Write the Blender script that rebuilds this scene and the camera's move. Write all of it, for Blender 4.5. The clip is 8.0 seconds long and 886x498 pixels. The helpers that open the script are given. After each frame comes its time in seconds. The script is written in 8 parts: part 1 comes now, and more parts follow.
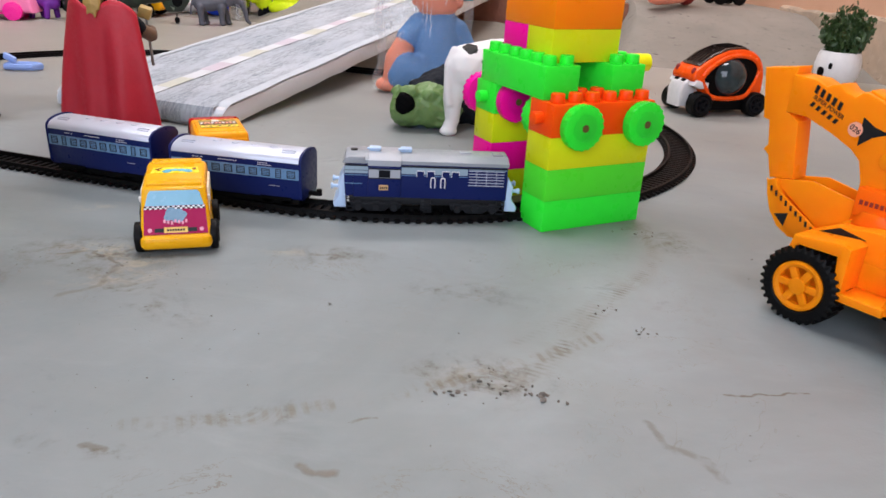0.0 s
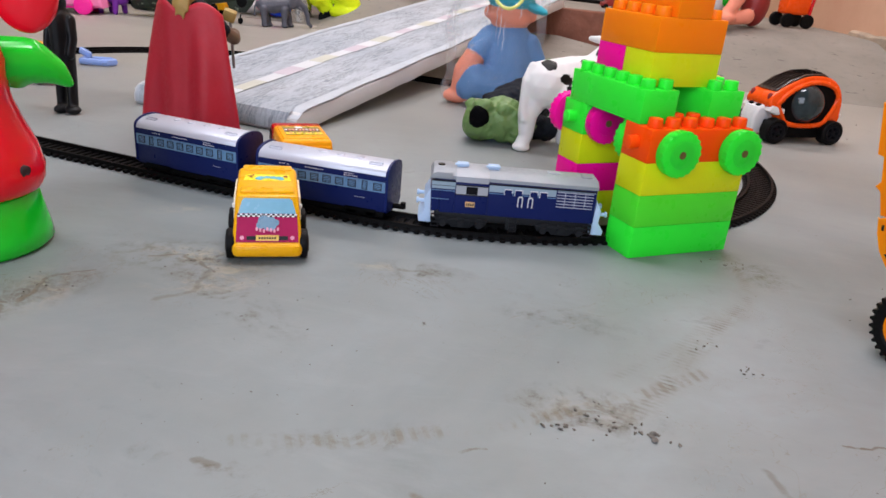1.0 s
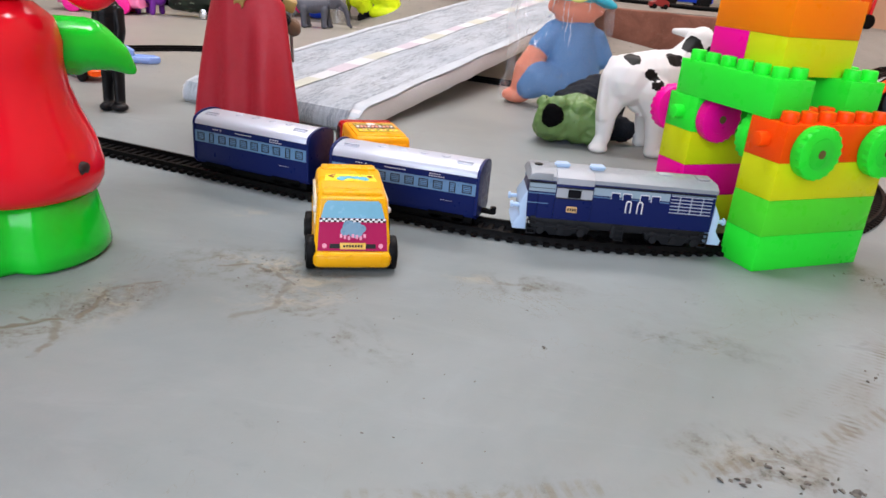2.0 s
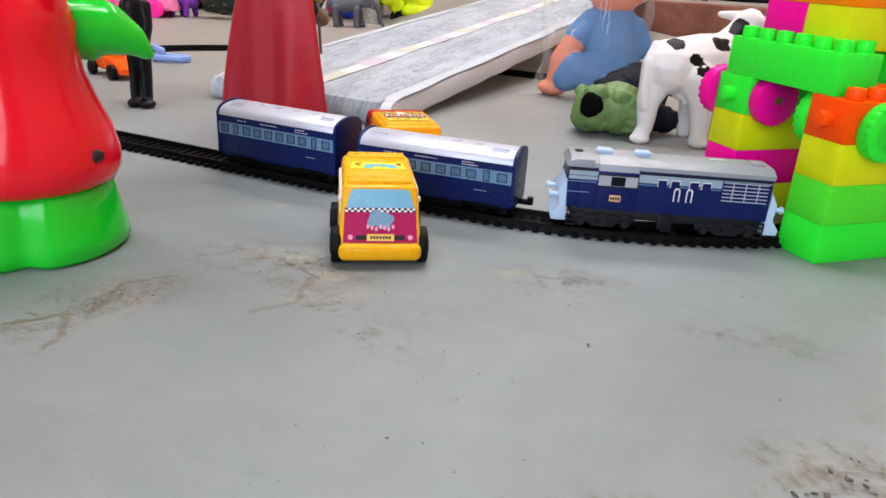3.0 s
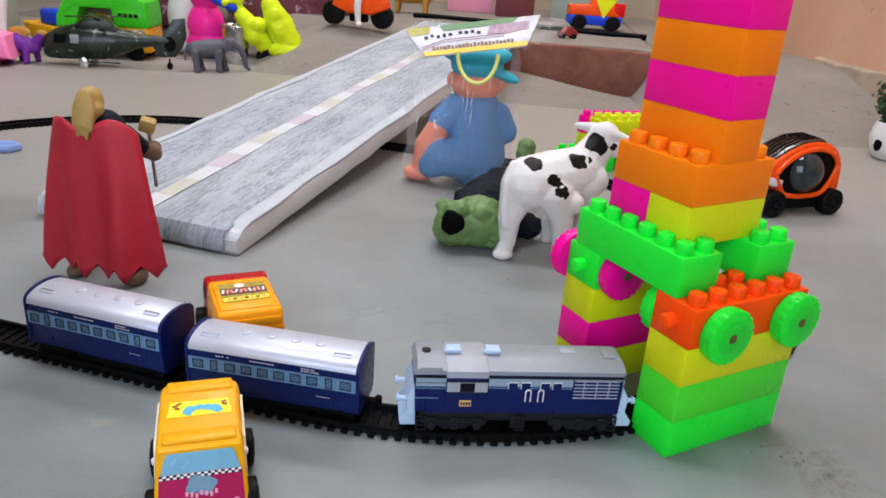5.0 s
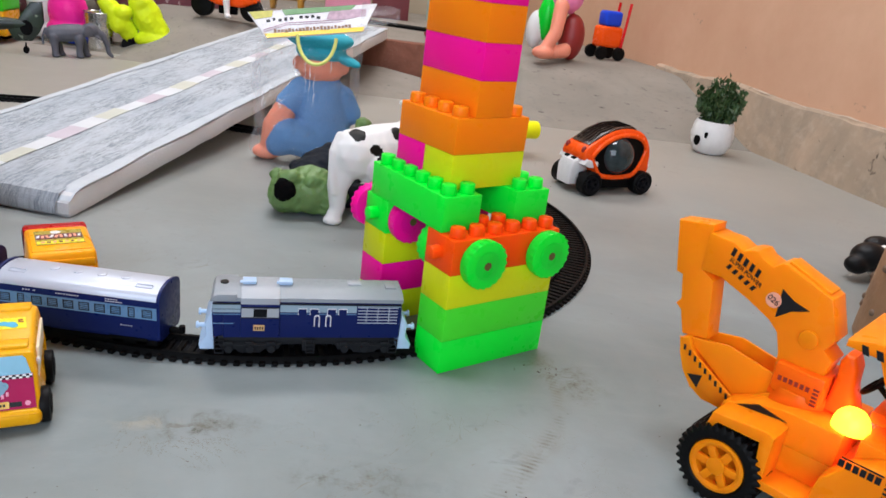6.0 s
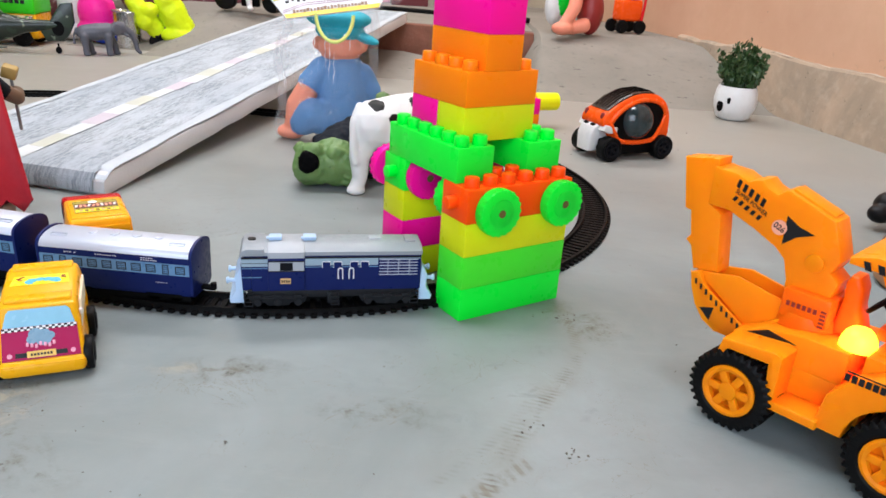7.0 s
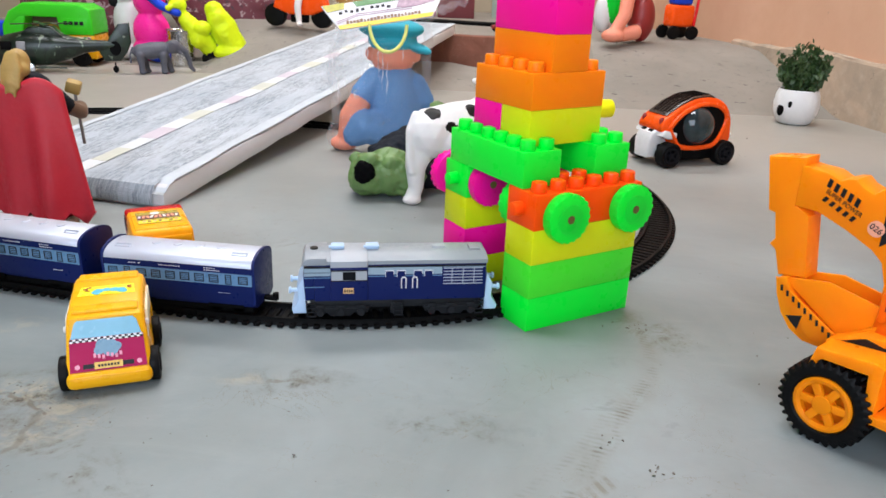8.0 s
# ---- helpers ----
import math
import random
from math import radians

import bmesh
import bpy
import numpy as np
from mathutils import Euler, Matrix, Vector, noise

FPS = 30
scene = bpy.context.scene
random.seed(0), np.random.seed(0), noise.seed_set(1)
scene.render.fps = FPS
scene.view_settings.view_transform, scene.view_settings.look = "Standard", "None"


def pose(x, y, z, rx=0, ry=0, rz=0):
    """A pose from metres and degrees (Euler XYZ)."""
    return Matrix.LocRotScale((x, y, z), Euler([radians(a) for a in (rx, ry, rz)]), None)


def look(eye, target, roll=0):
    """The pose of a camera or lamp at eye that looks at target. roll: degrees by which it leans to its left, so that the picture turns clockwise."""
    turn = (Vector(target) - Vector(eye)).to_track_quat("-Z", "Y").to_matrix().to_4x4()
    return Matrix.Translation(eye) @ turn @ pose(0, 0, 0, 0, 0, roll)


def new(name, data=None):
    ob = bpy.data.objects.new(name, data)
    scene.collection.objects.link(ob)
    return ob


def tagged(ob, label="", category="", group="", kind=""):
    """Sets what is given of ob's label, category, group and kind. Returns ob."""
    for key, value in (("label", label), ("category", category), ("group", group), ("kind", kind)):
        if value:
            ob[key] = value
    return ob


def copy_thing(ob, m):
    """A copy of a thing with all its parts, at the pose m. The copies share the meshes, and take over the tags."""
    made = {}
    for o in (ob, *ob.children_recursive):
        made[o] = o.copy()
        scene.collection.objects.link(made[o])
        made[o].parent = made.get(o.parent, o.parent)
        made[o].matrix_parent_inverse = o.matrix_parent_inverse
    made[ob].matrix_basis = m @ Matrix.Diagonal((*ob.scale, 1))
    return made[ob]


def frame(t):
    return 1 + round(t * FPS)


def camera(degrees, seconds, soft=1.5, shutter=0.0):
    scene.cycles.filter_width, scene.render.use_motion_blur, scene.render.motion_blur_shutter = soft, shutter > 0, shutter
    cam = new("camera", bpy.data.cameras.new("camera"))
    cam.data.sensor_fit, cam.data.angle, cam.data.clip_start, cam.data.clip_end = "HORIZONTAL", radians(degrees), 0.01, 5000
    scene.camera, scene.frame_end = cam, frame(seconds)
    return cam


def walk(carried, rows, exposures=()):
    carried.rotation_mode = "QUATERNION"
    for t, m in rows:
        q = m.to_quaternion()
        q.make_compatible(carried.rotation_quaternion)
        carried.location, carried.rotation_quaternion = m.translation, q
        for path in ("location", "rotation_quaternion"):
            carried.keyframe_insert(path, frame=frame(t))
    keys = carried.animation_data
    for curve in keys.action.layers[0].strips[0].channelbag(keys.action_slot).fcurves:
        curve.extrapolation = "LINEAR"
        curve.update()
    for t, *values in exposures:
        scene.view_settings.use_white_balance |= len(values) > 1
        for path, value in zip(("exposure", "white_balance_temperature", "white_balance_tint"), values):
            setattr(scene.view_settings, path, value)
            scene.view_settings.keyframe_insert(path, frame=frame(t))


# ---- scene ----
# the camera, carried by hand low over the floor
cam = camera(62.3, 8.0, soft=1.6)
PATH = [
    (0, (-0.005, -0.71, 0.265), (-0.249, 1.123, -0.496), 3.3),
    (0.5, (-0.02, -0.712, 0.269), (-0.293, 1.122, -0.482), 4.2),
    (1, (-0.06, -0.705, 0.268), (-0.39, 1.119, -0.482), 5.4),
    (1.5, (-0.136, -0.666, 0.254), (-0.481, 1.16, -0.486), 5.7),
    (3, (-0.146, -0.613, 0.212), (-0.626, 1.184, -0.524), 3.7),
    (3.5, (-0.211, -0.559, 0.297), (-0.496, 1.28, -0.437), 4.9),
    (4, (-0.209, -0.514, 0.309), (-0.47, 1.325, -0.433), 3.9),
    (4.2, (-0.195, -0.503, 0.312), (-0.489, 1.33, -0.433), 3.2),
    (5.3, (-0.13, -0.507, 0.38), (-0.261, 1.345, -0.363), 5.2),
    (5.5, (-0.136, -0.529, 0.386), (-0.22, 1.327, -0.354), 5.8),
    (5.7, (-0.129, -0.554, 0.385), (-0.156, 1.313, -0.332), 6.2),
    (6, (-0.033, -0.594, 0.345), (0.042, 1.278, -0.353), 7.2),
    (6.3, (-0.011, -0.622, 0.306), (0.081, 1.237, -0.425), 6.6),
    (6.5, (-0.018, -0.629, 0.315), (-0.014, 1.224, -0.437), 5.5),
    (7, (-0.016, -0.63, 0.319), (-0.026, 1.234, -0.407), 4.1),
    (7.5, (-0.032, -0.625, 0.31), (-0.1, 1.247, -0.39), 2.9),
    (8, (-0.036, -0.614, 0.306), (-0.167, 1.256, -0.392), 2.3),
]
EXPOSURES = [(0, -0.32, 6110, 18), (0.5, -0.33, 6110, 18), (1, -0.37, 6110, 18), (1.5, -0.21, 6110, 17), (3, -0.19, 6210, 16), (3.5, -0.19, 6360, 17), (4, -0.27, 6210, 17), (5.5, -0.51, 5940, 14), (6, -0.38, 5940, 12), (6.5, -0.1, 5960, 11), (8, -0.14, 5960, 11)]
walk(cam, [(t, look(eye, target, roll)) for t, eye, target, roll in PATH], EXPOSURES)

# ---- light: added, unseen white ceiling lamps and a wide fill lamp behind the camera ----
world = bpy.data.worlds.new("world")
scene.world = world
world.use_nodes = True
sky = world.node_tree.nodes.new("ShaderNodeTexSky")
sky.sky_type, sky.sun_disc, sky.sun_elevation, sky.sun_rotation = "NISHITA", False, radians(48), radians(200)
world.node_tree.links.new(sky.outputs[0], world.node_tree.nodes["Background"].inputs[0])
world.node_tree.nodes["Background"].inputs[1].default_value = 0.12


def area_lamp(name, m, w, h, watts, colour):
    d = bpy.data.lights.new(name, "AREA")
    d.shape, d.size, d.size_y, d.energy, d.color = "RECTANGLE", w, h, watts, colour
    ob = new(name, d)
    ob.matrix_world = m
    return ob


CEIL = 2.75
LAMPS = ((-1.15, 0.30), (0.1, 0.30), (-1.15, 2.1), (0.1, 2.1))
# lamps added overhead, out of view: a near pair and a warmer rear pair
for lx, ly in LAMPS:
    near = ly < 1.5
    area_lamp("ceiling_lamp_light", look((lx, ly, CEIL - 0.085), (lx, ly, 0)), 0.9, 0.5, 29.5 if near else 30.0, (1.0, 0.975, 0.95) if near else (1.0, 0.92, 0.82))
# fill lamp added in an assumed opening behind the camera, for faces turned to it
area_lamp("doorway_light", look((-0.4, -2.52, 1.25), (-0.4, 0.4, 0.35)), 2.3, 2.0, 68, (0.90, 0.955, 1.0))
scene.view_settings.exposure = 0.0


# ---- materials ----
def rgb(h):
    c = [int(h[i:i + 2], 16) / 255 for i in (0, 2, 4)]
    return tuple(x / 12.92 if x <= 0.04045 else ((x + 0.055) / 1.055) ** 2.4 for x in c) + (1,)


def node(nt, kind, **values):
    n = nt.nodes.new(kind)
    for k, v in values.items():
        n.inputs[k.replace("_", " ")].default_value = v
    return n


def material(name, colour, rough=0.45, metal=0.0, var=0.06, scale=25.0, fine=220.0, bump=0.05, coat=0.0, sss=0.0, spec=0.5):
    """A surface with a coarse and a fine variation of colour and gloss, and a little relief."""
    m = bpy.data.materials.new(name)
    m.use_nodes = True
    nt = m.node_tree
    p = nt.nodes["Principled BSDF"]
    p.inputs["Roughness"].default_value, p.inputs["Metallic"].default_value = rough, metal
    p.inputs["Coat Weight"].default_value, p.inputs["Specular IOR Level"].default_value = coat, spec
    if sss:
        p.inputs["Subsurface Weight"].default_value = sss
        p.inputs["Subsurface Radius"].default_value = (0.012, 0.012, 0.012)
        p.inputs["Subsurface Scale"].default_value = 1.0
    co = nt.nodes.new("ShaderNodeTexCoord")
    a = node(nt, "ShaderNodeTexNoise", Scale=scale, Detail=4.0)
    b = node(nt, "ShaderNodeTexNoise", Scale=fine, Detail=2.0)
    for n in (a, b):
        nt.links.new(co.outputs["Object"], n.inputs["Vector"])
    mix = nt.nodes.new("ShaderNodeMix")
    mix.data_type, mix.blend_type = "RGBA", "MIX"
    c = colour if not isinstance(colour, str) else rgb(colour)
    mix.inputs[6].default_value = tuple(x * (1 - var) for x in c[:3]) + (1,)
    mix.inputs[7].default_value = tuple(min(1, x * (1 + var) + 0.01 * var) for x in c[:3]) + (1,)
    nt.links.new(a.outputs["Fac"], mix.inputs[0])
    nt.links.new(mix.outputs[2], p.inputs["Base Color"])
    ramp = node(nt, "ShaderNodeMapRange", From_Min=0.3, From_Max=0.7, To_Min=max(0.04, rough - 0.08), To_Max=min(1, rough + 0.1))
    nt.links.new(b.outputs["Fac"], ramp.inputs["Value"])
    nt.links.new(ramp.outputs[0], p.inputs["Roughness"])
    if bump:
        bp = node(nt, "ShaderNodeBump", Strength=bump, Distance=0.002)
        nt.links.new(b.outputs["Fac"], bp.inputs["Height"])
        nt.links.new(bp.outputs[0], p.inputs["Normal"])
    return m


def plastic(name, h, rough=0.32, sss=0.0, var=0.04):
    return material(name, h, rough, 0, var, 9, 60, 0.0, 0.0, sss, 0.17)


class Graph:
    """A short way to write node arithmetic."""

    def __init__(self, m):
        self.nt = m.node_tree
        co = self.nt.nodes.new("ShaderNodeTexCoord")
        self.co = co.outputs["Object"]
        sep = self.nt.nodes.new("ShaderNodeSeparateXYZ")
        self.nt.links.new(self.co, sep.inputs[0])
        self.x, self.y, self.z = sep.outputs

    def op(self, kind, a, b=0.0, c=0.0):
        n = self.nt.nodes.new("ShaderNodeMath")
        n.operation = kind
        for i, v in enumerate((a, b, c)):
            if isinstance(v, (int, float)):
                n.inputs[i].default_value = v
            else:
                self.nt.links.new(v, n.inputs[i])
        return n.outputs[0]

    def noise(self, scale, detail=4.0, rough=0.5, vec=None, warp=0.0):
        n = node(self.nt, "ShaderNodeTexNoise", Scale=scale, Detail=detail, Roughness=rough, Distortion=warp)
        self.nt.links.new(vec or self.co, n.inputs["Vector"])
        return n.outputs["Fac"]

    def stretch(self, sx, sy, sz, rz=0.0, dx=0.0, dy=0.0):
        n = self.nt.nodes.new("ShaderNodeMapping")
        n.inputs["Scale"].default_value, n.inputs["Rotation"].default_value = (sx, sy, sz), (0, 0, radians(rz))
        n.inputs["Location"].default_value = (dx, dy, 0)
        self.nt.links.new(self.co, n.inputs["Vector"])
        return n.outputs[0]

    def fit(self, v, a, b, lo=0.0, hi=1.0):
        n = node(self.nt, "ShaderNodeMapRange", From_Min=a, From_Max=b, To_Min=lo, To_Max=hi)
        self.nt.links.new(v, n.inputs["Value"])
        return n.outputs[0]

    def blend(self, f, a, b, kind="MIX"):
        n = self.nt.nodes.new("ShaderNodeMix")
        n.data_type, n.blend_type = "RGBA", kind
        for i, v in ((0, f), (6, a), (7, b)):
            if isinstance(v, (int, float, tuple)):
                n.inputs[i].default_value = v
            else:
                self.nt.links.new(v, n.inputs[i])
        return n.outputs[2]

    def blot(self, cx, cy, rx, ry, turn, edge=0.6):
        """A soft ellipse on the floor: 1 inside, 0 outside."""
        c, s = math.cos(radians(turn)), math.sin(radians(turn))
        u = self.op("ADD", self.op("MULTIPLY", self.op("SUBTRACT", self.x, cx), c / rx), self.op("MULTIPLY", self.op("SUBTRACT", self.y, cy), s / rx))
        v = self.op("ADD", self.op("MULTIPLY", self.op("SUBTRACT", self.x, cx), -s / ry), self.op("MULTIPLY", self.op("SUBTRACT", self.y, cy), c / ry))
        d = self.op("SQRT", self.op("ADD", self.op("MULTIPLY", u, u), self.op("MULTIPLY", v, v)))
        return self.fit(d, edge, 1.0, 1.0, 0.0)

    def wobble(self, scale, amount):
        """The floor's coordinates, shifted by noise."""
        n = node(self.nt, "ShaderNodeTexNoise", Scale=scale, Detail=3.0)
        self.nt.links.new(self.co, n.inputs["Vector"])
        v = self.nt.nodes.new("ShaderNodeVectorMath")
        v.operation = "MULTIPLY_ADD"
        v.inputs[1].default_value, v.inputs[2].default_value = (amount, amount, 0), (-amount / 2, -amount / 2, 0)
        self.nt.links.new(n.outputs["Color"], v.inputs[0])
        w = self.nt.nodes.new("ShaderNodeVectorMath")
        self.nt.links.new(v.outputs[0], w.inputs[0])
        self.nt.links.new(self.co, w.inputs[1])
        sep = self.nt.nodes.new("ShaderNodeSeparateXYZ")
        self.nt.links.new(w.outputs[0], sep.inputs[0])
        return sep.outputs[0], sep.outputs[1]

    def line(self, xy, pts):
        """The distance from a broken line on the floor."""
        best = None
        for (x0, y0), (x1, y1) in zip(pts, pts[1:]):
            bx, by = x1 - x0, y1 - y0
            ax, ay = self.op("SUBTRACT", xy[0], x0), self.op("SUBTRACT", xy[1], y0)
            k = bx * bx + by * by
            h = self.op("ADD", self.op("MULTIPLY", ax, bx / k), self.op("MULTIPLY", ay, by / k))
            h = self.fit(h, 0.0, 1.0)
            dx, dy = self.op("SUBTRACT", ax, self.op("MULTIPLY", h, bx)), self.op("SUBTRACT", ay, self.op("MULTIPLY", h, by))
            d = self.op("SQRT", self.op("ADD", self.op("MULTIPLY", dx, dx), self.op("MULTIPLY", dy, dy)))
            best = d if best is None else self.op("MINIMUM", best, d)
        return best

    def out(self, colour, rough, height=None, strength=0.3, distance=0.003):
        p = self.nt.nodes["Principled BSDF"]
        self.nt.links.new(colour, p.inputs["Base Color"])
        if isinstance(rough, float):
            p.inputs["Roughness"].default_value = rough
        else:
            self.nt.links.new(rough, p.inputs["Roughness"])
        if height is not None:
            b = node(self.nt, "ShaderNodeBump", Strength=strength, Distance=distance)
            self.nt.links.new(height, b.inputs["Height"])
            self.nt.links.new(b.outputs[0], p.inputs["Normal"])


def blank(name):
    m = bpy.data.materials.new(name)
    m.use_nodes = True
    return m, Graph(m)


def concrete_floor():
    """Steel-trowelled cement: pale grey, cloudy, with dusty brown stains, fine cracks and tyre marks."""
    m, g = blank("cement_floor")
    cloud, fine, grit = g.noise(3.2, 6, 0.6, warp=0.4), g.noise(38, 5, 0.6), g.noise(420, 3)
    sweep = g.noise(1.0, 5, 0.6, g.stretch(2.2, 9, 1, 12))
    base = g.blend(g.fit(cloud, 0.36, 0.64), rgb("6d7778"), rgb("8b9597"))
    base = g.blend(g.fit(g.noise(11, 5, 0.65, warp=1.0), 0.4, 0.66, 0.0, 0.4), base, rgb("7b8381"))
    base = g.blend(g.fit(g.noise(1.0, 5, 0.7, g.stretch(6, 22, 1, -18), 0.8), 0.54, 0.74, 0.0, 0.26), base, rgb("919b9d"))
    base = g.blend(g.fit(sweep, 0.45, 0.75, 0, 0.3), base, rgb("8b9190"))
    base = g.blend(g.op("MULTIPLY", g.fit(g.noise(26, 5, 0.65, g.stretch(1, 1.7, 1, 30), 0.6), 0.60, 0.70), g.fit(g.noise(4.5, 3), 0.45, 0.6, 0.0, 0.4)), base, rgb("626a6b"))
    base = g.blend(g.fit(fine, 0.35, 0.75, 0.0, 0.25), base, rgb("7f8382"))
    # warm light from the back painted in: floor lighter and warmer towards the step
    far = g.op("ADD", g.y, g.op("MULTIPLY", g.op("SUBTRACT", g.noise(2.2, 4, 0.6, warp=0.6), 0.5), 0.9))
    base = g.blend(g.fit(far, 0.12, 0.95, 0.0, 0.8), base, rgb("9c978d"))
    rough = g.noise(24, 6, 0.7, warp=0.8)
    speck = g.noise(95, 6, 0.75)
    dirt = None
    for cx, cy, rx, ry, turn, k in ((-0.385, -0.165, 0.075, 0.035, 12, 0.75), (-0.33, -0.215, 0.10, 0.022, -30, 0.5), (-0.19, -0.115, 0.05, 0.02, 10, 0.45),
                                    (-0.03, -0.29, 0.05, 0.03, 0, 0.55), (-0.16, -0.362, 0.09, 0.012, 25, 0.25), (-0.47, -0.3, 0.10, 0.03, 62, 0.6), (-0.06, -0.16, 0.05, 0.02, -5, 0.35),
                                    (0.12, 0.02, 0.03, 0.05, 40, 0.5), (-0.24, -0.41, 0.035, 0.010, 5, 0.6)):
        f = g.op("MULTIPLY", g.op("MULTIPLY", g.blot(cx, cy, rx * 1.2, ry * 1.25, turn, 0.15), g.op("MULTIPLY", g.fit(rough, 0.45, 0.56), g.fit(speck, 0.40, 0.56, 0.25, 1))), min(1.0, k * 1.5))
        dirt = f if dirt is None else g.op("MAXIMUM", dirt, f)
    base = g.blend(dirt, base, rgb("5f5a4d"))
    # pale flaking crusts of old cement
    flake = g.noise(48, 6, 0.7, warp=1.0)
    for cx, cy, rx, ry, turn, k in ((-0.372, -0.158, 0.060, 0.026, 8, 0.75), (-0.335, -0.180, 0.045, 0.030, -35, 0.7), (-0.350, -0.215, 0.050, 0.016, 20, 0.6), (-0.452, -0.262, 0.030, 0.050, 20, 0.5), (-0.225, -0.118, 0.035, 0.012, 10, 0.5), (-0.030, -0.285, 0.045, 0.028, 20, 0.28), (-0.455, -0.060, 0.040, 0.02, 30, 0.4)):
        f = g.op("MULTIPLY", g.blot(cx, cy, rx, ry, turn, 0.2), g.fit(flake, 0.46, 0.60, 0.0, k))
        base = g.blend(f, base, rgb("9c9785"))
    base = g.blend(g.op("MULTIPLY", g.fit(speck, 0.56, 0.61), g.op("MULTIPLY", dirt, 0.9)), base, rgb("39342b"))
    # worn ribbed tyre prints that curve away from the foot of the tower
    worn = g.noise(31, 5, 0.7, warp=0.6)
    wave = g.wobble(45, 0.006)
    for pts, w, k in ((((0.100, 0.050), (0.109, 0.010), (0.111, -0.025), (0.104, -0.062), (0.087, -0.098)), 0.007, 0.65), (((0.087, -0.098), (0.072, -0.122), (0.058, -0.155), (0.042, -0.192), (0.028, -0.226), (0.010, -0.262), (-0.010, -0.292)), 0.0085, 0.85), (((0.066, -0.110), (0.046, -0.155), (0.020, -0.198), (-0.012, -0.238)), 0.005, 0.28)):
        d = g.line(wave, pts)
        rib = g.fit(g.op("SINE", g.op("ADD", g.op("MULTIPLY", wave[1], 1180.0), g.op("MULTIPLY", wave[0], 330.0))), -0.3, 0.7, 0.1, 1)
        f = g.op("MULTIPLY", g.op("MULTIPLY", g.fit(d, w * 0.3, w * 1.1, 1, 0), rib), g.fit(worn, 0.44, 0.62, 0.0, k))
        base = g.blend(f, base, rgb("5d5a50"))
        base = g.blend(g.op("MULTIPLY", g.fit(d, w * 0.4, w * 1.9, 1, 0), g.fit(rough, 0.42, 0.62, 0.0, 0.4 * k)), base, rgb("726e62"))
    # a ribbed print of a rolling tyre, running in from the left
    d = g.line((g.x, g.y), ((-0.227, -0.387), (-0.200, -0.379), (-0.161, -0.365), (-0.127, -0.345), (-0.099, -0.331), (-0.048, -0.298), (0.0, -0.26), (0.05, -0.21)))
    rib = g.fit(g.op("SINE", g.op("MULTIPLY", g.op("ADD", g.op("MULTIPLY", g.x, 0.88), g.op("MULTIPLY", g.y, 0.47)), 780.0)), -0.3, 0.5, 0.2, 1)
    f = g.op("MULTIPLY", g.op("MULTIPLY", g.fit(d, 0.004, 0.008, 1, 0), rib), g.fit(rough, 0.4, 0.58, 0.0, 0.6))
    base = g.blend(f, base, rgb("6a6353"))
    # hair cracks where two noises cross
    warp = g.noise(5.5, 5, 0.65, warp=1.2)
    crack = g.op("MULTIPLY", g.fit(g.op("ABSOLUTE", g.op("SUBTRACT", warp, 0.5)), 0.0, 0.0022, 1, 0), g.fit(g.noise(2.3, 2), 0.52, 0.6))
    # short broken cracks and dried flakes near the bus and along the front
    vein = g.fit(g.op("ABSOLUTE", g.op("SUBTRACT", g.noise(11, 6, 0.7, warp=1.6), 0.5)), 0.002, 0.007, 1, 0)
    area = None
    for cx, cy, rx, ry, turn in ((-0.42, -0.2, 0.16, 0.1, 20), (-0.5, -0.3, 0.12, 0.05, 60), (-0.2, -0.13, 0.08, 0.05, 0), (-0.44, -0.05, 0.05, 0.03, 20), (0.145, -0.27, 0.05, 0.012, -10), (0.0, -0.42, 0.3, 0.06, 5)):
        f = g.blot(cx, cy, rx, ry, turn, 0.3)
        area = f if area is None else g.op("MAXIMUM", area, f)
    vein = g.op("MULTIPLY", g.op("MULTIPLY", vein, area), g.fit(g.noise(17, 2), 0.48, 0.6))
    base = g.blend(g.op("MULTIPLY", vein, 0.75), base, rgb("5c5446"))
    dots = g.op("MULTIPLY", g.fit(g.noise(170, 1), 0.765, 0.79), g.fit(g.noise(9, 3), 0.5, 0.62))
    base = g.blend(g.op("MULTIPLY", dots, 0.7), base, rgb("45413a"))
    xy = g.wobble(60, 0.012)
    split = None
    for w, k, pts in ((0.0026, 0.9, ((-0.484, -0.316), (-0.475, -0.307), (-0.469, -0.299), (-0.452, -0.291), (-0.453, -0.271), (-0.460, -0.250), (-0.457, -0.239), (-0.438, -0.222))),
                      (0.0018, 0.8, ((-0.469, -0.299), (-0.483, -0.300))), (0.0036, 0.6, ((-0.460, -0.300), (-0.444, -0.318), (-0.444, -0.336))),
                      (0.0024, 0.8, ((-0.414, -0.177), (-0.393, -0.166), (-0.370, -0.173), (-0.349, -0.186))), (0.004, 0.4, ((-0.353, -0.188), (-0.345, -0.225), (-0.364, -0.247))),
                      (0.0014, 0.9, ((0.131, -0.272), (0.156, -0.265), (0.188, -0.256))), (0.0016, 0.7, ((-0.388, -0.051), (-0.365, -0.033))), (0.004, 0.4, ((0.076, -0.316), (0.085, -0.335), (0.104, -0.345), (0.113, -0.360))),
                      (0.0045, 0.7, ((-0.118, -0.400), (-0.107, -0.403), (-0.099, -0.401))), (0.0016, 0.7, ((-0.102, -0.355), (-0.088, -0.348))), (0.003, 0.5, ((-0.24, -0.407), (-0.226, -0.411))), (0.003, 0.45, ((-0.205, -0.118), (-0.185, -0.112), (-0.17, -0.118)))):
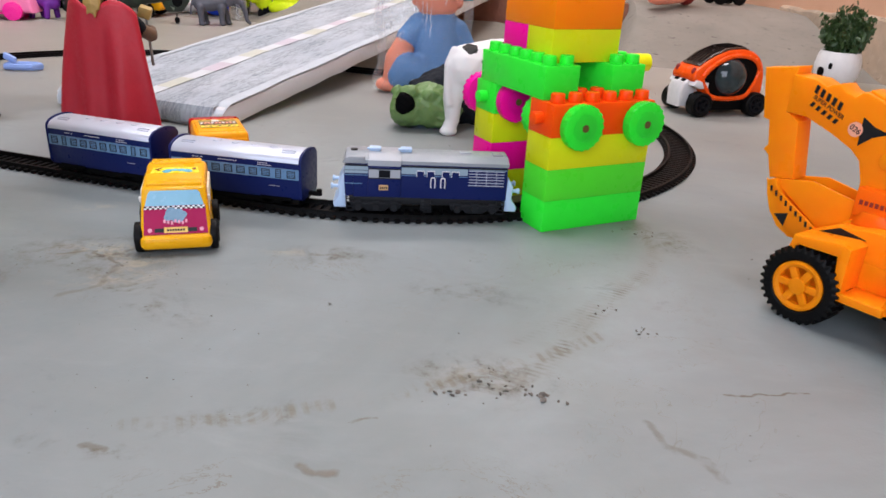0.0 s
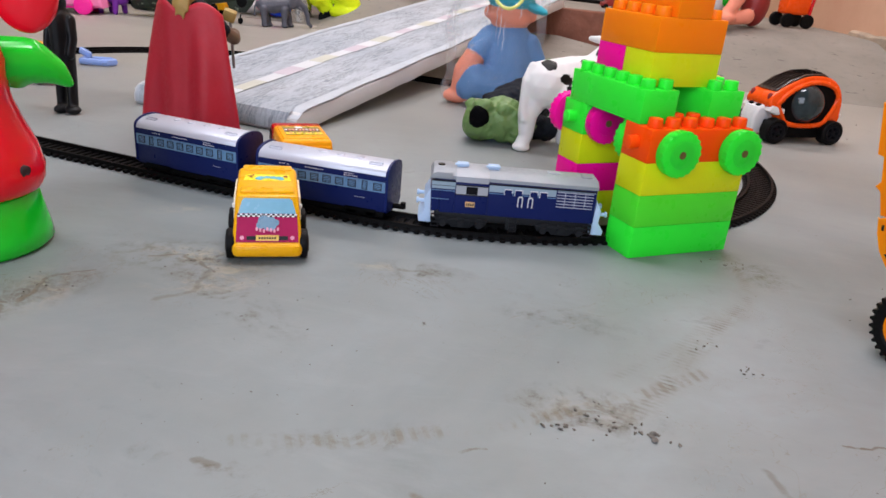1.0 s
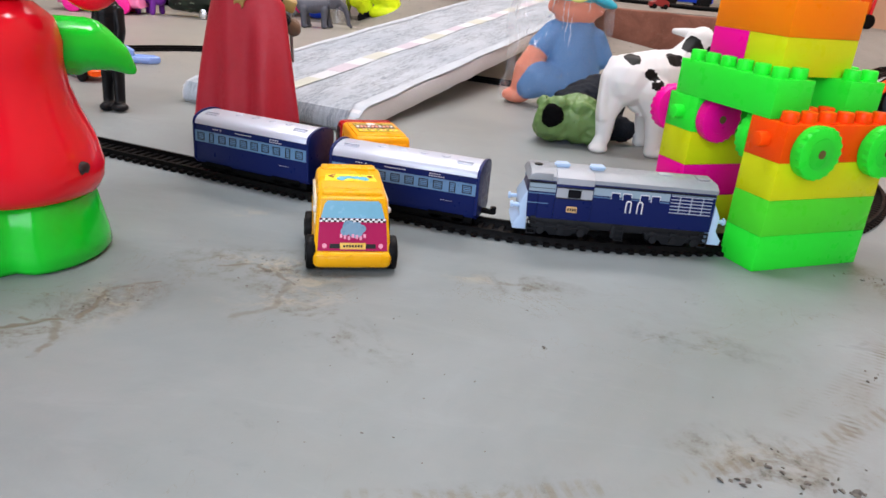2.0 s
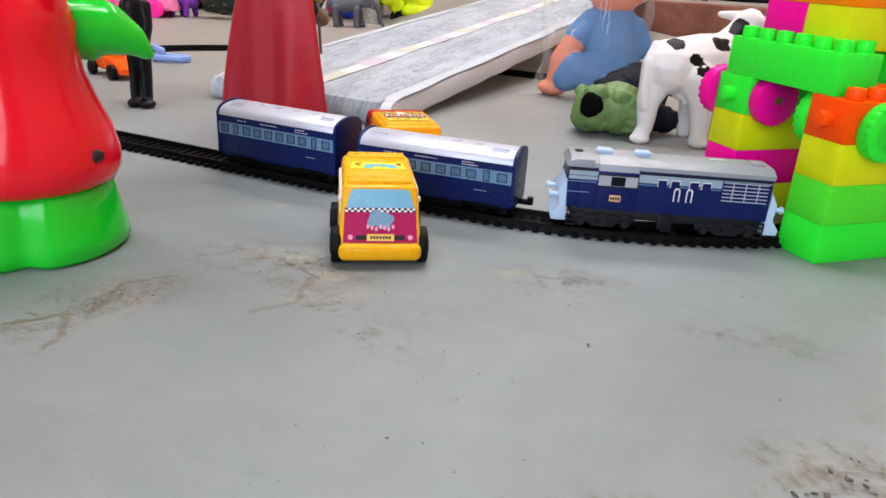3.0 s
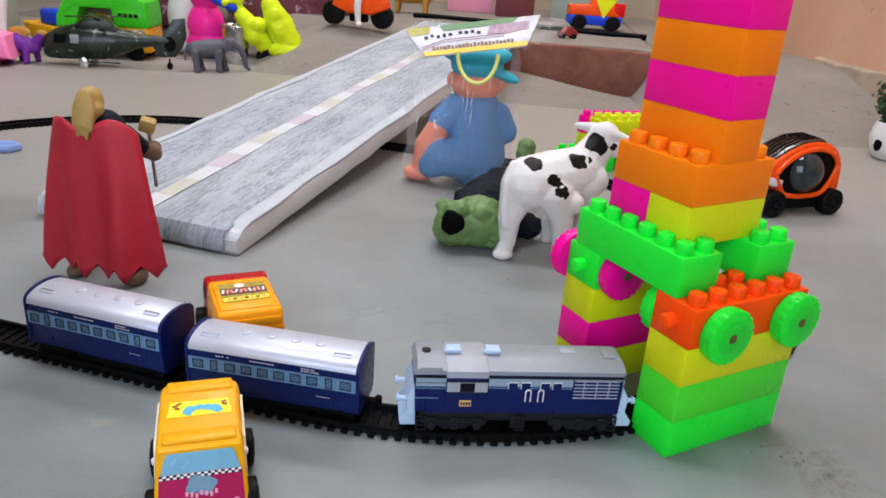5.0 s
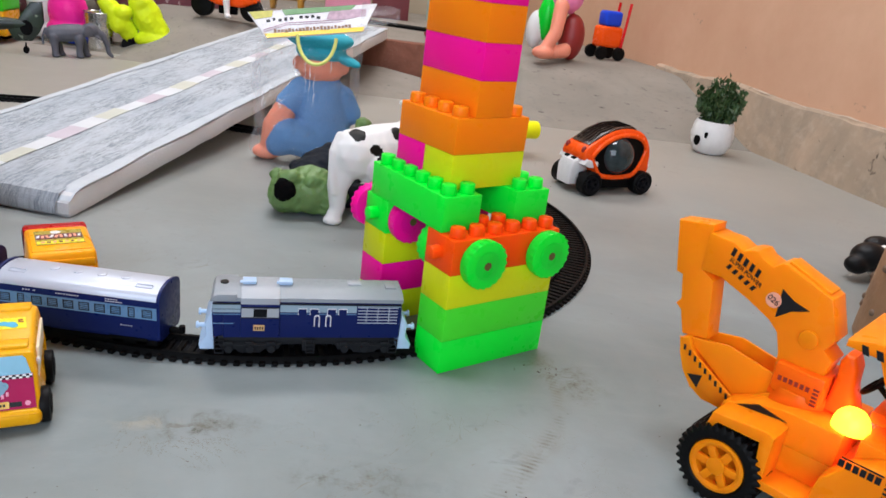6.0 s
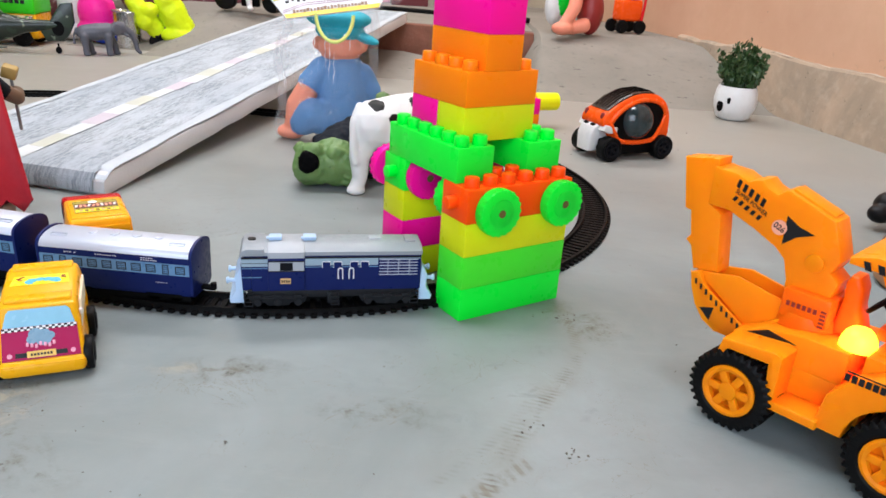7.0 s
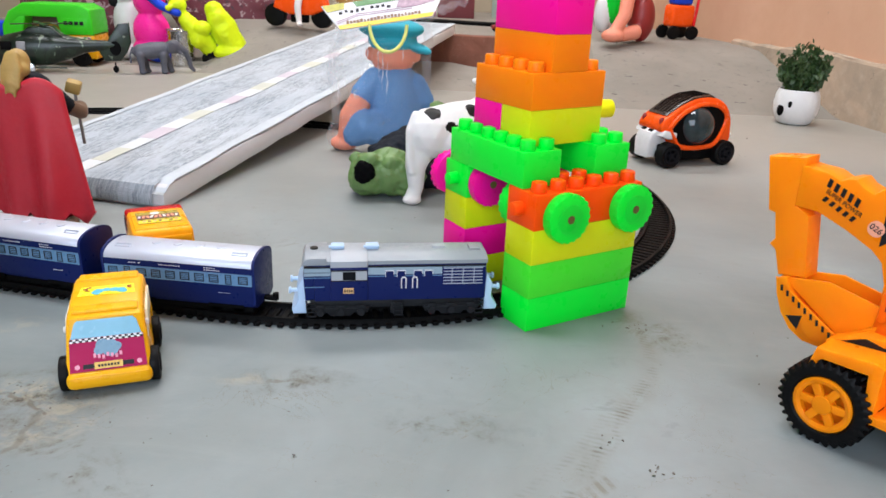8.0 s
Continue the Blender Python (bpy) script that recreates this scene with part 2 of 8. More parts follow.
        f = g.op("MULTIPLY", g.fit(g.line(xy, pts), w * 0.35, w, 1.0, 0.0), g.fit(g.noise(85, 3), 0.38, 0.52, 0.1, k))
        split = f if split is None else g.op("MAXIMUM", split, f)
    base = g.blend(split, base, rgb("4f4a3e"))
    crack = g.op("MAXIMUM", g.op("MAXIMUM", crack, vein), split)
    base = g.blend(g.op("MULTIPLY", crack, 0.55), base, rgb("6e685b"))
    gloss = g.op("ADD", g.fit(cloud, 0.3, 0.7, 0.42, 0.58), g.op("MULTIPLY", dirt, 0.3))
    height = g.op("ADD", g.op("ADD", g.op("MULTIPLY", cloud, 0.5), g.op("MULTIPLY", fine, 0.35)), g.op("MULTIPLY", grit, 0.12))
    g.out(base, gloss, g.op("SUBTRACT", height, g.op("MULTIPLY", crack, 0.5)), 0.25, 0.003)
    return m


def cement_rough():
    m, g = blank("rough_cement")
    a, b, c = g.noise(4, 6, 0.6, warp=0.5), g.noise(45, 6, 0.65), g.noise(300, 3)
    col = g.blend(g.fit(a, 0.3, 0.7), rgb("7b776f"), rgb("8e887f"))
    col = g.blend(g.fit(b, 0.55, 0.72, 0, 0.5), col, rgb("6c6a66"))
    col = g.blend(g.op("MULTIPLY", g.fit(g.noise(26, 4, 0.6, g.stretch(1, 2.2, 1, 25)), 0.66, 0.7), 0.8), col, rgb("3c3934"))
    g.out(col, 0.85, g.op("ADD", g.op("MULTIPLY", b, 0.6), g.op("MULTIPLY", c, 0.3)), 0.5, 0.004)
    return m


def wall_paint(name, light, dark, worn, chipped=0.66):
    """Distemper on plaster, patchy, with chips low down that show the cement."""
    m, g = blank(name)
    a, b, c = g.noise(2.5, 5, 0.6), g.noise(30, 5, 0.6), g.noise(9, 6, 0.7, warp=1.0)
    col = g.blend(g.fit(a, 0.3, 0.7), rgb(dark), rgb(light))
    col = g.blend(g.fit(b, 0.35, 0.7, 0, 0.25), col, rgb(dark))
    chip = g.fit(c, chipped, chipped + 0.02)
    col = g.blend(g.op("MULTIPLY", chip, 0.7), col, rgb(worn))
    g.out(col, 0.8, g.op("SUBTRACT", g.op("MULTIPLY", b, 0.5), g.op("MULTIPLY", chip, 0.6)), 0.3, 0.004)
    return m


def worn_plaster():
    """Worn beige plaster: damp grey patches, scuffs, dark chips and pale lime showing through."""
    m, g = blank("worn_plinth_paint")
    a, b, c = g.noise(5, 6, 0.65, warp=0.8), g.noise(34, 6, 0.65), g.noise(15, 6, 0.72, warp=1.2)
    col = g.blend(g.fit(a, 0.34, 0.66), rgb("9c8c79"), rgb("b8a088"))
    col = g.blend(g.fit(g.noise(9, 5, 0.7, warp=1.0), 0.5, 0.66, 0, 0.6), col, rgb("8d8375"))
    col = g.blend(g.fit(b, 0.5, 0.72, 0, 0.4), col, rgb("c4b29d"))
    chip = g.fit(c, 0.635, 0.66)
    col = g.blend(g.op("MULTIPLY", chip, 0.75), col, rgb("6a5d4e"))
    pit = g.fit(g.noise(42, 3, 0.6, warp=0.5), 0.70, 0.73)
    col = g.blend(g.op("MULTIPLY", pit, 0.8), col, rgb("3f372e"))
    g.out(col, 0.85, g.op("SUBTRACT", g.op("ADD", g.op("MULTIPLY", b, 0.5), g.op("MULTIPLY", a, 0.6)), g.op("MULTIPLY", g.op("MAXIMUM", chip, pit), 0.7)), 0.6, 0.006)
    return m


def brick_face():
    m, g = blank("red_brick")
    a, b = g.noise(14, 6, 0.65, warp=0.6), g.noise(120, 4)
    col = g.blend(g.fit(a, 0.3, 0.7), rgb("6c4232"), rgb("8a5a48"))
    col = g.blend(g.fit(b, 0.60, 0.75, 0, 0.18), col, rgb("a08a7a"))
    g.out(col, 0.9, g.op("ADD", a, g.op("MULTIPLY", b, 0.4)), 0.6, 0.004)
    return m


def newspaper():
    """White board wrapped in newsprint: rows of tiny broken grey marks in columns, crumpled, with a bare tape stripe down the middle."""
    m, g = blank("newsprint")
    rows = g.noise(1.0, 3, 0.7, g.stretch(230, 22, 20, 1.5))
    words = g.noise(1.0, 5, 0.85, g.stretch(330, 75, 40, -1))
    block = g.noise(1.0, 3, 0.6, g.stretch(26, 7, 1))
    ink = g.op("MULTIPLY", g.fit(words, 0.40, 0.54), g.fit(rows, 0.35, 0.55, 0.15, 1))
    ink = g.op("MULTIPLY", ink, g.fit(block, 0.38, 0.55, 0.25, 1))
    heavy = g.op("MULTIPLY", g.fit(g.noise(1.0, 5, 0.75, g.stretch(160, 30, 1)), 0.56, 0.66), g.fit(g.noise(6, 2), 0.45, 0.6))
    edge = g.fit(g.op("ABSOLUTE", g.x), 0.135, 0.15, 1, 0)
    mid = g.fit(g.op("ABSOLUTE", g.op("ADD", g.x, g.op("MULTIPLY", g.op("SUBTRACT", g.noise(2.5), 0.5), 0.02))), 0.010, 0.014, 0.12, 1)
    k = g.op("MULTIPLY", edge, mid)
    paper = g.blend(g.fit(g.noise(5, 5), 0.35, 0.7), rgb("a9b3bd"), rgb("c2cad1"))
    tint = g.blend(g.fit(g.noise(7, 2), 0.55, 0.62, 0, 0.35), rgb("d2d2d2"), rgb("d6c9d0"))
    paper = g.blend(g.fit(k, 0.1, 0.4), tint, paper)
    col = g.blend(g.op("MULTIPLY", g.op("MULTIPLY", ink, k), 0.80), paper, rgb("66707b"))
    col = g.blend(g.op("MULTIPLY", g.op("MULTIPLY", heavy, k), 0.6), col, rgb("34363c"))
    g.out(col, 0.55, g.op("ADD", g.noise(30, 6, 0.7), g.op("MULTIPLY", g.noise(1.0, 4, 0.6, g.stretch(8, 60, 1)), 0.6)), 0.35, 0.006)
    return m


FLOOR, CEMENT = concrete_floor(), cement_rough()
PEACH = wall_paint("peach_distemper", "d6ad8f", "c89c7e", "93806c")
PLINTH = worn_plaster()
# tone for room surfaces out of view, dimmed to cut bounced fill light
PALE = wall_paint("pale_distemper", "b3a793", "a1957f", "857b6c")
BRICK, NEWS = brick_face(), newspaper()
FOAM = material("styrofoam", "cfd1d3", 0.7, 0, 0.04, 20, 350, 0.35)
GREEN, DEEPGREEN = plastic("green_block_plastic", "2cf034", 0.32, 0.35), plastic("lower_green_plastic", "50e22c", 0.32, 0.35)
YELLOW, ORANGE = plastic("lemon_block_plastic", "d4de06", 0.32, 0.35), plastic("orange_block_plastic", "ff8500", 0.34, 0.35)
PINK, REDORANGE = plastic("magenta_block_plastic", "ff0a98", 0.34, 0.35), plastic("red_orange_block_plastic", "ff5000", 0.32, 0.35)
TOYORANGE, TOYORANGE2 = plastic("amber_toy_plastic", "ff8a00", 0.34, 0.35), plastic("deep_amber_toy_plastic", "ff6a00", 0.34, 0.35)
BLACK = material("black_plastic", (0.0016, 0.0016, 0.0018, 1), 0.5, 0, 0.2, 40, 300, 0.06, 0, 0, 0.06)
TYRE = material("rubber", (0.0022, 0.0022, 0.0025, 1), 0.5, 0, 0.25, 60, 400, 0.12, 0, 0, 0.12)
BUSYELLOW, BUSGOLD = plastic("yolk_yellow_plastic", "e8aa08", 0.28, 0.1), plastic("golden_yellow_plastic", "ffa60c", 0.3, 0.1)
RED = plastic("red_plastic", "d4171b", 0.3, 0.05)
CREAM, WHITE = plastic("cream_plastic", "e9e2c8", 0.35), plastic("white_plastic", "dedede", 0.3, 0.08)
NAVY = material("navy_enamel", (0.005, 0.012, 0.09, 1), 0.35, 0, 0.08, 20, 200, 0.02, 0, 0, 0.18)
SILVER = material("silver_paint", (0.52, 0.56, 0.65, 1), 0.36, 0.25, 0.05, 18, 60, 0.0)
GREY = material("grey_plastic", (0.28, 0.29, 0.31, 1), 0.42, 0, 0.08)
DARKGREY = material("dark_grey_plastic", (0.005, 0.0055, 0.008, 1), 0.5, 0, 0.12, 25, 220, 0.05, 0, 0, 0.10)
SKYBAND = material("pale_blue_print", "6288ad", 0.32, 0, 0.04)
PALEBLUE = plastic("pale_blue_plastic", "b4cdea", 0.35, 0.1)
INK = material("dark_print", (0.01, 0.01, 0.012, 1), 0.4, 0, 0.1, 25, 220, 0.05, 0, 0, 0.25)
PAPERWHITE = material("white_print", "e8e8ea", 0.4, 0, 0.03)


# ---- building helpers ----
def add_box(bm, c, s, bevel=0.0, rot=None, seg=2):
    m = Matrix.Translation(c) @ (rot.to_4x4() if rot else Matrix()) @ Matrix.Diagonal((*s, 1))
    r = bmesh.ops.create_cube(bm, size=1.0, matrix=m)
    if bevel:
        e = {x for v in r["verts"] for x in v.link_edges}
        bmesh.ops.bevel(bm, geom=list(e), offset=bevel, segments=seg, affect="EDGES", profile=0.5)


def add_cyl(bm, p, q, r0, r1=None, seg=24, bevel=0.0):
    p, q = Vector(p), Vector(q)
    d = q - p
    m = Matrix.Translation((p + q) / 2) @ d.to_track_quat("Z", "Y").to_matrix().to_4x4()
    r = bmesh.ops.create_cone(bm, cap_ends=True, segments=seg, radius1=r0, radius2=r0 if r1 is None else r1, depth=d.length, matrix=m)
    if bevel:
        e = {x for v in r["verts"] for x in v.link_edges if any(len(f.verts) > 4 for f in x.link_faces)}
        bmesh.ops.bevel(bm, geom=list(e), offset=bevel, segments=2, affect="EDGES", profile=0.5)


def add_ball(bm, c, r, rot=None, u=20, v=14):
    s = r if isinstance(r, tuple) else (r, r, r)
    m = Matrix.Translation(c) @ (rot.to_4x4() if rot else Matrix()) @ Matrix.Diagonal((*s, 1))
    bmesh.ops.create_uvsphere(bm, u_segments=u, v_segments=v, radius=1.0, matrix=m)


def add_prism(bm, pts, y0, y1, bevel=0.0, m=None, seg=2):
    """A closed outline in x and z, pulled from y0 to y1."""
    m = m or Matrix()
    lo = [bm.verts.new(m @ Vector((x, y0, z))) for x, z in pts]
    hi = [bm.verts.new(m @ Vector((x, y1, z))) for x, z in pts]
    n, faces = len(pts), []
    faces.append(bm.faces.new(lo))
    faces.append(bm.faces.new(hi[::-1]))
    for i in range(n):
        faces.append(bm.faces.new((lo[i], hi[i], hi[(i + 1) % n], lo[(i + 1) % n])))
    bmesh.ops.recalc_face_normals(bm, faces=faces)
    if bevel:
        e = [x for f in faces[:2] for x in f.edges]
        bmesh.ops.bevel(bm, geom=e, offset=bevel, segments=seg, affect="EDGES", profile=0.5)


def add_lathe(bm, prof, c=(0, 0, 0), seg=32, m=None):
    m = Matrix.Translation(c) @ (m or Matrix())
    rings = []
    for r, z in prof:
        rings.append([bm.verts.new(m @ Vector((r * math.cos(2 * math.pi * i / seg), r * math.sin(2 * math.pi * i / seg), z))) for i in range(seg)])
    for a, b in zip(rings, rings[1:]):
        for i in range(seg):
            bm.faces.new((a[i], a[(i + 1) % seg], b[(i + 1) % seg], b[i]))
    if prof[0][0] > 1e-5:
        bm.faces.new(rings[0][::-1])
    if prof[-1][0] > 1e-5:
        bm.faces.new(rings[-1])


def add_tube(bm, pts, r, seg=8, closed=False):
    pts = [Vector(p) for p in pts]
    n, rings = len(pts), []
    for i, p in enumerate(pts):
        a = pts[(i - 1) % n] if closed or i else p
        b = pts[(i + 1) % n] if closed or i < n - 1 else p
        q = (b - a).to_track_quat("Z", "Y").to_matrix()
        rr = r[i] if isinstance(r, (list, tuple)) else r
        rings.append([bm.verts.new(p + q @ Vector((rr * math.cos(2 * math.pi * k / seg), rr * math.sin(2 * math.pi * k / seg), 0))) for k in range(seg)])
    for i in range(n if closed else n - 1):
        a, b = rings[i], rings[(i + 1) % n]
        for k in range(seg):
            bm.faces.new((a[k], a[(k + 1) % seg], b[(k + 1) % seg], b[k]))
    if not closed:
        bm.faces.new(rings[0][::-1])
        bm.faces.new(rings[-1])


def add_plate(bm, pts, t):
    """A thin sheet of thickness t on a list of 3D corners."""
    pts = [Vector(p) for p in pts]
    nrm = (pts[1] - pts[0]).cross(pts[2] - pts[0]).normalized() * t
    lo, hi = [bm.verts.new(p) for p in pts], [bm.verts.new(p + nrm) for p in pts]
    bm.faces.new(lo[::-1])
    bm.faces.new(hi)
    for i in range(len(pts)):
        j = (i + 1) % len(pts)
        bm.faces.new((lo[i], lo[j], hi[j], hi[i]))


def add_lattice(bm, xs, zs, solid, y0, y1):
    """One connected upright grille: the cells of a grid for which solid(i, j) holds, between y0 and y1."""
    vs = {}

    def at(i, j, y):
        if (i, j, y) not in vs:
            vs[i, j, y] = bm.verts.new((xs[i], y, zs[j]))
        return vs[i, j, y]
    full = {(i, j) for i in range(len(xs) - 1) for j in range(len(zs) - 1) if solid(i, j)}
    for i, j in sorted(full):
        c = ((i, j), (i + 1, j), (i + 1, j + 1), (i, j + 1))
        bm.faces.new([at(*q, y0) for q in c])
        bm.faces.new([at(*q, y1) for q in c[::-1]])
        for k, d in enumerate(((0, -1), (1, 0), (0, 1), (-1, 0))):
            if (i + d[0], j + d[1]) not in full:
                a, b = c[k], c[(k + 1) % 4]
                bm.faces.new((at(*b, y0), at(*a, y0), at(*a, y1), at(*b, y1)))
    bmesh.ops.recalc_face_normals(bm, faces=bm.faces)


def to_mesh(bm, name, mats, angle=38):
    me = bpy.data.meshes.new(name)
    bm.normal_update()
    bm.to_mesh(me)
    bm.free()
    for m in (mats if isinstance(mats, (list, tuple)) else [mats]):
        me.materials.append(m)
    me.polygons.foreach_set("use_smooth", [True] * len(me.polygons))
    me.set_sharp_from_angle(angle=radians(angle))
    return me


def part(name, bm, mat, parent=None, label="", m=None):
    ob = new(name, to_mesh(bm, name, mat))
    if parent is not None:
        ob.parent = parent
    if m is not None:
        ob.matrix_basis = m
    return tagged(ob, label)


def thing(name, m, label, category, group="", kind=""):
    ob = new(name)
    ob.empty_display_size = 0.02
    ob.matrix_basis = m
    return tagged(ob, label, category, group, kind)


def whole(name, bm, mat, m, label, category, group="", kind=""):
    ob = part(name, bm, mat, None, "", m)
    return tagged(ob, label, category, group, kind)


def again(name, ob, parent, m):
    """A piece on the mesh of another one."""
    o = new(name, ob.data)
    o.parent, o.matrix_basis = parent, m
    return o


def writing(name, text, size, mat, parent, m, extrude=0.0002, align="CENTER"):
    c = bpy.data.curves.new(name, "FONT")
    c.body, c.size, c.extrude, c.align_x, c.align_y = text, size, extrude, align, "CENTER"
    tmp = bpy.data.objects.new(name, c)
    me = bpy.data.meshes.new_from_object(tmp)
    bpy.data.objects.remove(tmp)
    me.materials.clear()
    me.materials.append(mat)
    ob = new(name, me)
    ob.parent, ob.matrix_basis = parent, m
    return ob


def lump(name, shapes, voxel, smooth=6, noise_amp=0.0):
    """One rounded mesh out of balls and tapered limbs. shapes: (material, 'ball', centre, radii, turn) or (material, 'limb', points, radii)."""
    bm = bmesh.new()
    centres, sizes, owner = [], [], []
    for s in shapes:
        if s[1] == "ball":
            c, r = s[2], s[3] if isinstance(s[3], tuple) else (s[3],) * 3
            rot = Euler([radians(a) for a in s[4]]).to_matrix() if len(s) > 4 else Matrix.Identity(3)
            bmesh.ops.create_icosphere(bm, subdivisions=3, radius=1.0, matrix=Matrix.Translation(c) @ rot.to_4x4() @ Matrix.Diagonal((*r, 1)))
            centres.append(c)
            sizes.append(np.array(Matrix.Diagonal([1 / x for x in r]) @ rot.transposed()))
            owner.append(s[0])
        else:
            p, r = [Vector(x) for x in s[2]], s[3]
            for i in range(len(p) - 1):
                k = max(2, int((p[i + 1] - p[i]).length / (0.45 * min(r[i], r[i + 1]))) + 1)
                for j in range(k + 1):
                    f = j / k
                    c, rr = p[i].lerp(p[i + 1], f), r[i] * (1 - f) + r[i + 1] * f
                    bmesh.ops.create_icosphere(bm, subdivisions=2, radius=rr, matrix=Matrix.Translation(c))
                    centres.append(tuple(c))
                    sizes.append(np.eye(3) / rr)
                    owner.append(s[0])
    me = bpy.data.meshes.new("lump_raw")
    bm.to_mesh(me)
    bm.free()
    ob = new("lump_raw", me)
    r = ob.modifiers.new("remesh", "REMESH")
    r.mode, r.voxel_size = "VOXEL", voxel
    k = ob.modifiers.new("smooth", "SMOOTH")
    k.iterations, k.factor = smooth, 0.5
    out = bpy.data.meshes.new_from_object(ob.evaluated_get(bpy.context.evaluated_depsgraph_get()))
    bpy.data.objects.remove(ob)
    mats = []
    for o in owner:
        if o not in mats:
            mats.append(o)
    out.materials.clear()
    for mt in mats:
        out.materials.append(mt)
    n = len(out.polygons)
    cen = np.zeros(n * 3)
    out.polygons.foreach_get("center", cen)
    cen = cen.reshape(-1, 3)
    best, idx = np.full(n, 1e9), np.zeros(n, int)
    for c, q, o in zip(centres, sizes, owner):
        d = (np.linalg.norm((cen - np.array(c)) @ q.T, axis=1) - 1.0) / np.linalg.norm(q, 2)
        hit = d < best
        best[hit], idx[hit] = d[hit], mats.index(o)
    out.polygons.foreach_set("material_index", idx.astype(np.int32))
    out.polygons.foreach_set("use_smooth", [True] * n)
    out.name = name
    return out


def join_into(me, bm, mats):
    """Adds a bmesh with its own materials to a finished mesh."""
    k = len(me.materials)
    for m in mats:
        me.materials.append(m)
    for f in bm.faces:
        f.material_index += k
        f.smooth = True
    b2 = bmesh.new()
    b2.from_mesh(me)
    tmp = bpy.data.meshes.new("tmp")
    bm.to_mesh(tmp)
    bm.free()
    b2.from_mesh(tmp)
    bpy.data.meshes.remove(tmp)
    b2.to_mesh(me)
    b2.free()
    return me


def figure(name, me, m, label, category, group=""):
    ob = new(name, me)
    ob.matrix_basis = m
    return tagged(ob, label, category, group)

# ---- the place ----
def solid_from_grid(name, xs, ys, top, mat, label, category, base=-0.1):
    """A slab whose upper side follows top(x, y)."""
    bm = bmesh.new()
    up = [[bm.verts.new((x, y, top(x, y))) for x in xs] for y in ys]
    dn = [[bm.verts.new((x, y, base)) for x in xs] for y in ys]
    for j in range(len(ys) - 1):
        for i in range(len(xs) - 1):
            bm.faces.new((up[j][i], up[j][i + 1], up[j + 1][i + 1], up[j + 1][i]))
            bm.faces.new((dn[j][i], dn[j + 1][i], dn[j + 1][i + 1], dn[j][i + 1]))
    for i in range(len(xs) - 1):
        bm.faces.new((up[0][i], dn[0][i], dn[0][i + 1], up[0][i + 1]))
        bm.faces.new((up[-1][i + 1], dn[-1][i + 1], dn[-1][i], up[-1][i]))
    for j in range(len(ys) - 1):
        bm.faces.new((up[j + 1][0], dn[j + 1][0], dn[j][0], up[j][0]))
        bm.faces.new((up[j][-1], dn[j][-1], dn[j + 1][-1], up[j + 1][-1]))
    return whole(name, bm, mat, Matrix(), label, category, "", "structure")


def wall_x(y):
    return 0.85 + 0.22 * (1.38 - y)


STEP, EDGE = 0.135, 1.78
bm = bmesh.new()
add_box(bm, (-0.6, 0.4, -0.05), (5.6, 6.4, 0.1))
whole("floor", bm, FLOOR, Matrix(), "pale grey trowelled cement floor with dusty brown stains", "floor", "", "structure")

rows = [1.30, 1.36, 1.45, 1.55, 1.65, 1.74, EDGE, 1.84, 2.0, 2.6, 3.4]


def slope(y0, y1):
    return lambda x, y: -0.004 + (STEP + 0.002) * min(1, max(0, (y - y0) / (y1 - y0))) + 0.004 * noise.noise((x * 5, y * 5, 0))


solid_from_grid("cement_slope_1", [0.15, 0.165, 0.18, 0.195, 0.21, 0.23, 0.3, 0.4, 0.5, 0.6, 0.7, 0.8, 0.9], rows, lambda x, y: -0.004 + (slope(1.33, 1.80)(x, y) + 0.004) * min(1, max(0, (x - 0.15) / 0.07)) ** 1.2, CEMENT, "grey rough cement slope up to the raised floor", "slope")
solid_from_grid("cement_slope_2", [-3.3, -2.4, -1.8, -1.3, -1.0, -0.8, -0.62, -0.52], [1.5, 1.6, 1.7, 1.8, 1.9, 2.0, 2.4, 3.4],
                lambda x, y: slope(1.62 + max(0, -0.9 - x) * 1.2, 1.86 + max(0, -0.9 - x) * 1.2)(x, y), CEMENT, "grey rough cement slope beside the newspaper ramp", "slope")
solid_from_grid("raised_floor", [-0.52, -0.3, -0.1, 0.1, 0.209], [EDGE + 0.03, 1.9, 2.2, 2.8, 3.4], lambda x, y: STEP + 0.003 * noise.noise((x * 6, y * 6, 3)), CEMENT, "raised cement floor behind a brick step", "floor")
bm = bmesh.new()
add_box(bm, (-0.155, EDGE + 0.015, 0.065), (0.73, 0.03, 0.136), 0.006)
bmesh.ops.subdivide_edges(bm, edges=[e for e in bm.edges if e.calc_length() > 0.3], cuts=14, use_grid_fill=True)
for v in bm.verts:
    v.co.y += 0.008 * noise.noise(v.co * 9)
    v.co.z += 0.004 * noise.noise(v.co * 14)
whole("step_riser", bm, BRICK, Matrix(), "brown red brick face of the step, crumbling", "step", "", "structure")
solid_from_grid("cement_fillet", [-0.52, -0.4, -0.3, -0.2, -0.1, -0.02, 0.05, 0.1, 0.15, 0.2], [1.5, 1.58, 1.66, 1.72, 1.765],
                lambda x, y: max(-0.004, (y - 1.5) / 0.265 * 0.050 * min(1, max(0, (0.16 - x) / 0.34)) ** 1.3), CEMENT, "grey cement smeared along the foot of the step", "cement")


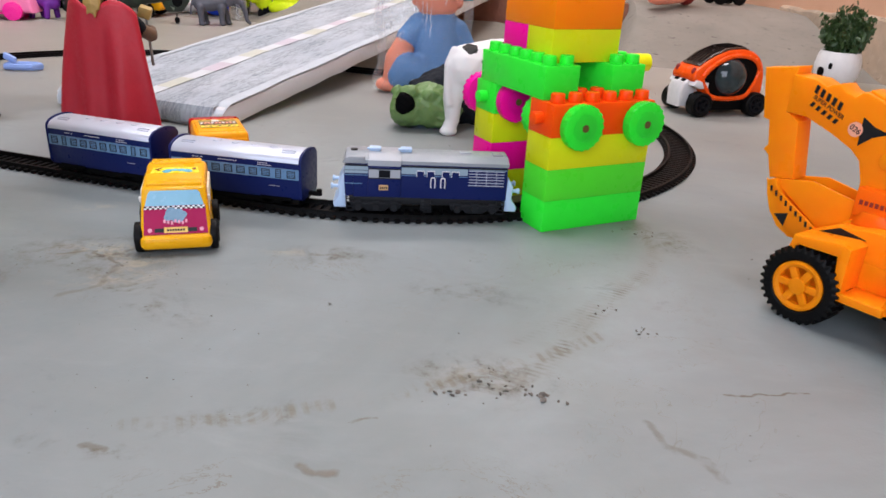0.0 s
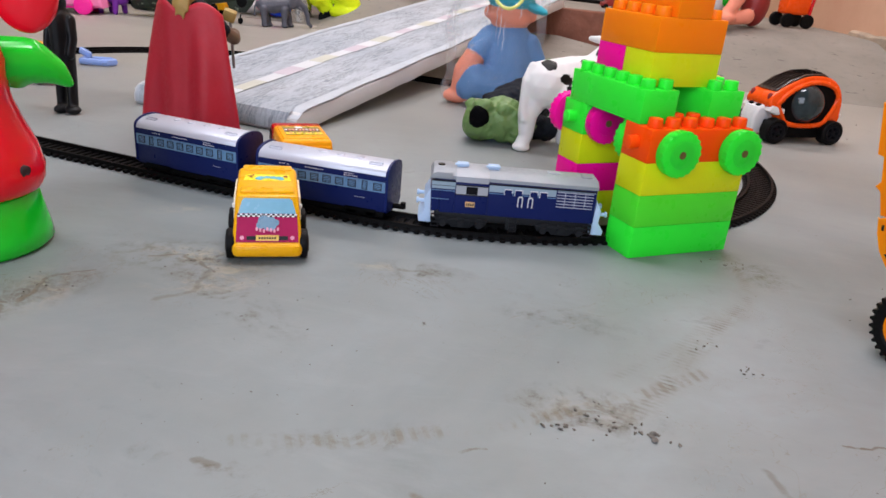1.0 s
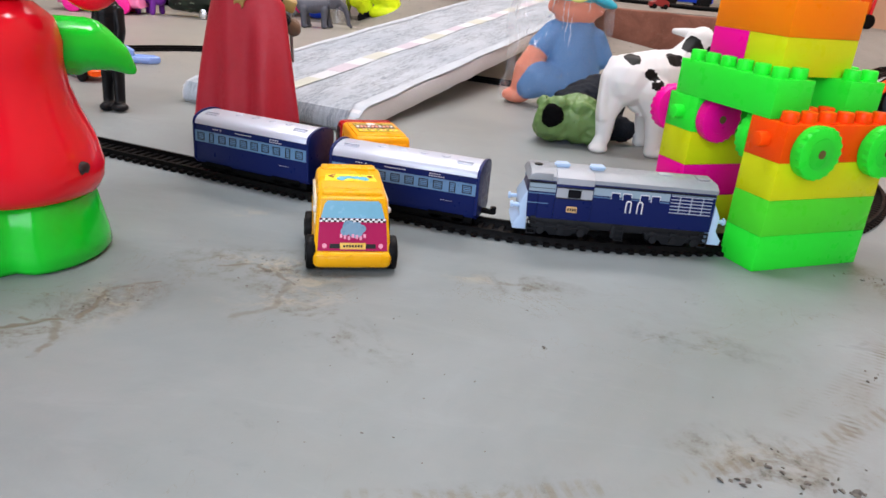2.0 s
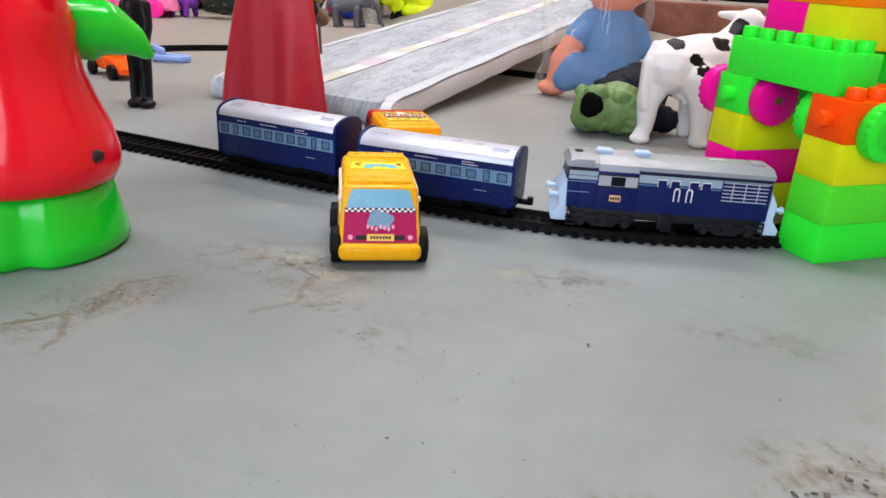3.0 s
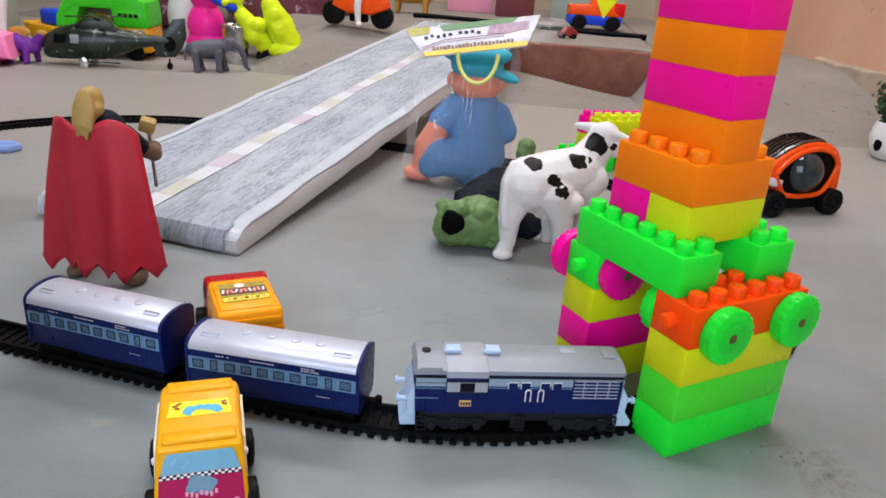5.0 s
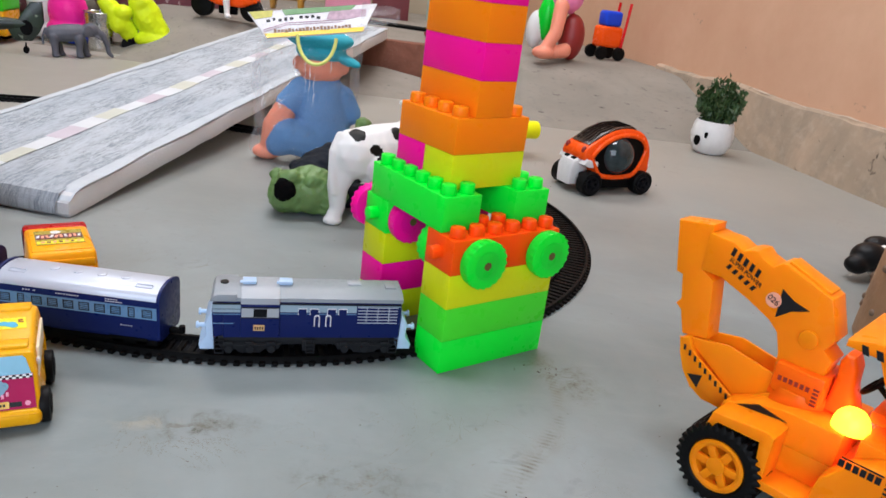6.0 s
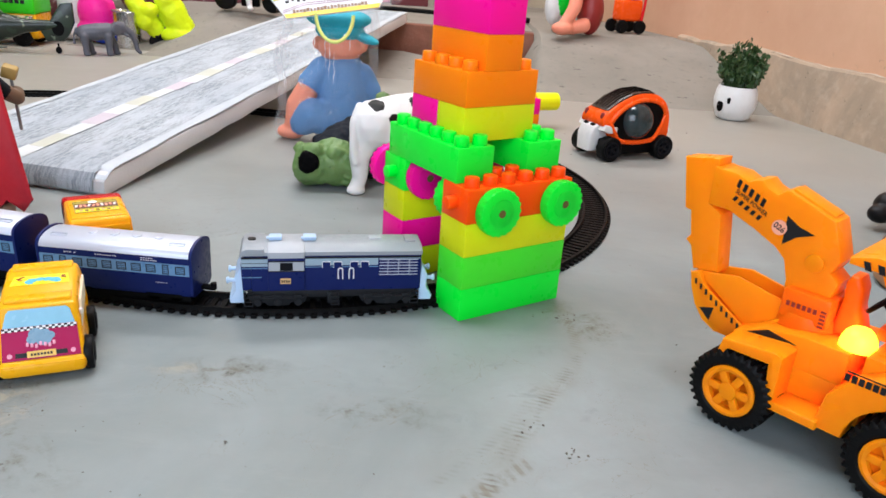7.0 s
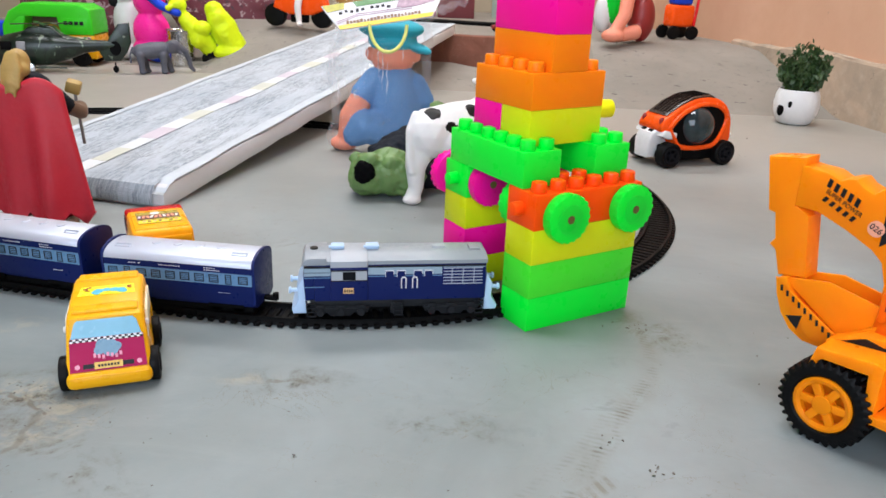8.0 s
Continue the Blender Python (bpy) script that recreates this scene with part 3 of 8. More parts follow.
def long_wall(name, pts, z0, z1, t, mat, label):
    """A wall along a line in plan, t thick to its right-hand side."""
    bm = bmesh.new()
    (x0, y0), (x1, y1) = pts
    d = Vector((x1 - x0, y1 - y0, 0))
    n = Vector((d.y, -d.x, 0)).normalized() * t
    a, b = Vector((x0, y0, 0)), Vector((x1, y1, 0))
    vs = [bm.verts.new(Vector((p.x, p.y, z))) for z in (z0, z1) for p in (a, b, b + n, a + n)]
    for f in ((0, 1, 2, 3), (7, 6, 5, 4), (0, 4, 5, 1), (1, 5, 6, 2), (2, 6, 7, 3), (3, 7, 4, 0)):
        bm.faces.new([vs[i] for i in f])
    bmesh.ops.recalc_face_normals(bm, faces=bm.faces)
    return whole(name, bm, mat, Matrix(), label, "wall", "", "structure")


long_wall("wall_east", ((wall_x(3.45), 3.45), (wall_x(-2.6), -2.6)), -0.1, CEIL, -0.15, PEACH, "peach distempered plaster wall with chipped patches")
long_wall("wall_north", ((-3.3, 3.4), (0.55, 3.4)), -0.1, CEIL, -0.15, PALE, "pale plastered wall behind the raised floor")
# side wall added out of view to close the room
long_wall("wall_west", ((-3.3, -2.6), (-3.3, 3.4)), -0.1, CEIL, -0.15, PALE, "pale plastered side wall, added out of view")
# wall added out of view behind the camera, opened for the fill lamp
bm = bmesh.new()
add_box(bm, (-2.45, -2.68, CEIL / 2 - 0.05), (1.7, 0.15, CEIL + 0.1))
add_box(bm, (1.325, -2.68, CEIL / 2 - 0.05), (1.05, 0.15, CEIL + 0.1))
add_box(bm, (-0.4, -2.68, 2.5), (2.4, 0.15, 0.5))
add_box(bm, (-0.4, -2.68, 0.05), (2.4, 0.15, 0.3))
whole("wall_south", bm, PALE, Matrix(), "added pale plastered wall, out of view, with a wide opening", "wall", "", "structure")
# ceiling added out of view to close the room
bm = bmesh.new()
add_box(bm, (-0.7, 0.4, CEIL + 0.06), (5.6, 6.4, 0.12))
whole("ceiling", bm, PALE, Matrix(), "pale plastered ceiling, added out of view", "ceiling", "", "structure")

# worn band along the foot of the peach wall, with a bumpy face and a pale broken upper edge
bm = bmesh.new()
N = 90
ring = []
for i in range(N + 1):
    y = 1.95 - 3.4 * i / N
    w = 0.010 * noise.noise((y * 4, 1, 0)) + 0.005 * noise.noise((y * 17, 2, 0))
    top = 0.148 + 0.012 * noise.noise((y * 3, 5, 0)) + 0.006 * noise.noise((y * 15, 7, 0))
    ring.append([bm.verts.new((wall_x(y) + dx, y, z)) for dx, z in ((-0.034 - w, -0.02), (-0.030 - w, 0.04), (-0.024 - w, 0.09), (-0.018 - w * 0.6, top - 0.006), (-0.010, top), (0.02, top + 0.004), (0.02, -0.02))])
for a, b in zip(ring, ring[1:]):
    for k in range(len(a)):
        j = (k + 1) % len(a)
        bm.faces.new((a[k], a[j], b[j], b[k]))
bm.faces.new(ring[0])
bm.faces.new(ring[-1][::-1])
bmesh.ops.recalc_face_normals(bm, faces=bm.faces)
whole("baseboard", bm, PLINTH, Matrix(), "worn plaster band along the foot of the wall", "baseboard", "", "structure")
bm = bmesh.new()
pts, rad = [], []
for i in range(161):
    y = 1.42 - 1.42 * i / 160
    pts.append((wall_x(y) - 0.014, y, 0.150 + 0.012 * noise.noise((y * 3, 5, 0)) + 0.004 * noise.noise((y * 22, 9, 0))))
    rad.append(max(0.0003, 0.0004 + 0.0028 * noise.noise((y * 9, 3, 0)) + 0.0018 * noise.noise((y * 31, 4, 0))))
add_tube(bm, pts, rad, 8)
whole("trim", bm, material("lime_wash", "cfc1b0", 0.8, 0, 0.1, 30, 200, 0.4), Matrix(), "pale broken edge of lime plaster on the wall's foot", "trim", "", "structure")

# assumed fixtures out of view, to go with the added overhead lamps
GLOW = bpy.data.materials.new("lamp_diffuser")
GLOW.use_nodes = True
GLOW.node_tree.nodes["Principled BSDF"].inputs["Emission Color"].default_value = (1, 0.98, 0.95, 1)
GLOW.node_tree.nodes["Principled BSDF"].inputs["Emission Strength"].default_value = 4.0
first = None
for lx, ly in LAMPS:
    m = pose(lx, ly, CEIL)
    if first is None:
        first = thing("ceiling_light", m, "white ceiling lamp added out of view, with a bright diffuser", "lamp", "ceiling lamps")
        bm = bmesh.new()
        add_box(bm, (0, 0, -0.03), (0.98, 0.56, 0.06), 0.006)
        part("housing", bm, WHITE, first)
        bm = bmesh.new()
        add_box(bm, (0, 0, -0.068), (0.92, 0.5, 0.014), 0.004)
        part("diffuser", bm, GLOW, first, "glowing white diffuser of the added lamp")
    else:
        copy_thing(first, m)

# ---- railway: an oval of black track ----
C1, RADIUS, STRAIGHT, LEANS = Vector((-0.238, 0.426)), 0.432, 0.53, radians(171.5)
along = Vector((math.cos(LEANS), math.sin(LEANS)))
C2 = C1 + STRAIGHT * along
LOOP = 2 * math.pi * RADIUS + 2 * STRAIGHT


def on_track(s):
    """The place and heading s metres along the oval, from the start of the near straight, going right."""
    s %= LOOP
    n = Vector((-along.y, along.x))
    a0 = math.atan2(n.y, n.x)
    half = math.pi * RADIUS
    if s < half:
        a = a0 + s / RADIUS
        return C1 + RADIUS * Vector((math.cos(a), math.sin(a))), a + math.pi / 2
    s -= half
    if s < STRAIGHT:
        return C1 - RADIUS * n + along * s, LEANS
    s -= STRAIGHT
    if s < half:
        a = a0 + math.pi + s / RADIUS
        return C2 + RADIUS * Vector((math.cos(a), math.sin(a))), a + math.pi / 2
    s -= half
    return C2 + RADIUS * n - along * s, LEANS + math.pi


def sweep(bm, prof, s0, s1, step):
    n = max(2, int((s1 - s0) / step))
    rings = []
    for i in range(n + 1):
        p, a = on_track(s0 + (s1 - s0) * i / n)
        side = Vector((-math.sin(a), math.cos(a)))
        rings.append([bm.verts.new((p.x + side.x * o, p.y + side.y * o, z)) for o, z in prof])
    for a, b in zip(rings, rings[1:]):
        for k in range(len(prof)):
            j = (k + 1) % len(prof)
            bm.faces.new((a[k], b[k], b[j], a[j]))
    bm.faces.new(rings[0])
    bm.faces.new(rings[-1][::-1])
    bmesh.ops.recalc_face_normals(bm, faces=bm.faces)


TRACKBLACK = material("track_plastic", (0.0018, 0.0018, 0.002, 1), 0.5, 0, 0.2, 30, 300, 0.1, 0, 0, 0.09)
track = thing("railway_track", Matrix(), "oval of black plastic toy railway track on the floor", "track")
pieces = 12
for i in range(pieces):
    s0, s1 = LOOP * i / pieces, LOOP * (i + 1) / pieces - 0.0006
    for o in (-0.0155, 0.0155):
        bm = bmesh.new()
        sweep(bm, [(o - 0.0026, 0.0015), (o - 0.0016, 0.004), (o - 0.0016, 0.0082), (o + 0.0016, 0.0082), (o + 0.0016, 0.004), (o + 0.0026, 0.0015)], s0, s1, 0.02)
        part("rail", bm, TRACKBLACK, track)
    bm = bmesh.new()
    sweep(bm, [(-0.0165, 0.0002), (-0.0165, 0.0014), (0.0165, 0.0014), (0.0165, 0.0002)], s0, s1, 0.03)
    part("bed", bm, DARKGREY, track)

# ---- train ----


def wheel_pair(bm, x, r=0.0085, w=0.031):
    add_cyl(bm, (x, -w / 2, 0.0082 + r), (x, w / 2, 0.0082 + r), 0.0015, seg=8)
    for s in (-1, 1):
        add_cyl(bm, (x, s * (w / 2 - 0.0015), 0.0082 + r), (x, s * (w / 2 + 0.0015), 0.0082 + r), r, seg=20, bevel=0.0006)


def coach(m):
    L, W = 0.150, 0.043
    t = thing("passenger_coach", m, "blue toy passenger coach with silver roof on the track", "train coach", "train coaches")
    bm = bmesh.new()
    wall = [(-W / 2 + 0.003, 0.0155), (-W / 2, 0.020), (-W / 2, 0.0525), (W / 2, 0.0525), (W / 2, 0.020), (W / 2 - 0.003, 0.0155)]
    add_prism(bm, [(y, z) for y, z in wall], -L / 2, L / 2, 0.0008, Matrix(((0, 1, 0, 0), (1, 0, 0, 0), (0, 0, 1, 0), (0, 0, 0, 1))))
    part("body", bm, NAVY, t)
    bm = bmesh.new()
    arch = [(W / 2 + 0.0006, 0.0527)] + [((W / 2 + 0.0006) * math.cos(a), 0.0527 + 0.0098 * math.sin(a) ** 0.8) for a in [math.pi * k / 16 for k in range(1, 16)]] + [(-W / 2 - 0.0006, 0.0527)]
    add_prism(bm, arch, -L / 2 + 0.002, L / 2 - 0.002, 0.0004, Matrix(((0, 1, 0, 0), (1, 0, 0, 0), (0, 0, 1, 0), (0, 0, 0, 1))))
    roof = part("roof", bm, SILVER, t, "silver painted roof")
    for s in (-1, 1):
        bm = bmesh.new()
        arch2 = [((W / 2 + 0.001) * math.cos(a), 0.0527 + 0.0112 * math.sin(a) ** 0.8) for a in [math.pi * k / 16 for k in range(17)]] + [(-W / 2 - 0.0005, 0.019), (-W / 2 + 0.004, 0.0150), (W / 2 - 0.004, 0.0150), (W / 2 + 0.0005, 0.019)]
        add_prism(bm, arch2, s * (L / 2 - 0.002), s * (L / 2 + 0.001), 0.0004, Matrix(((0, 1, 0, 0), (1, 0, 0, 0), (0, 0, 1, 0), (0, 0, 0, 1))))
        part("end_wall", bm, NAVY, t)
        bm = bmesh.new()
        add_box(bm, (s * (L / 2 + 0.007), 0, 0.018), (0.014, 0.006, 0.004), 0.001)
        add_cyl(bm, (s * (L / 2 + 0.012), 0, 0.0165), (s * (L / 2 + 0.012), 0, 0.0225), 0.003, seg=12)
        part("coupling", bm, BLACK, t)
    # black underframe box, also standing in for the shade under the coach
    bm = bmesh.new()
    add_box(bm, (0, 0, 0.0125), (L - 0.008, 0.034, 0.0075), 0.001)
    part("underframe", bm, BLACK, t, "black underframe box, also standing in for shade")
    # raised vents on the roof
    for i, x in enumerate((-0.058, -0.03, -0.008, 0.014, 0.036, 0.058)):
        bm = bmesh.new()
        if i in (0, 5):
            for y in (-0.0115,):
                add_tube(bm, [(x - 0.0075, y - 0.002, 0.0610), (x + 0.0075, y - 0.002, 0.0610), (x + 0.0075, y + 0.0015, 0.0622), (x - 0.0075, y + 0.0015, 0.0622)], 0.0005, 6, True)
        else:
            add_cyl(bm, (x, -0.001, 0.0620), (x, -0.001, 0.0631), 0.0045, seg=16, bevel=0.0004)
        part("roof_vent", bm, SILVER, roof)
    for s in (-1, 1):
        bm = bmesh.new()
        add_box(bm, (0, s * (W / 2 + 0.0003), 0.0415), (L - 0.004, 0.0009, 0.0105), 0.0)
        band = part("window_band", bm, SKYBAND, t, "pale blue printed band")
        for i in range(10):
            x = -L / 2 + 0.0105 + i * (L - 0.021) / 9
            door = i in (1, 8)
            w, h = (0.0062, 0.0088) if door else (0.0094, 0.0072)
            bm = bmesh.new()
            y = s * (W / 2 + 0.00085)
            e, zs = 0.00075, [0.0415 - h / 2, 0.0415 - h / 2 + 0.00075]
            for k in (-1, 0, 1):
                zs += [0.0415 + k * h * 0.24 - 0.0002, 0.0415 + k * h * 0.24 + 0.0002]
            zs += [0.0415 + h / 2 - 0.00075, 0.0415 + h / 2]
            add_lattice(bm, [x - w / 2, x - w / 2 + e, x + w / 2 - e, x + w / 2], zs, lambda i, j: i != 1 or j % 2 == 0, y - 0.00035, y + 0.00035)
            part("window", bm, INK, band)
        # lettering too small to read
        bm = bmesh.new()
        for x, w, z in ((-0.045, 0.008, 0.0498), (-0.038, 0.003, 0.0498), (-0.008, 0.022, 0.0498), (0.032, 0.012, 0.0505), (0.034, 0.016, 0.0485), (0.045, 0.012, 0.0285)):
            k = int(w / 0.0022)
            for j in range(k):
                add_box(bm, (x - w / 2 + (j + 0.5) * w / k, s * (W / 2 + 0.0002), z), (w / k * 0.6, 0.0006, 0.00062 if z > 0.04 else 0.0003))
        tagged(part("lettering", bm, PAPERWHITE, t), kind="stuff")
    for x in (-0.045, 0.045):
        bm = bmesh.new()
        add_box(bm, (x, 0, 0.0185), (0.038, 0.028, 0.005), 0.001)
        for s in (-1, 1):
            add_box(bm, (x, s * 0.0185, 0.016), (0.036, 0.002, 0.006), 0.0008)
        bogie = part("bogie", bm, BLACK, t)
        for d in (-0.011, 0.011):
            bm = bmesh.new()
            wheel_pair(bm, x + d)
            part("wheel_pair", bm, BLACK, bogie)
    bm = bmesh.new()
    add_box(bm, (0, -0.012, 0.0185), (0.03, 0.012, 0.006), 0.001)
    part("battery_box", bm, BLACK, t)
    return t


one = coach(pose(-0.3162, 0.0004, 0, 0, 0, -2.5) @ Matrix.Diagonal((0.955, 1.03, 1.045, 1)))
copy_thing(one, pose(-0.4805, 0.0275, 0, 0, 0, -8.7) @ Matrix.Diagonal((0.945, 1.03, 1.045, 1)))


LOCOUNDER = material("loco_underframe_grey", (0.0085, 0.0095, 0.012, 1), 0.5, 0, 0.15, 60, 250, 0.1, 0, 0, 0.2)
LOCOBAND = material("loco_pale_blue_band", "8ea3b2", 0.35, 0, 0.06, 40)
LOCOGREY, LOCOPALE = material("loco_grey", (0.27, 0.30, 0.33, 1), 0.4, 0, 0.07, 40), material("loco_pale_grey", (0.36, 0.39, 0.43, 1), 0.4, 0, 0.05, 40)


def locomotive(m):
    L, W = 0.168, 0.042
    along = Matrix(((0, 1, 0, 0), (1, 0, 0, 0), (0, 0, 1, 0), (0, 0, 0, 1)))
    t = thing("toy_locomotive", m, "navy blue toy diesel locomotive with grey roof", "locomotive")
    bm = bmesh.new()
    add_box(bm, (0.004, 0, 0.0395), (L - 0.014, W, 0.033), 0.0012)
    add_prism(bm, [(-L / 2, 0.023), (-L / 2 + 0.0005, 0.043), (-L / 2 + 0.006, 0.0555), (-L / 2 + 0.014, 0.0555), (-L / 2 + 0.014, 0.023)], -W / 2 + 0.0015, W / 2 - 0.0015, 0.001)
    body = part("body", bm, NAVY, t)
    bm = bmesh.new()
    hip = [(-W / 2, 0.0555), (-W / 2, 0.0587), (-W / 2 + 0.008, 0.0625), (W / 2 - 0.008, 0.0625), (W / 2, 0.0587), (W / 2, 0.0555)]
    add_prism(bm, hip, -L / 2 + 0.003, L / 2 - 0.002, 0.0010, along)
    roof = part("roof", bm, LOCOGREY, t, "grey painted roof")
    bm = bmesh.new()
    add_prism(bm, [(y * 1.09, z - 0.0042 if z < 0.057 else z + 0.0004) for y, z in hip], -0.0585, -0.026, 0.0008, along)
    part("cab_roof", bm, LOCOPALE, roof, "pale grey raised roof")
    bm = bmesh.new()
    add_prism(bm, [(-L / 2 + 0.0005, 0.0552), (-L / 2 + 0.003, 0.0600), (-L / 2 + 0.007, 0.0615), (-L / 2 + 0.022, 0.0615), (-L / 2 + 0.022, 0.0552)], -W / 2 - 0.0006, W / 2 + 0.0006, 0.0008)
    part("front_roof", bm, LOCOGREY, roof)
    for x in (-0.052, -0.021):
        bm = bmesh.new()
        add_box(bm, (x, 0.002, 0.0642), (0.0115, 0.009, 0.0040), 0.0008)
        add_box(bm, (x - 0.001, -0.003, 0.0655), (0.014, 0.003, 0.002), 0.0006)
        part("roof_vent", bm, PALEBLUE, roof, "pale blue vent")
    bm = bmesh.new()
    add_cyl(bm, (-0.073, 0.002, 0.0615), (-0.073, 0.002, 0.0634), 0.0036, seg=16)
    part("chimney", bm, INK, roof)
    bm = bmesh.new()
    add_box(bm, (0.040, 0.004, 0.0628), (0.012, 0.008, 0.0014), 0.0004)
    part("roof_hatch", bm, LOCOPALE, roof)
    bm = bmesh.new()
    add_box(bm, (0.072, 0, 0.0630), (0.010, 0.014, 0.0022), 0.0006)
    part("roof_hatch", bm, GREY, roof)
    for s in (-1, 1):
        y = s * (W / 2 + 0.0004)

        def flat(x0, x1, z0, z1, mat, name, up=0.0):
            b = bmesh.new()
            add_box(b, ((x0 + x1) / 2, y + s * up, (z0 + z1) / 2), (x1 - x0, 0.0009, z1 - z0))
            return part(name, b, mat, body)

        flat(-0.0815, -0.0585, 0.0462, 0.0528, LOCOBAND, "stripe")
        flat(-0.0815, -0.0585, 0.0490, 0.0494, INK, "stripe", 0.0002)
        flat(-0.0815, -0.0640, 0.0360, 0.0366, SKYBAND, "stripe")
        flat(-0.0815, -0.0585, 0.0534, 0.0545, INK, "stripe", 0.0003)
        flat(-0.0815, -0.0585, 0.0442, 0.0448, SKYBAND, "stripe")
        flat(-0.0255, 0.0405, 0.0468, 0.0530, LOCOBAND, "stripe")
        flat(0.0415, 0.080, 0.0524, 0.0530, LOCOBAND, "stripe")
        flat(-0.0255, 0.080, 0.0536, 0.0546, INK, "stripe", 0.0003)
        flat(-0.0255, 0.0405, 0.0450, 0.0456, SKYBAND, "stripe")
        for x in (-0.0065, 0.0037, 0.0188, 0.0284):
            flat(x - 0.0036, x + 0.0036, 0.0449, 0.0500, NAVY, "window", 0.0003)
            bm = bmesh.new()
            add_tube(bm, [(x - 0.0036, y + s * 0.0005, 0.0449), (x - 0.0036, y + s * 0.0005, 0.0502), (x + 0.0036, y + s * 0.0005, 0.0502), (x + 0.0036, y + s * 0.0005, 0.0470)], 0.0005, 6)
            part("window_frame", bm, PAPERWHITE, body)
        bm = bmesh.new()
        add_box(bm, (-0.0422, s * (W / 2 + 0.001), 0.0392), (0.0325, 0.0022, 0.0296), 0.0005)
        part("cab_side", bm, NAVY, body)
        bm = bmesh.new()
        add_box(bm, (-0.0422, s * (W / 2 + 0.0024), 0.0468), (0.0312, 0.0008, 0.0078))
        part("cab_band", bm, LOCOPALE, body, "pale printed band")
        bm = bmesh.new()
        add_box(bm, (-0.0422, s * (W / 2 + 0.0029), 0.0468), (0.0112, 0.0008, 0.0070))
        part("cab_window", bm, DARKGREY, body)
        for z in (0.0423, 0.0513):
            bm = bmesh.new()
            add_box(bm, (-0.0422, s * (W / 2 + 0.0024), z), (0.0318, 0.0007, 0.0008))
            part("stripe", bm, INK, body)
        bm = bmesh.new()
        add_box(bm, (-0.0430, s * (W / 2 + 0.0027), 0.0335), (0.0092, 0.0009, 0.0050), 0.0003)
        plate = part("number_plate", bm, material("plate_yellow", "e0b57a", 0.4), body, "small pale orange plate")
        bm = bmesh.new()
        for k in range(4):
            add_box(bm, (-0.0460 + k * 0.0020, s * (W / 2 + 0.0033), 0.0335), (0.0013, 0.0004, 0.0024))
        part("plate_bars", bm, INK, plate)
        for x in (0.0062, 0.0162):
            bm = bmesh.new()
            add_tube(bm, [(x - 0.002, y, 0.034), (x - 0.002, y, 0.0425), (x - 0.0012, y, 0.0438), (x + 0.0012, y, 0.0438), (x + 0.002, y, 0.0425), (x + 0.002, y, 0.034)], 0.0007, 6)
            part("handrail", bm, PAPERWHITE, body)
        bm = bmesh.new()
        zs = [z for k in range(6) for z in (0.0372 + k * 0.0028, 0.0378 + k * 0.0028)]
        add_lattice(bm, [0.0418, 0.0494, 0.0500, 0.0594, 0.0600, 0.0694, 0.0700, 0.0776], zs, lambda i, j: i % 2 == 1 or j % 2 == 0, y - 0.0004, y + 0.0004)
        part("side_grille", bm, SILVER, body)
    for s in (-1, 1):
        bm = bmesh.new()
        x = s * L / 2
        add_prism(bm, [(x - s * 0.004, 0.012), (x + s * 0.008, 0.012), (x + s * 0.009, 0.016), (x + s * 0.003, 0.024), (x + s * 0.004, 0.036), (x - s * 0.002, 0.046)], -W / 2 + 0.001, W / 2 - 0.001, 0.0012)
        buf = part("buffer_beam", bm, PALEBLUE, t, "pale blue buffer beam")
        for yy in (-0.013, 0.013):
            for z in (0.031,):
                bm = bmesh.new()
                add_cyl(bm, (x + s * 0.002, yy, z), (x + s * 0.0095, yy, z), 0.0018, seg=12)
                add_cyl(bm, (x + s * 0.0095, yy, z), (x + s * 0.0115, yy, z), 0.0032, 0.0026, 14)
                part("buffer", bm, PALEBLUE, buf)
    bm = bmesh.new()
    add_box(bm, (0, 0, 0.0205), (L - 0.014, W - 0.001, 0.008), 0.001)
    under = part("frame", bm, LOCOUNDER, t, "dark grey underframe")
    for x in (-0.05, 0.05):
        bm = bmesh.new()
        for s in (-1, 1):
            add_prism(bm, [(x - 0.027, 0.019), (x - 0.024, 0.0125), (x - 0.012, 0.0125), (x - 0.009, 0.0095), (x + 0.009, 0.0095), (x + 0.012, 0.0125), (x + 0.024, 0.0125), (x + 0.027, 0.019)], s * 0.0185, s * 0.0215, 0.0005)
            for d in (-0.018, 0, 0.018):
                add_cyl(bm, (x + d, s * 0.021, 0.0135), (x + d, s * 0.0235, 0.0135), 0.0034, seg=12)
                add_box(bm, (x + d, s * 0.0222, 0.0185), (0.0075, 0.002, 0.0035), 0.0005)
            add_box(bm, (x, s * 0.0222, 0.0170), (0.050, 0.0018, 0.0022), 0.0005)
        bogie = part("bogie", bm, LOCOUNDER, under)
    for x in (-0.068, -0.05, -0.032, 0.032, 0.05, 0.068):
        bm = bmesh.new()
        wheel_pair(bm, x, 0.0075)
        part("wheel_pair", bm, BLACK, t)
    for s in (-1, 1):
        bm = bmesh.new()
        add_box(bm, (0.0, s * 0.0205, 0.0165), (0.011, 0.003, 0.011), 0.0008)
        part("fuel_tank", bm, LOCOUNDER, t)
        for x0 in (0.0015, 0.0755, -0.0760):
            bm = bmesh.new()
            zs = [z for k in range(4) for z in (0.0100 + 0.0038 * k, 0.0110 + 0.0038 * k)]
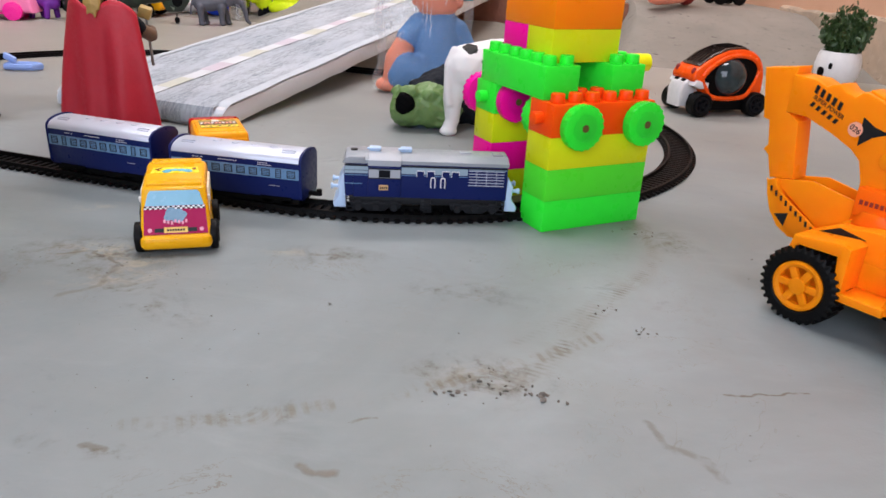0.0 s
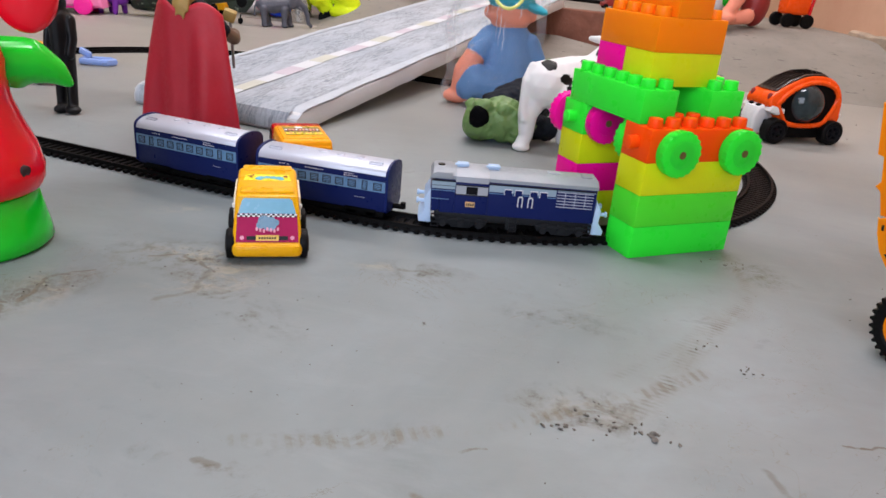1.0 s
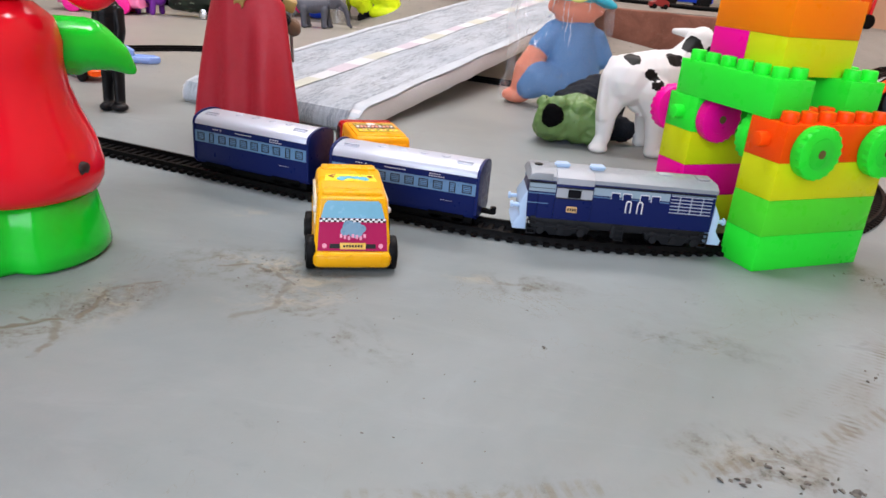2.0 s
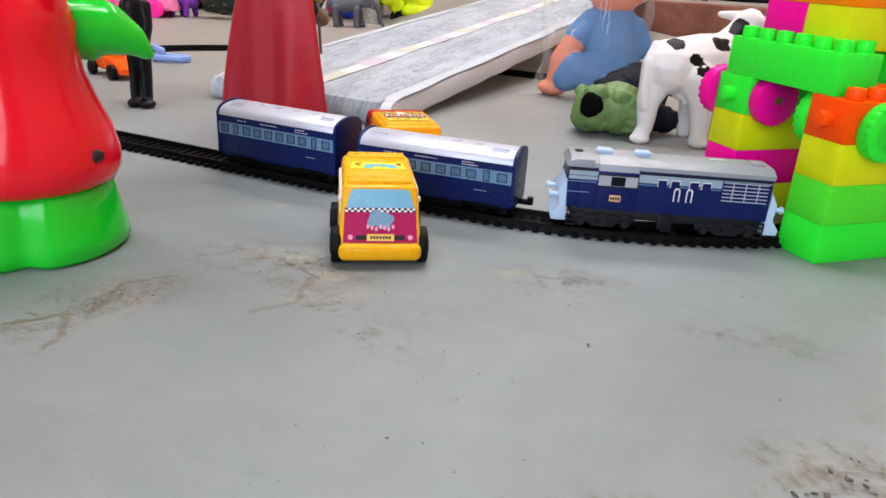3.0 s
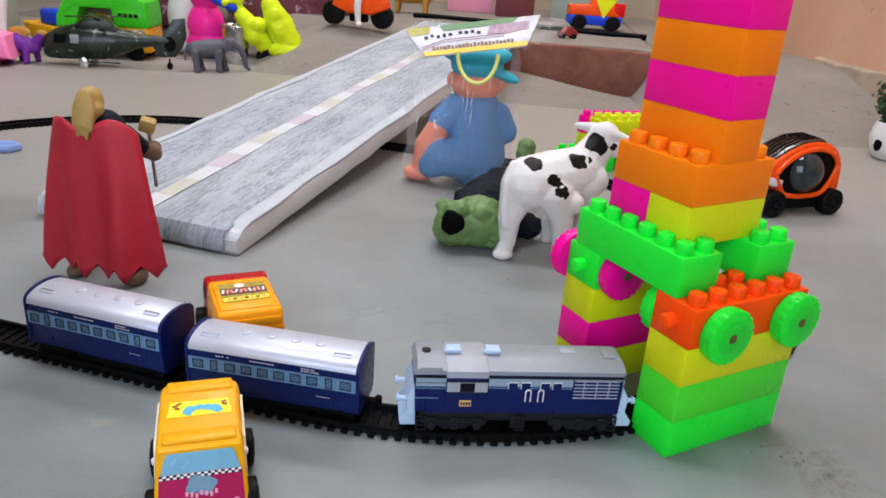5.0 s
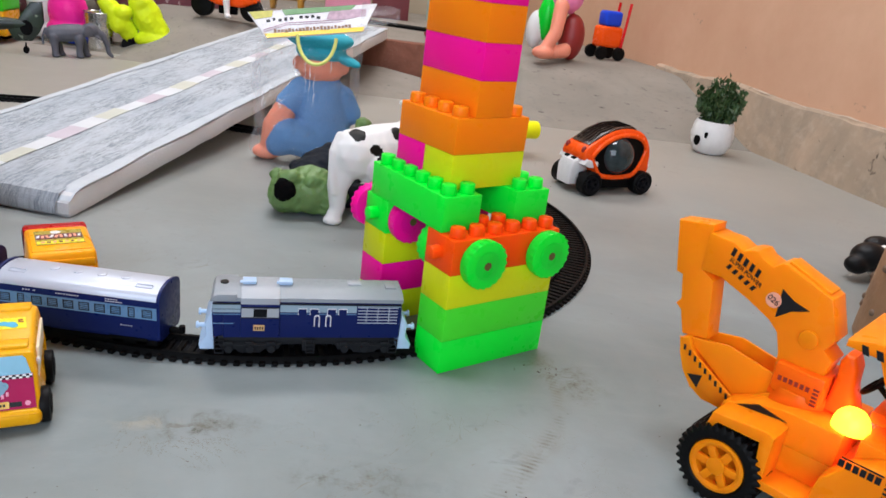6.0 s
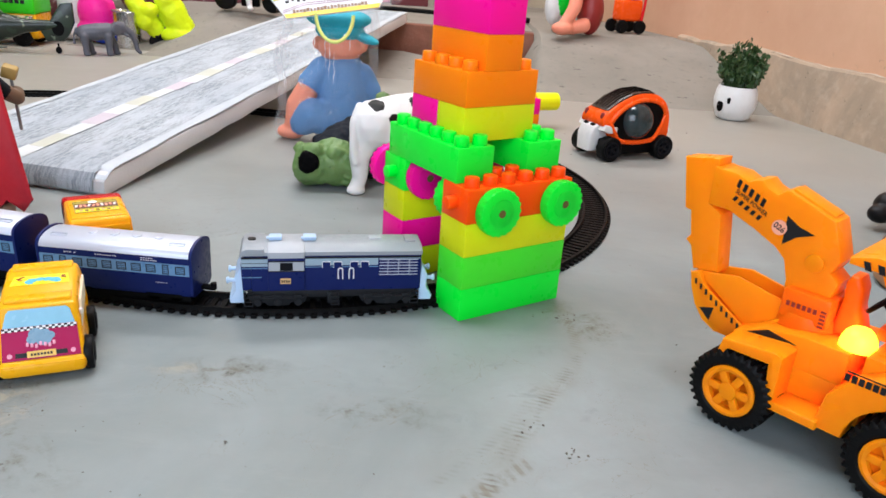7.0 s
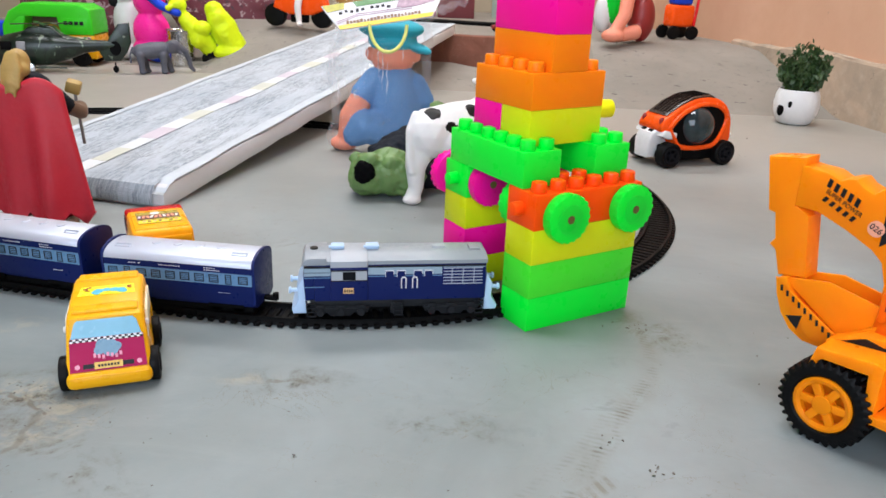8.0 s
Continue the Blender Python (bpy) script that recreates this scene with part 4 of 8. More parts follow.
            add_lattice(bm, [x0 - 0.0040, x0 - 0.0032, x0 + 0.0032, x0 + 0.0040], zs, lambda i, j: i != 1 or j % 2 == 0, s * 0.0222, s * 0.0236)
            part("ladder", bm, LOCOUNDER, t)
    return t


locomotive(pose(-0.1215, 0.0185, 0, 0, 0, 12.6) @ Matrix.Translation((-0.003, 0, 0)) @ Matrix.Diagonal((1.02, 1.03, 1.09, 1)))


# ---- gate tower of plastic building blocks ----
PITCH, LAYER = 0.0209, 0.0327
block_cache = {}


def block_mesh(nx, ny, mat, bare=False):
    key = (nx, ny, mat.name, bare)
    if key not in block_cache:
        bm = bmesh.new()
        add_box(bm, (nx * PITCH / 2, ny * PITCH / 2, LAYER / 2), (nx * PITCH - 0.0003, ny * PITCH - 0.0003, LAYER - 0.00006), 0.0006)
        block_cache[key] = to_mesh(bm, "block", mat)
    if "stud" + mat.name not in block_cache:
        bm = bmesh.new()
        add_cyl(bm, (0, 0, LAYER - 0.0002), (0, 0, LAYER + 0.0092), 0.0075, 0.0069, 18, 0.0009)
        block_cache["stud" + mat.name] = to_mesh(bm, "stud", mat)
    return block_cache[key]


def put_block(parent, nx, ny, mat, x, y, layer, bare=False, wide=1.0, turn=0.0):
    o = new("block", block_mesh(nx, ny, mat, bare))
    o.parent, o.matrix_basis = parent, pose(x, y, layer * LAYER, 0, 0, turn) @ Matrix.Diagonal((wide, wide, 1, 1))
    if not bare:
        for i in range(nx):
            for j in range(ny):
                k = new("stud", block_cache["stud" + mat.name])
                k.parent, k.matrix_basis = o, pose((i + 0.5) * PITCH, (j + 0.5) * PITCH, 0)
    return o


wheel_cache = {}


def block_wheel(parent, mat, c, direction):
    """A toothed toy wheel, its hub at c, facing along +y or -y."""
    if mat.name not in wheel_cache:
        bm = bmesh.new()
        n, R = 20, 0.0225
        add_cyl(bm, (0, 0, 0), (0, 0.0122, 0), R, seg=40, bevel=0.002)
        for i in range(n):
            a = 2 * math.pi * i / n
            add_box(bm, (R * math.cos(a), 0.0092, R * math.sin(a)), (0.0008, 0.0055, 0.0036), 0.0003, Euler((0, -a, 0)).to_matrix(), 1)
        add_cyl(bm, (0, 0.0112, 0), (0, 0.0128, 0), 0.0135, seg=30, bevel=0.0006)
        wheel_cache[mat.name] = to_mesh(bm, "wheel", mat)
        # solid disc draws the hub's hole, the shade inside put into its colour
        bm = bmesh.new()
        add_cyl(bm, (0, 0.0121, 0), (0, 0.0133, 0), 0.0038, seg=16)
        wheel_cache[mat.name + "hub"] = to_mesh(bm, "hub", HUBHOLE)
    o = new("wheel", wheel_cache[mat.name])
    o.parent, o.matrix_basis = parent, pose(*c, 0, 0, 0 if direction > 0 else 180)
    h = new("hub", wheel_cache[mat.name + "hub"])
    h.parent = o
    return o


HUBHOLE = material("hub_hole", "5e5222", 0.5)
GATE = 35.0
tower = thing("block_tower", pose(0, 0, 0, 0, 0, GATE), "tall gate tower of bright plastic building blocks", "toy blocks")
BACK = 0.1120
for k, mat in enumerate((GREEN, DEEPGREEN, YELLOW, REDORANGE)):
    put_block(tower, 6, 2, mat, 0, 0, k, k < 3)
for k, mat in enumerate((YELLOW, PINK, YELLOW, GREEN)):
    put_block(tower, 6, 2, mat, 0.0, BACK, k, k < 3)
put_block(tower, 2, 6, GREEN, 0.001, 0.0225, 4)
put_block(tower, 2, 6, GREEN, 0.0836, 0.0225, 4)
UX, UY, UTURN = 0.0175, 0.0400, 2.5


def upper(nx, ny, mat, dx, dy, layer, bare, wide):
    """A block of the upper storeys, which sit slightly turned on the gate."""
    c, s = math.cos(radians(UTURN)), math.sin(radians(UTURN))
    return put_block(tower, nx, ny, mat, UX + c * dx - s * dy, UY + s * dx + c * dy, layer, bare, wide, UTURN)


upper(4, 2, YELLOW, 0, 0, 5, True, 1.04)
upper(4, 2, PINK, 0, 0.0436, 5, True, 1.04)
upper(4, 4, ORANGE, 0, 0, 6, False, 1.04)
for k, mat in enumerate((ORANGE, PINK, ORANGE, PINK)):
    upper(2, 4, mat, 0.0205, 0.0005, 7 + k, k < 3, 1.05)
upper(2, 2, PINK, 0.0205, 0.0440, 11, False, 1.05)
for x in (0.0307, 0.1080):
    block_wheel(tower, GREEN, (x, 0.0, 0.1090), -1)
    block_wheel(tower, GREEN, (x - 0.010, 0.0418, 0.1100), 1)
for x in (0.0230, 0.0960):
    block_wheel(tower, PINK, (x, BACK, 0.1130), -1)
    block_wheel(tower, PINK, (x - 0.012, BACK + 0.0418, 0.1130), 1)
for y, mat in ((0.0209, REDORANGE), (BACK + 0.0209, GREEN)):
    bm = bmesh.new()
    add_cyl(bm, (0.002, y, 3.5 * LAYER), (-0.010, y, 3.5 * LAYER), 0.0065, seg=16, bevel=0.0008)
    part("peg", bm, mat, tower)
LIME = plastic("lime_yellow_plastic", "eef002", 0.35, 0.1)
bm = bmesh.new()
add_prism(bm, [(0, 0), (0.032, 0.05), (0.034, 0.07), (-0.026, 0.07), (-0.024, 0.048)], -0.002, 0.002, 0.0008)
arm = part("perforated_flag", bm, LIME, tower, "lime yellow perforated plate", pose(-0.011, 0.140, 0.323, 0, 0, -35))
# solid dark diamonds stand in for the holes, their shade put into the colour
bm = bmesh.new()
for i in range(7):
    for j in range(7):
        x, z = -0.024 + 0.0080 * i + (0.004 if j % 2 else 0), 0.016 + 0.0080 * j
        if abs(x) < 0.008 + 0.5 * (z - 0.012):
            add_box(bm, (x, 0, z), (0.0017, 0.0046, 0.0017), 0, Euler((0, radians(45), 0)).to_matrix())
part("hole", bm, DARKGREY, arm)


# ---- small heap of blocks behind the cow ----
pile = thing("block_arch", pose(-0.01, 0.86, 0, 0, 0, 24), "small arch of mixed bright building blocks", "toy blocks")
put_block(pile, 2, 2, GREEN, 0.0, 0.0, 0)
put_block(pile, 2, 2, ORANGE, 0.0, 0.0, 1)
put_block(pile, 6, 2, YELLOW, 0.0, 0.0, 2)
put_block(pile, 6, 1, PINK, -0.012, 0.0415, 2)
put_block(pile, 2, 1, YELLOW, -0.012, 0.0415, 1, True)
put_block(pile, 2, 1, GREEN, -0.012, 0.0415, 0, True)
put_block(pile, 2, 1, PINK, 0.07, 0.0415, 1, True)
put_block(pile, 2, 1, GREEN, 0.07, 0.0415, 0, True)
put_block(pile, 2, 2, ORANGE, 0.082, 0.0, 0)
put_block(pile, 2, 2, RED, 0.082, 0.0, 1)
put_block(pile, 2, 1, GREEN, -0.054, 0.0415, 0)
put_block(pile, 3, 2, ORANGE, 0.1235, 0.0, 0)
put_block(pile, 3, 2, PINK, 0.1235, 0.0, 1, True)
bm = bmesh.new()
add_cyl(bm, (0.182, 0.02, 0.056), (0.236, 0.02, 0.056), 0.0190, seg=24, bevel=0.002)
part("wheel", bm, LIME, pile)

# ---- toy crane truck ----
def tread_wheel(bm_t, bm_r, r, w, rim, holes=6, knobs=32):
    """Fills a tyre and a spoked rim about the y axis, the outer face at +w/2."""
    turn = Euler((radians(-90), 0, 0)).to_matrix().to_4x4()
    prof = [(rim, -w / 2 + 0.002), (rim + 0.002, -w / 2), (r - 0.003, -w / 2), (r - 0.0010, -w / 2 + 0.002), (r - 0.0010, -0.001), (r - 0.0010, 0.001), (r - 0.0010, w / 2 - 0.002), (r - 0.003, w / 2), (rim + 0.002, w / 2), (rim, w / 2 - 0.002)]
    n = max(48, knobs * 4)
    rings = []
    for i in range(n):
        a = 2 * math.pi * i / n
        ring = []
        for k, (q, y) in enumerate(prof):
            if knobs and k in (3, 4, 5, 6):
                q += 0.0024 if ((i + (0 if k < 5 else 2)) % 4) < 2 else -0.0004
            ring.append(bm_t.verts.new((q * math.cos(a), y, q * math.sin(a))))
        rings.append(ring)
    for i in range(n):
        a, b = rings[i], rings[(i + 1) % n]
        for k in range(len(prof)):
            j = (k + 1) % len(prof)
            bm_t.faces.new((a[k], b[k], b[j], a[j]))
    bmesh.ops.recalc_face_normals(bm_t, faces=bm_t.faces)
    add_lathe(bm_r, [(rim, w / 2 - 0.006), (rim, w / 2 - 0.0005), (rim - 0.0022, w / 2 + 0.0002), (rim - 0.005, w / 2 - 0.001), (rim - 0.005, w / 2 - 0.006)], (0, 0, 0), 40, turn)
    add_cyl(bm_r, (0, w / 2 - 0.006, 0), (0, w / 2 + 0.0005, 0), rim * 0.38, rim * 0.33, 20, 0.0006)
    for i in range(holes):
        a = 2 * math.pi * i / holes
        add_box(bm_r, (rim * 0.55 * math.cos(a), w / 2 - 0.0028, rim * 0.55 * math.sin(a)), (rim * 0.8, 0.004, rim * 0.30), 0.0008, Euler((0, -a, 0)).to_matrix())


def crane_truck(m):
    t = thing("toy_crane_truck", m, "amber plastic toy crane truck with bucket arm and black tyres", "toy truck")
    tyre, rim, back = None, None, None
    for x in (0.0, 0.1155):
        for s in (1, -1):
            q = pose(x, s * 0.051, 0.031) if s > 0 else pose(x, s * 0.051, 0.031, 0, 0, 180)
            if tyre is None:
                bt, br = bmesh.new(), bmesh.new()
                tread_wheel(bt, br, 0.031, 0.025, 0.0205)
                tyre = part("tyre", bt, TYRE, t, "black knobbly tyre", q)
                rim = part("rim", br, TOYORANGE, tyre, "amber six-spoked rim")
                bm = bmesh.new()
                add_cyl(bm, (0, -0.011, 0), (0, 0.005, 0), 0.0195, seg=24)
                back = part("wheel_back", bm, BLACK, tyre)
            else:
                o = again("tyre", tyre, t, q)
                again("rim", rim, o, Matrix())
                again("wheel_back", back, o, Matrix())
    bm = bmesh.new()
    add_box(bm, (0.058, 0, 0.026), (0.19, 0.062, 0.018), 0.002)
    add_box(bm, (-0.035, 0, 0.024), (0.03, 0.07, 0.014), 0.002)
    part("chassis", bm, BLACK, t, "black underside")
    # engine hood at the rear with a fuller lower edge
    bm = bmesh.new()
    add_box(bm, (-0.018, 0, 0.079), (0.066, 0.088, 0.05), 0.004)
    add_box(bm, (-0.030, 0, 0.046), (0.050, 0.096, 0.022), 0.003)
    add_box(bm, (0.0, 0, 0.068), (0.08, 0.074, 0.04), 0.003)
    hood = part("engine_hood", bm, TOYORANGE, t)
    for s in (-1, 1):
        bm = bmesh.new()
        arc = [(0.036 * math.cos(a), 0.031 + 0.036 * math.sin(a)) for a in [math.pi * k / 14 for k in range(15)]]
        outline = [(0.056, 0.031)] + [(0.052, 0.058), (0.040, 0.074), (0.024, 0.083), (-0.044, 0.083), (-0.050, 0.031)] + [p for p in arc[::-1]]
        add_prism(bm, outline, s * 0.036, s * 0.0565, 0.0015)
        part("rear_fender", bm, TOYORANGE, t)
        bm = bmesh.new()
        add_box(bm, (-0.058, s * 0.033, 0.041), (0.006, 0.010, 0.008), 0.001)
        part("tow_hook", bm, BLACK, hood)
        bm = bmesh.new()
        add_box(bm, (-0.036, s * 0.033, 0.107), (0.018, 0.014, 0.010), 0.003)
        add_cyl(bm, (-0.036, s * 0.033, 0.11), (-0.036, s * 0.033, 0.12), 0.005, 0.0035, 14, 0.001)
        part("exhaust", bm, TOYORANGE, hood)
        # step and front fender
        bm = bmesh.new()
        add_prism(bm, [(0.052, 0.030), (0.088, 0.030), (0.090, 0.034), (0.093, 0.064), (0.124, 0.063), (0.128, 0.056), (0.132, 0.057), (0.129, 0.070), (0.090, 0.0745), (0.084, 0.072), (0.084, 0.037), (0.052, 0.037)], s * 0.034, s * 0.060, 0.001)
        part("front_fender", bm, TOYORANGE, t)
    bm = bmesh.new()
    add_box(bm, (0.068, 0, 0.045), (0.07, 0.07, 0.026), 0.002)
    add_prism(bm, [(0.05, 0.05), (0.05, 0.083), (0.085, 0.083), (0.112, 0.078), (0.134, 0.066), (0.135, 0.04), (0.10, 0.04)], -0.034, 0.034, 0.002)
    part("body", bm, TOYORANGE, t)
    bm = bmesh.new()
    add_cyl(bm, (0.093, 0, 0.078), (0.093, 0, 0.092), 0.024, 0.022, 28, 0.001)
    add_box(bm, (0.092, 0, 0.098), (0.036, 0.040, 0.024), 0.003)
    turret = part("turntable", bm, TOYORANGE2, t)
    # cab: posts, a rear wall with its window, and the roof
    bm = bmesh.new()
    for y in (-0.033, 0.033):
        add_box(bm, (-0.004, y, 0.127), (0.007, 0.007, 0.05), 0.0012)
        add_prism(bm, [(0.036, 0.148), (0.022, 0.118), (0.012, 0.100), (0.020, 0.100), (0.031, 0.117), (0.046, 0.148)], y - 0.003, y + 0.003, 0.0008)
    add_box(bm, (-0.004, 0, 0.109), (0.006, 0.066, 0.014), 0.001)
    add_box(bm, (-0.004, 0, 0.146), (0.006, 0.066, 0.010), 0.001)
    cab = part("cab_frame", bm, TOYORANGE, t)
    bm = bmesh.new()
    add_prism(bm, [(-0.012, 0.146), (-0.010, 0.154), (0.0, 0.158), (0.05, 0.158), (0.066, 0.153), (0.066, 0.148)], -0.040, 0.040, 0.002)
    roof = part("cab_roof", bm, TOYORANGE, t)
    for s in (-1, 1):
        for i in range(7):
            bm = bmesh.new()
            x = -0.002 + i * 0.0088
            add_prism(bm, [(x, 0.1475), (x + 0.004, 0.1475), (x + 0.0062, 0.1535), (x + 0.0022, 0.1535)], s * 0.0401, s * 0.0406)
            part("stripe", bm, INK, roof)
    bm = bmesh.new()
    add_box(bm, (0.030, 0, 0.098), (0.026, 0.034, 0.010), 0.003)
    add_box(bm, (0.016, 0, 0.114), (0.008, 0.034, 0.030), 0.003)
    part("seat", bm, TOYORANGE2, t)
    bm = bmesh.new()
    c, ax = Vector((0.047, 0.004, 0.117)), Euler((0, radians(52), 0)).to_matrix()
    ringp = [c + ax @ Vector((0.0115 * math.cos(a), 0.0115 * math.sin(a), 0)) for a in [2 * math.pi * k / 28 for k in range(28)]]
    add_tube(bm, ringp, 0.0016, 8, True)
    for k in range(3):
        a = 2 * math.pi * k / 3 + 0.5
        add_cyl(bm, c, c + ax @ Vector((0.0115 * math.cos(a), 0.0115 * math.sin(a), 0)), 0.0013, seg=8)
    add_cyl(bm, c, c - ax @ Vector((0, 0, 0.02)), 0.002, seg=10)
    part("steering_wheel", bm, BLACK, t, "black steering wheel")
    bm = bmesh.new()
    add_prism(bm, [(0.050, 0.083), (0.074, 0.083), (0.072, 0.112), (0.073, 0.124), (0.070, 0.1305), (0.064, 0.1305), (0.060, 0.122), (0.059, 0.108)], -0.010, 0.010, 0.004, None, 3)
    part("console", bm, TOYORANGE2, t)
    bm = bmesh.new()
    add_lathe(bm, [(0.0125, 0.0), (0.0122, 0.005), (0.0105, 0.010), (0.0070, 0.014), (0.0, 0.0155)], (0.051, 0.019, 0.084), 24)
    glow = bpy.data.materials.new("lit_lamp")
    glow.use_nodes = True
    pb = glow.node_tree.nodes["Principled BSDF"]
    pb.inputs["Base Color"].default_value, pb.inputs["Emission Color"].default_value, pb.inputs["Emission Strength"].default_value = (1, 0.7, 0.05, 1), (1, 0.42, 0.01, 1), 7.0
    part("warning_lamp", bm, glow, t, "lit yellow warning lamp")
    bm = bmesh.new()
    add_tube(bm, [(-0.03, -0.036, 0.105), (-0.032, -0.037, 0.15), (-0.028, -0.030, 0.19), (-0.018, -0.015, 0.215), (-0.006, 0.0, 0.232)], 0.0006, 6)
    part("aerial", bm, BLACK, t, "thin wire aerial")
    # boom, stick and bucket
    bm = bmesh.new()
    up = [(0.082, 0.088), (0.078, 0.112), (0.076, 0.122), (0.083, 0.128), (0.078, 0.138), (0.088, 0.166), (0.106, 0.173), (0.124, 0.1795), (0.128, 0.179), (0.133, 0.1745), (0.141, 0.1775), (0.146, 0.182), (0.152, 0.181), (0.157, 0.1785), (0.166, 0.1825), (0.178, 0.183), (0.186, 0.184)]
    down = [(0.186, 0.152), (0.168, 0.1515), (0.145, 0.143), (0.126, 0.134), (0.118, 0.127), (0.113, 0.112), (0.112, 0.088)]
    add_prism(bm, up + down, -0.013, 0.013, 0.0022)
    add_cyl(bm, (0.095, -0.0155, 0.132), (0.095, 0.0155, 0.132), 0.007, seg=20, bevel=0.001)
    boom = part("boom", bm, TOYORANGE, t)
    bm = bmesh.new()
    add_box(bm, (0.108, 0, 0.1735), (0.035, 0.018, 0.004), 0.001, Euler((0, radians(159), 0)).to_matrix())
    part("hydraulic_ram", bm, TOYORANGE, boom)
    bm = bmesh.new()
    add_prism(bm, [(0.184, 0.190), (0.214, 0.185), (0.206, 0.143), (0.2005, 0.142), (0.1965, 0.122), (0.200, 0.117), (0.1945, 0.113), (0.1885, 0.094), (0.167, 0.098), (0.174, 0.146), (0.184, 0.152)], -0.011, 0.011, 0.002)
    part("stick", bm, TOYORANGE, t)
    bm = bmesh.new()
    shell = [(0.199, 0.090), (0.184, 0.066), (0.177, 0.054), (0.167, 0.047), (0.155, 0.047), (0.146, 0.053), (0.113, 0.079), (0.116, 0.083), (0.148, 0.060), (0.157, 0.052), (0.166, 0.052), (0.173, 0.058), (0.180, 0.070), (0.192, 0.093)]
    add_prism(bm, shell, -0.022, 0.022, 0.001)
    add_prism(bm, [(0.197, 0.091), (0.146, 0.058), (0.116, 0.080), (0.122, 0.091), (0.162, 0.098)], -0.0165, -0.0135, 0.0006)
    add_prism(bm, [(0.197, 0.091), (0.146, 0.058), (0.116, 0.080), (0.122, 0.091), (0.162, 0.098)], 0.0135, 0.0165, 0.0006)
    side = [(0.200, 0.091), (0.197, 0.078), (0.191, 0.064), (0.182, 0.053), (0.170, 0.047), (0.158, 0.048), (0.148, 0.054), (0.144, 0.059)]
    for y in (-0.022, 0.0195):
        add_prism(bm, side, y, y + 0.0025, 0.0006)
    swing = Matrix.Translation((-0.014, 0, 0.004)) @ Matrix.Diagonal((1, 0.82, 1, 1))
    bucket = part("bucket", bm, TOYORANGE, t, "", swing)
    # printed stickers on both sides
    for s in (1, -1):
        turn = pose(0, 0, 0, 90, 0, 180) if s > 0 else pose(0, 0, 0, 90, 0, 0)
        lean = -24
        base = pose(0.151, s * 0.0134, 0.163, 0, lean, 0) @ turn
        for i in range(5):
            b = bmesh.new()
            x = 0.017 - i * 0.0058
            add_prism(b, [(x, 0.003), (x - 0.003, 0.003), (x - 0.0018, 0.009), (x + 0.0012, 0.009)], s * 0.0131, s * 0.0137)
            add_prism(b, [(x - 0.004, -0.0035), (x - 0.0068, -0.0035), (x - 0.0062, -0.0075), (x - 0.0034, -0.0075)], s * 0.0131, s * 0.0137)
            part("stripe", b, INK, boom, "", pose(0.151, 0, 0.163, 0, lean, 0))
        writing("lettering", "SUPER POWER", 0.0046, INK, boom, base)
        b = bmesh.new()
        add_cyl(b, (0, s * 0.0128, 0), (0, s * 0.0136, 0), 0.0058, seg=28)
        disc = part("number_disc", b, PALEPINK, boom, "", pose(0.126, 0, 0.1505, 0, lean, 0))
        writing("lettering", "026", 0.0062, INK, disc, pose(0, s * 0.0138, 0) @ turn)
        b = bmesh.new()
        add_prism(b, [(0.122, 0.161), (0.1215, 0.1385), (0.112, 0.147), (0.100, 0.152), (0.112, 0.155)], s * 0.0129, s * 0.0135)
        part("arrow", b, INK, boom)
        b = bmesh.new()
        for i in range(9):
            q = Vector((0.1935 - i * 0.0052, 0.0838 - i * 0.00305))
            add_box(b, (q.x, s * 0.0223, q.y), (0.0019, 0.0005, 0.0046), 0, Euler((0, radians(10), 0)).to_matrix())
        part("stripe", b, INK, bucket)
        b = bmesh.new()
        add_prism(b, [(0.186, 0.063), (0.176, 0.055), (0.174, 0.067)], s * 0.0221, s * 0.0227)
        part("warning_triangle", b, INK, bucket)
        # brand mark as plain shapes
        b = bmesh.new()
        for i in range(6):
            add_box(b, (0.042 - i * 0.0045, s * 0.0568, 0.0775), (0.0034, 0.0005, 0.0052))
        add_box(b, (0.030, s * 0.0568, 0.0818), (0.026, 0.0005, 0.001))
        for i in range(5):
            add_box(b, (0.012, s * 0.0568, 0.064 + i * 0.0035), (0.006, 0.0005, 0.0016))
        tagged(part("brand_mark", b, INK, t), kind="stuff")
        b = bmesh.new()
        for i in range(6):
            add_box(b, (0.104 - i * 0.0040, s * 0.0203, 0.0985), (0.0024, 0.0006, 0.0036))
        for i in range(5):
            add_box(b, (0.078, s * 0.0203, 0.0885 + i * 0.003), (0.004, 0.0006, 0.0014))
        tagged(part("brand_mark", b, DARKRED, turret), kind="stuff")
        b = bmesh.new()
        add_prism(b, [(0.126, 0.0690), (0.108, 0.0780), (0.086, 0.0745)], s * 0.0338, s * 0.0346)
        part("dark_wedge", b, INK, t)
    # warning sign on the rear
    b = bmesh.new()
    add_box(b, (-0.0513, 0, 0.075), (0.0006, 0.062, 0.017))
    sign = part("rear_sign", b, PALEPINK, hood, "pink warning sticker")
    b = bmesh.new()
    for i in range(11):
        for z in (0.0855, 0.0645):
            y = -0.029 + i * 0.0058
            add_prism(b, [(y, z - 0.002), (y + 0.003, z - 0.002), (y + 0.0045, z + 0.002), (y + 0.0015, z + 0.002)], -0.0004, 0.0004, 0, pose(-0.0518, 0, 0, 0, 0, -90))
    part("stripe", b, INK, sign)
    writing("lettering", "CAUTION", 0.0105, DARKRED, sign, pose(-0.0518, 0.006 * -1, 0.0755, 90, 0, -90))
    b = bmesh.new()
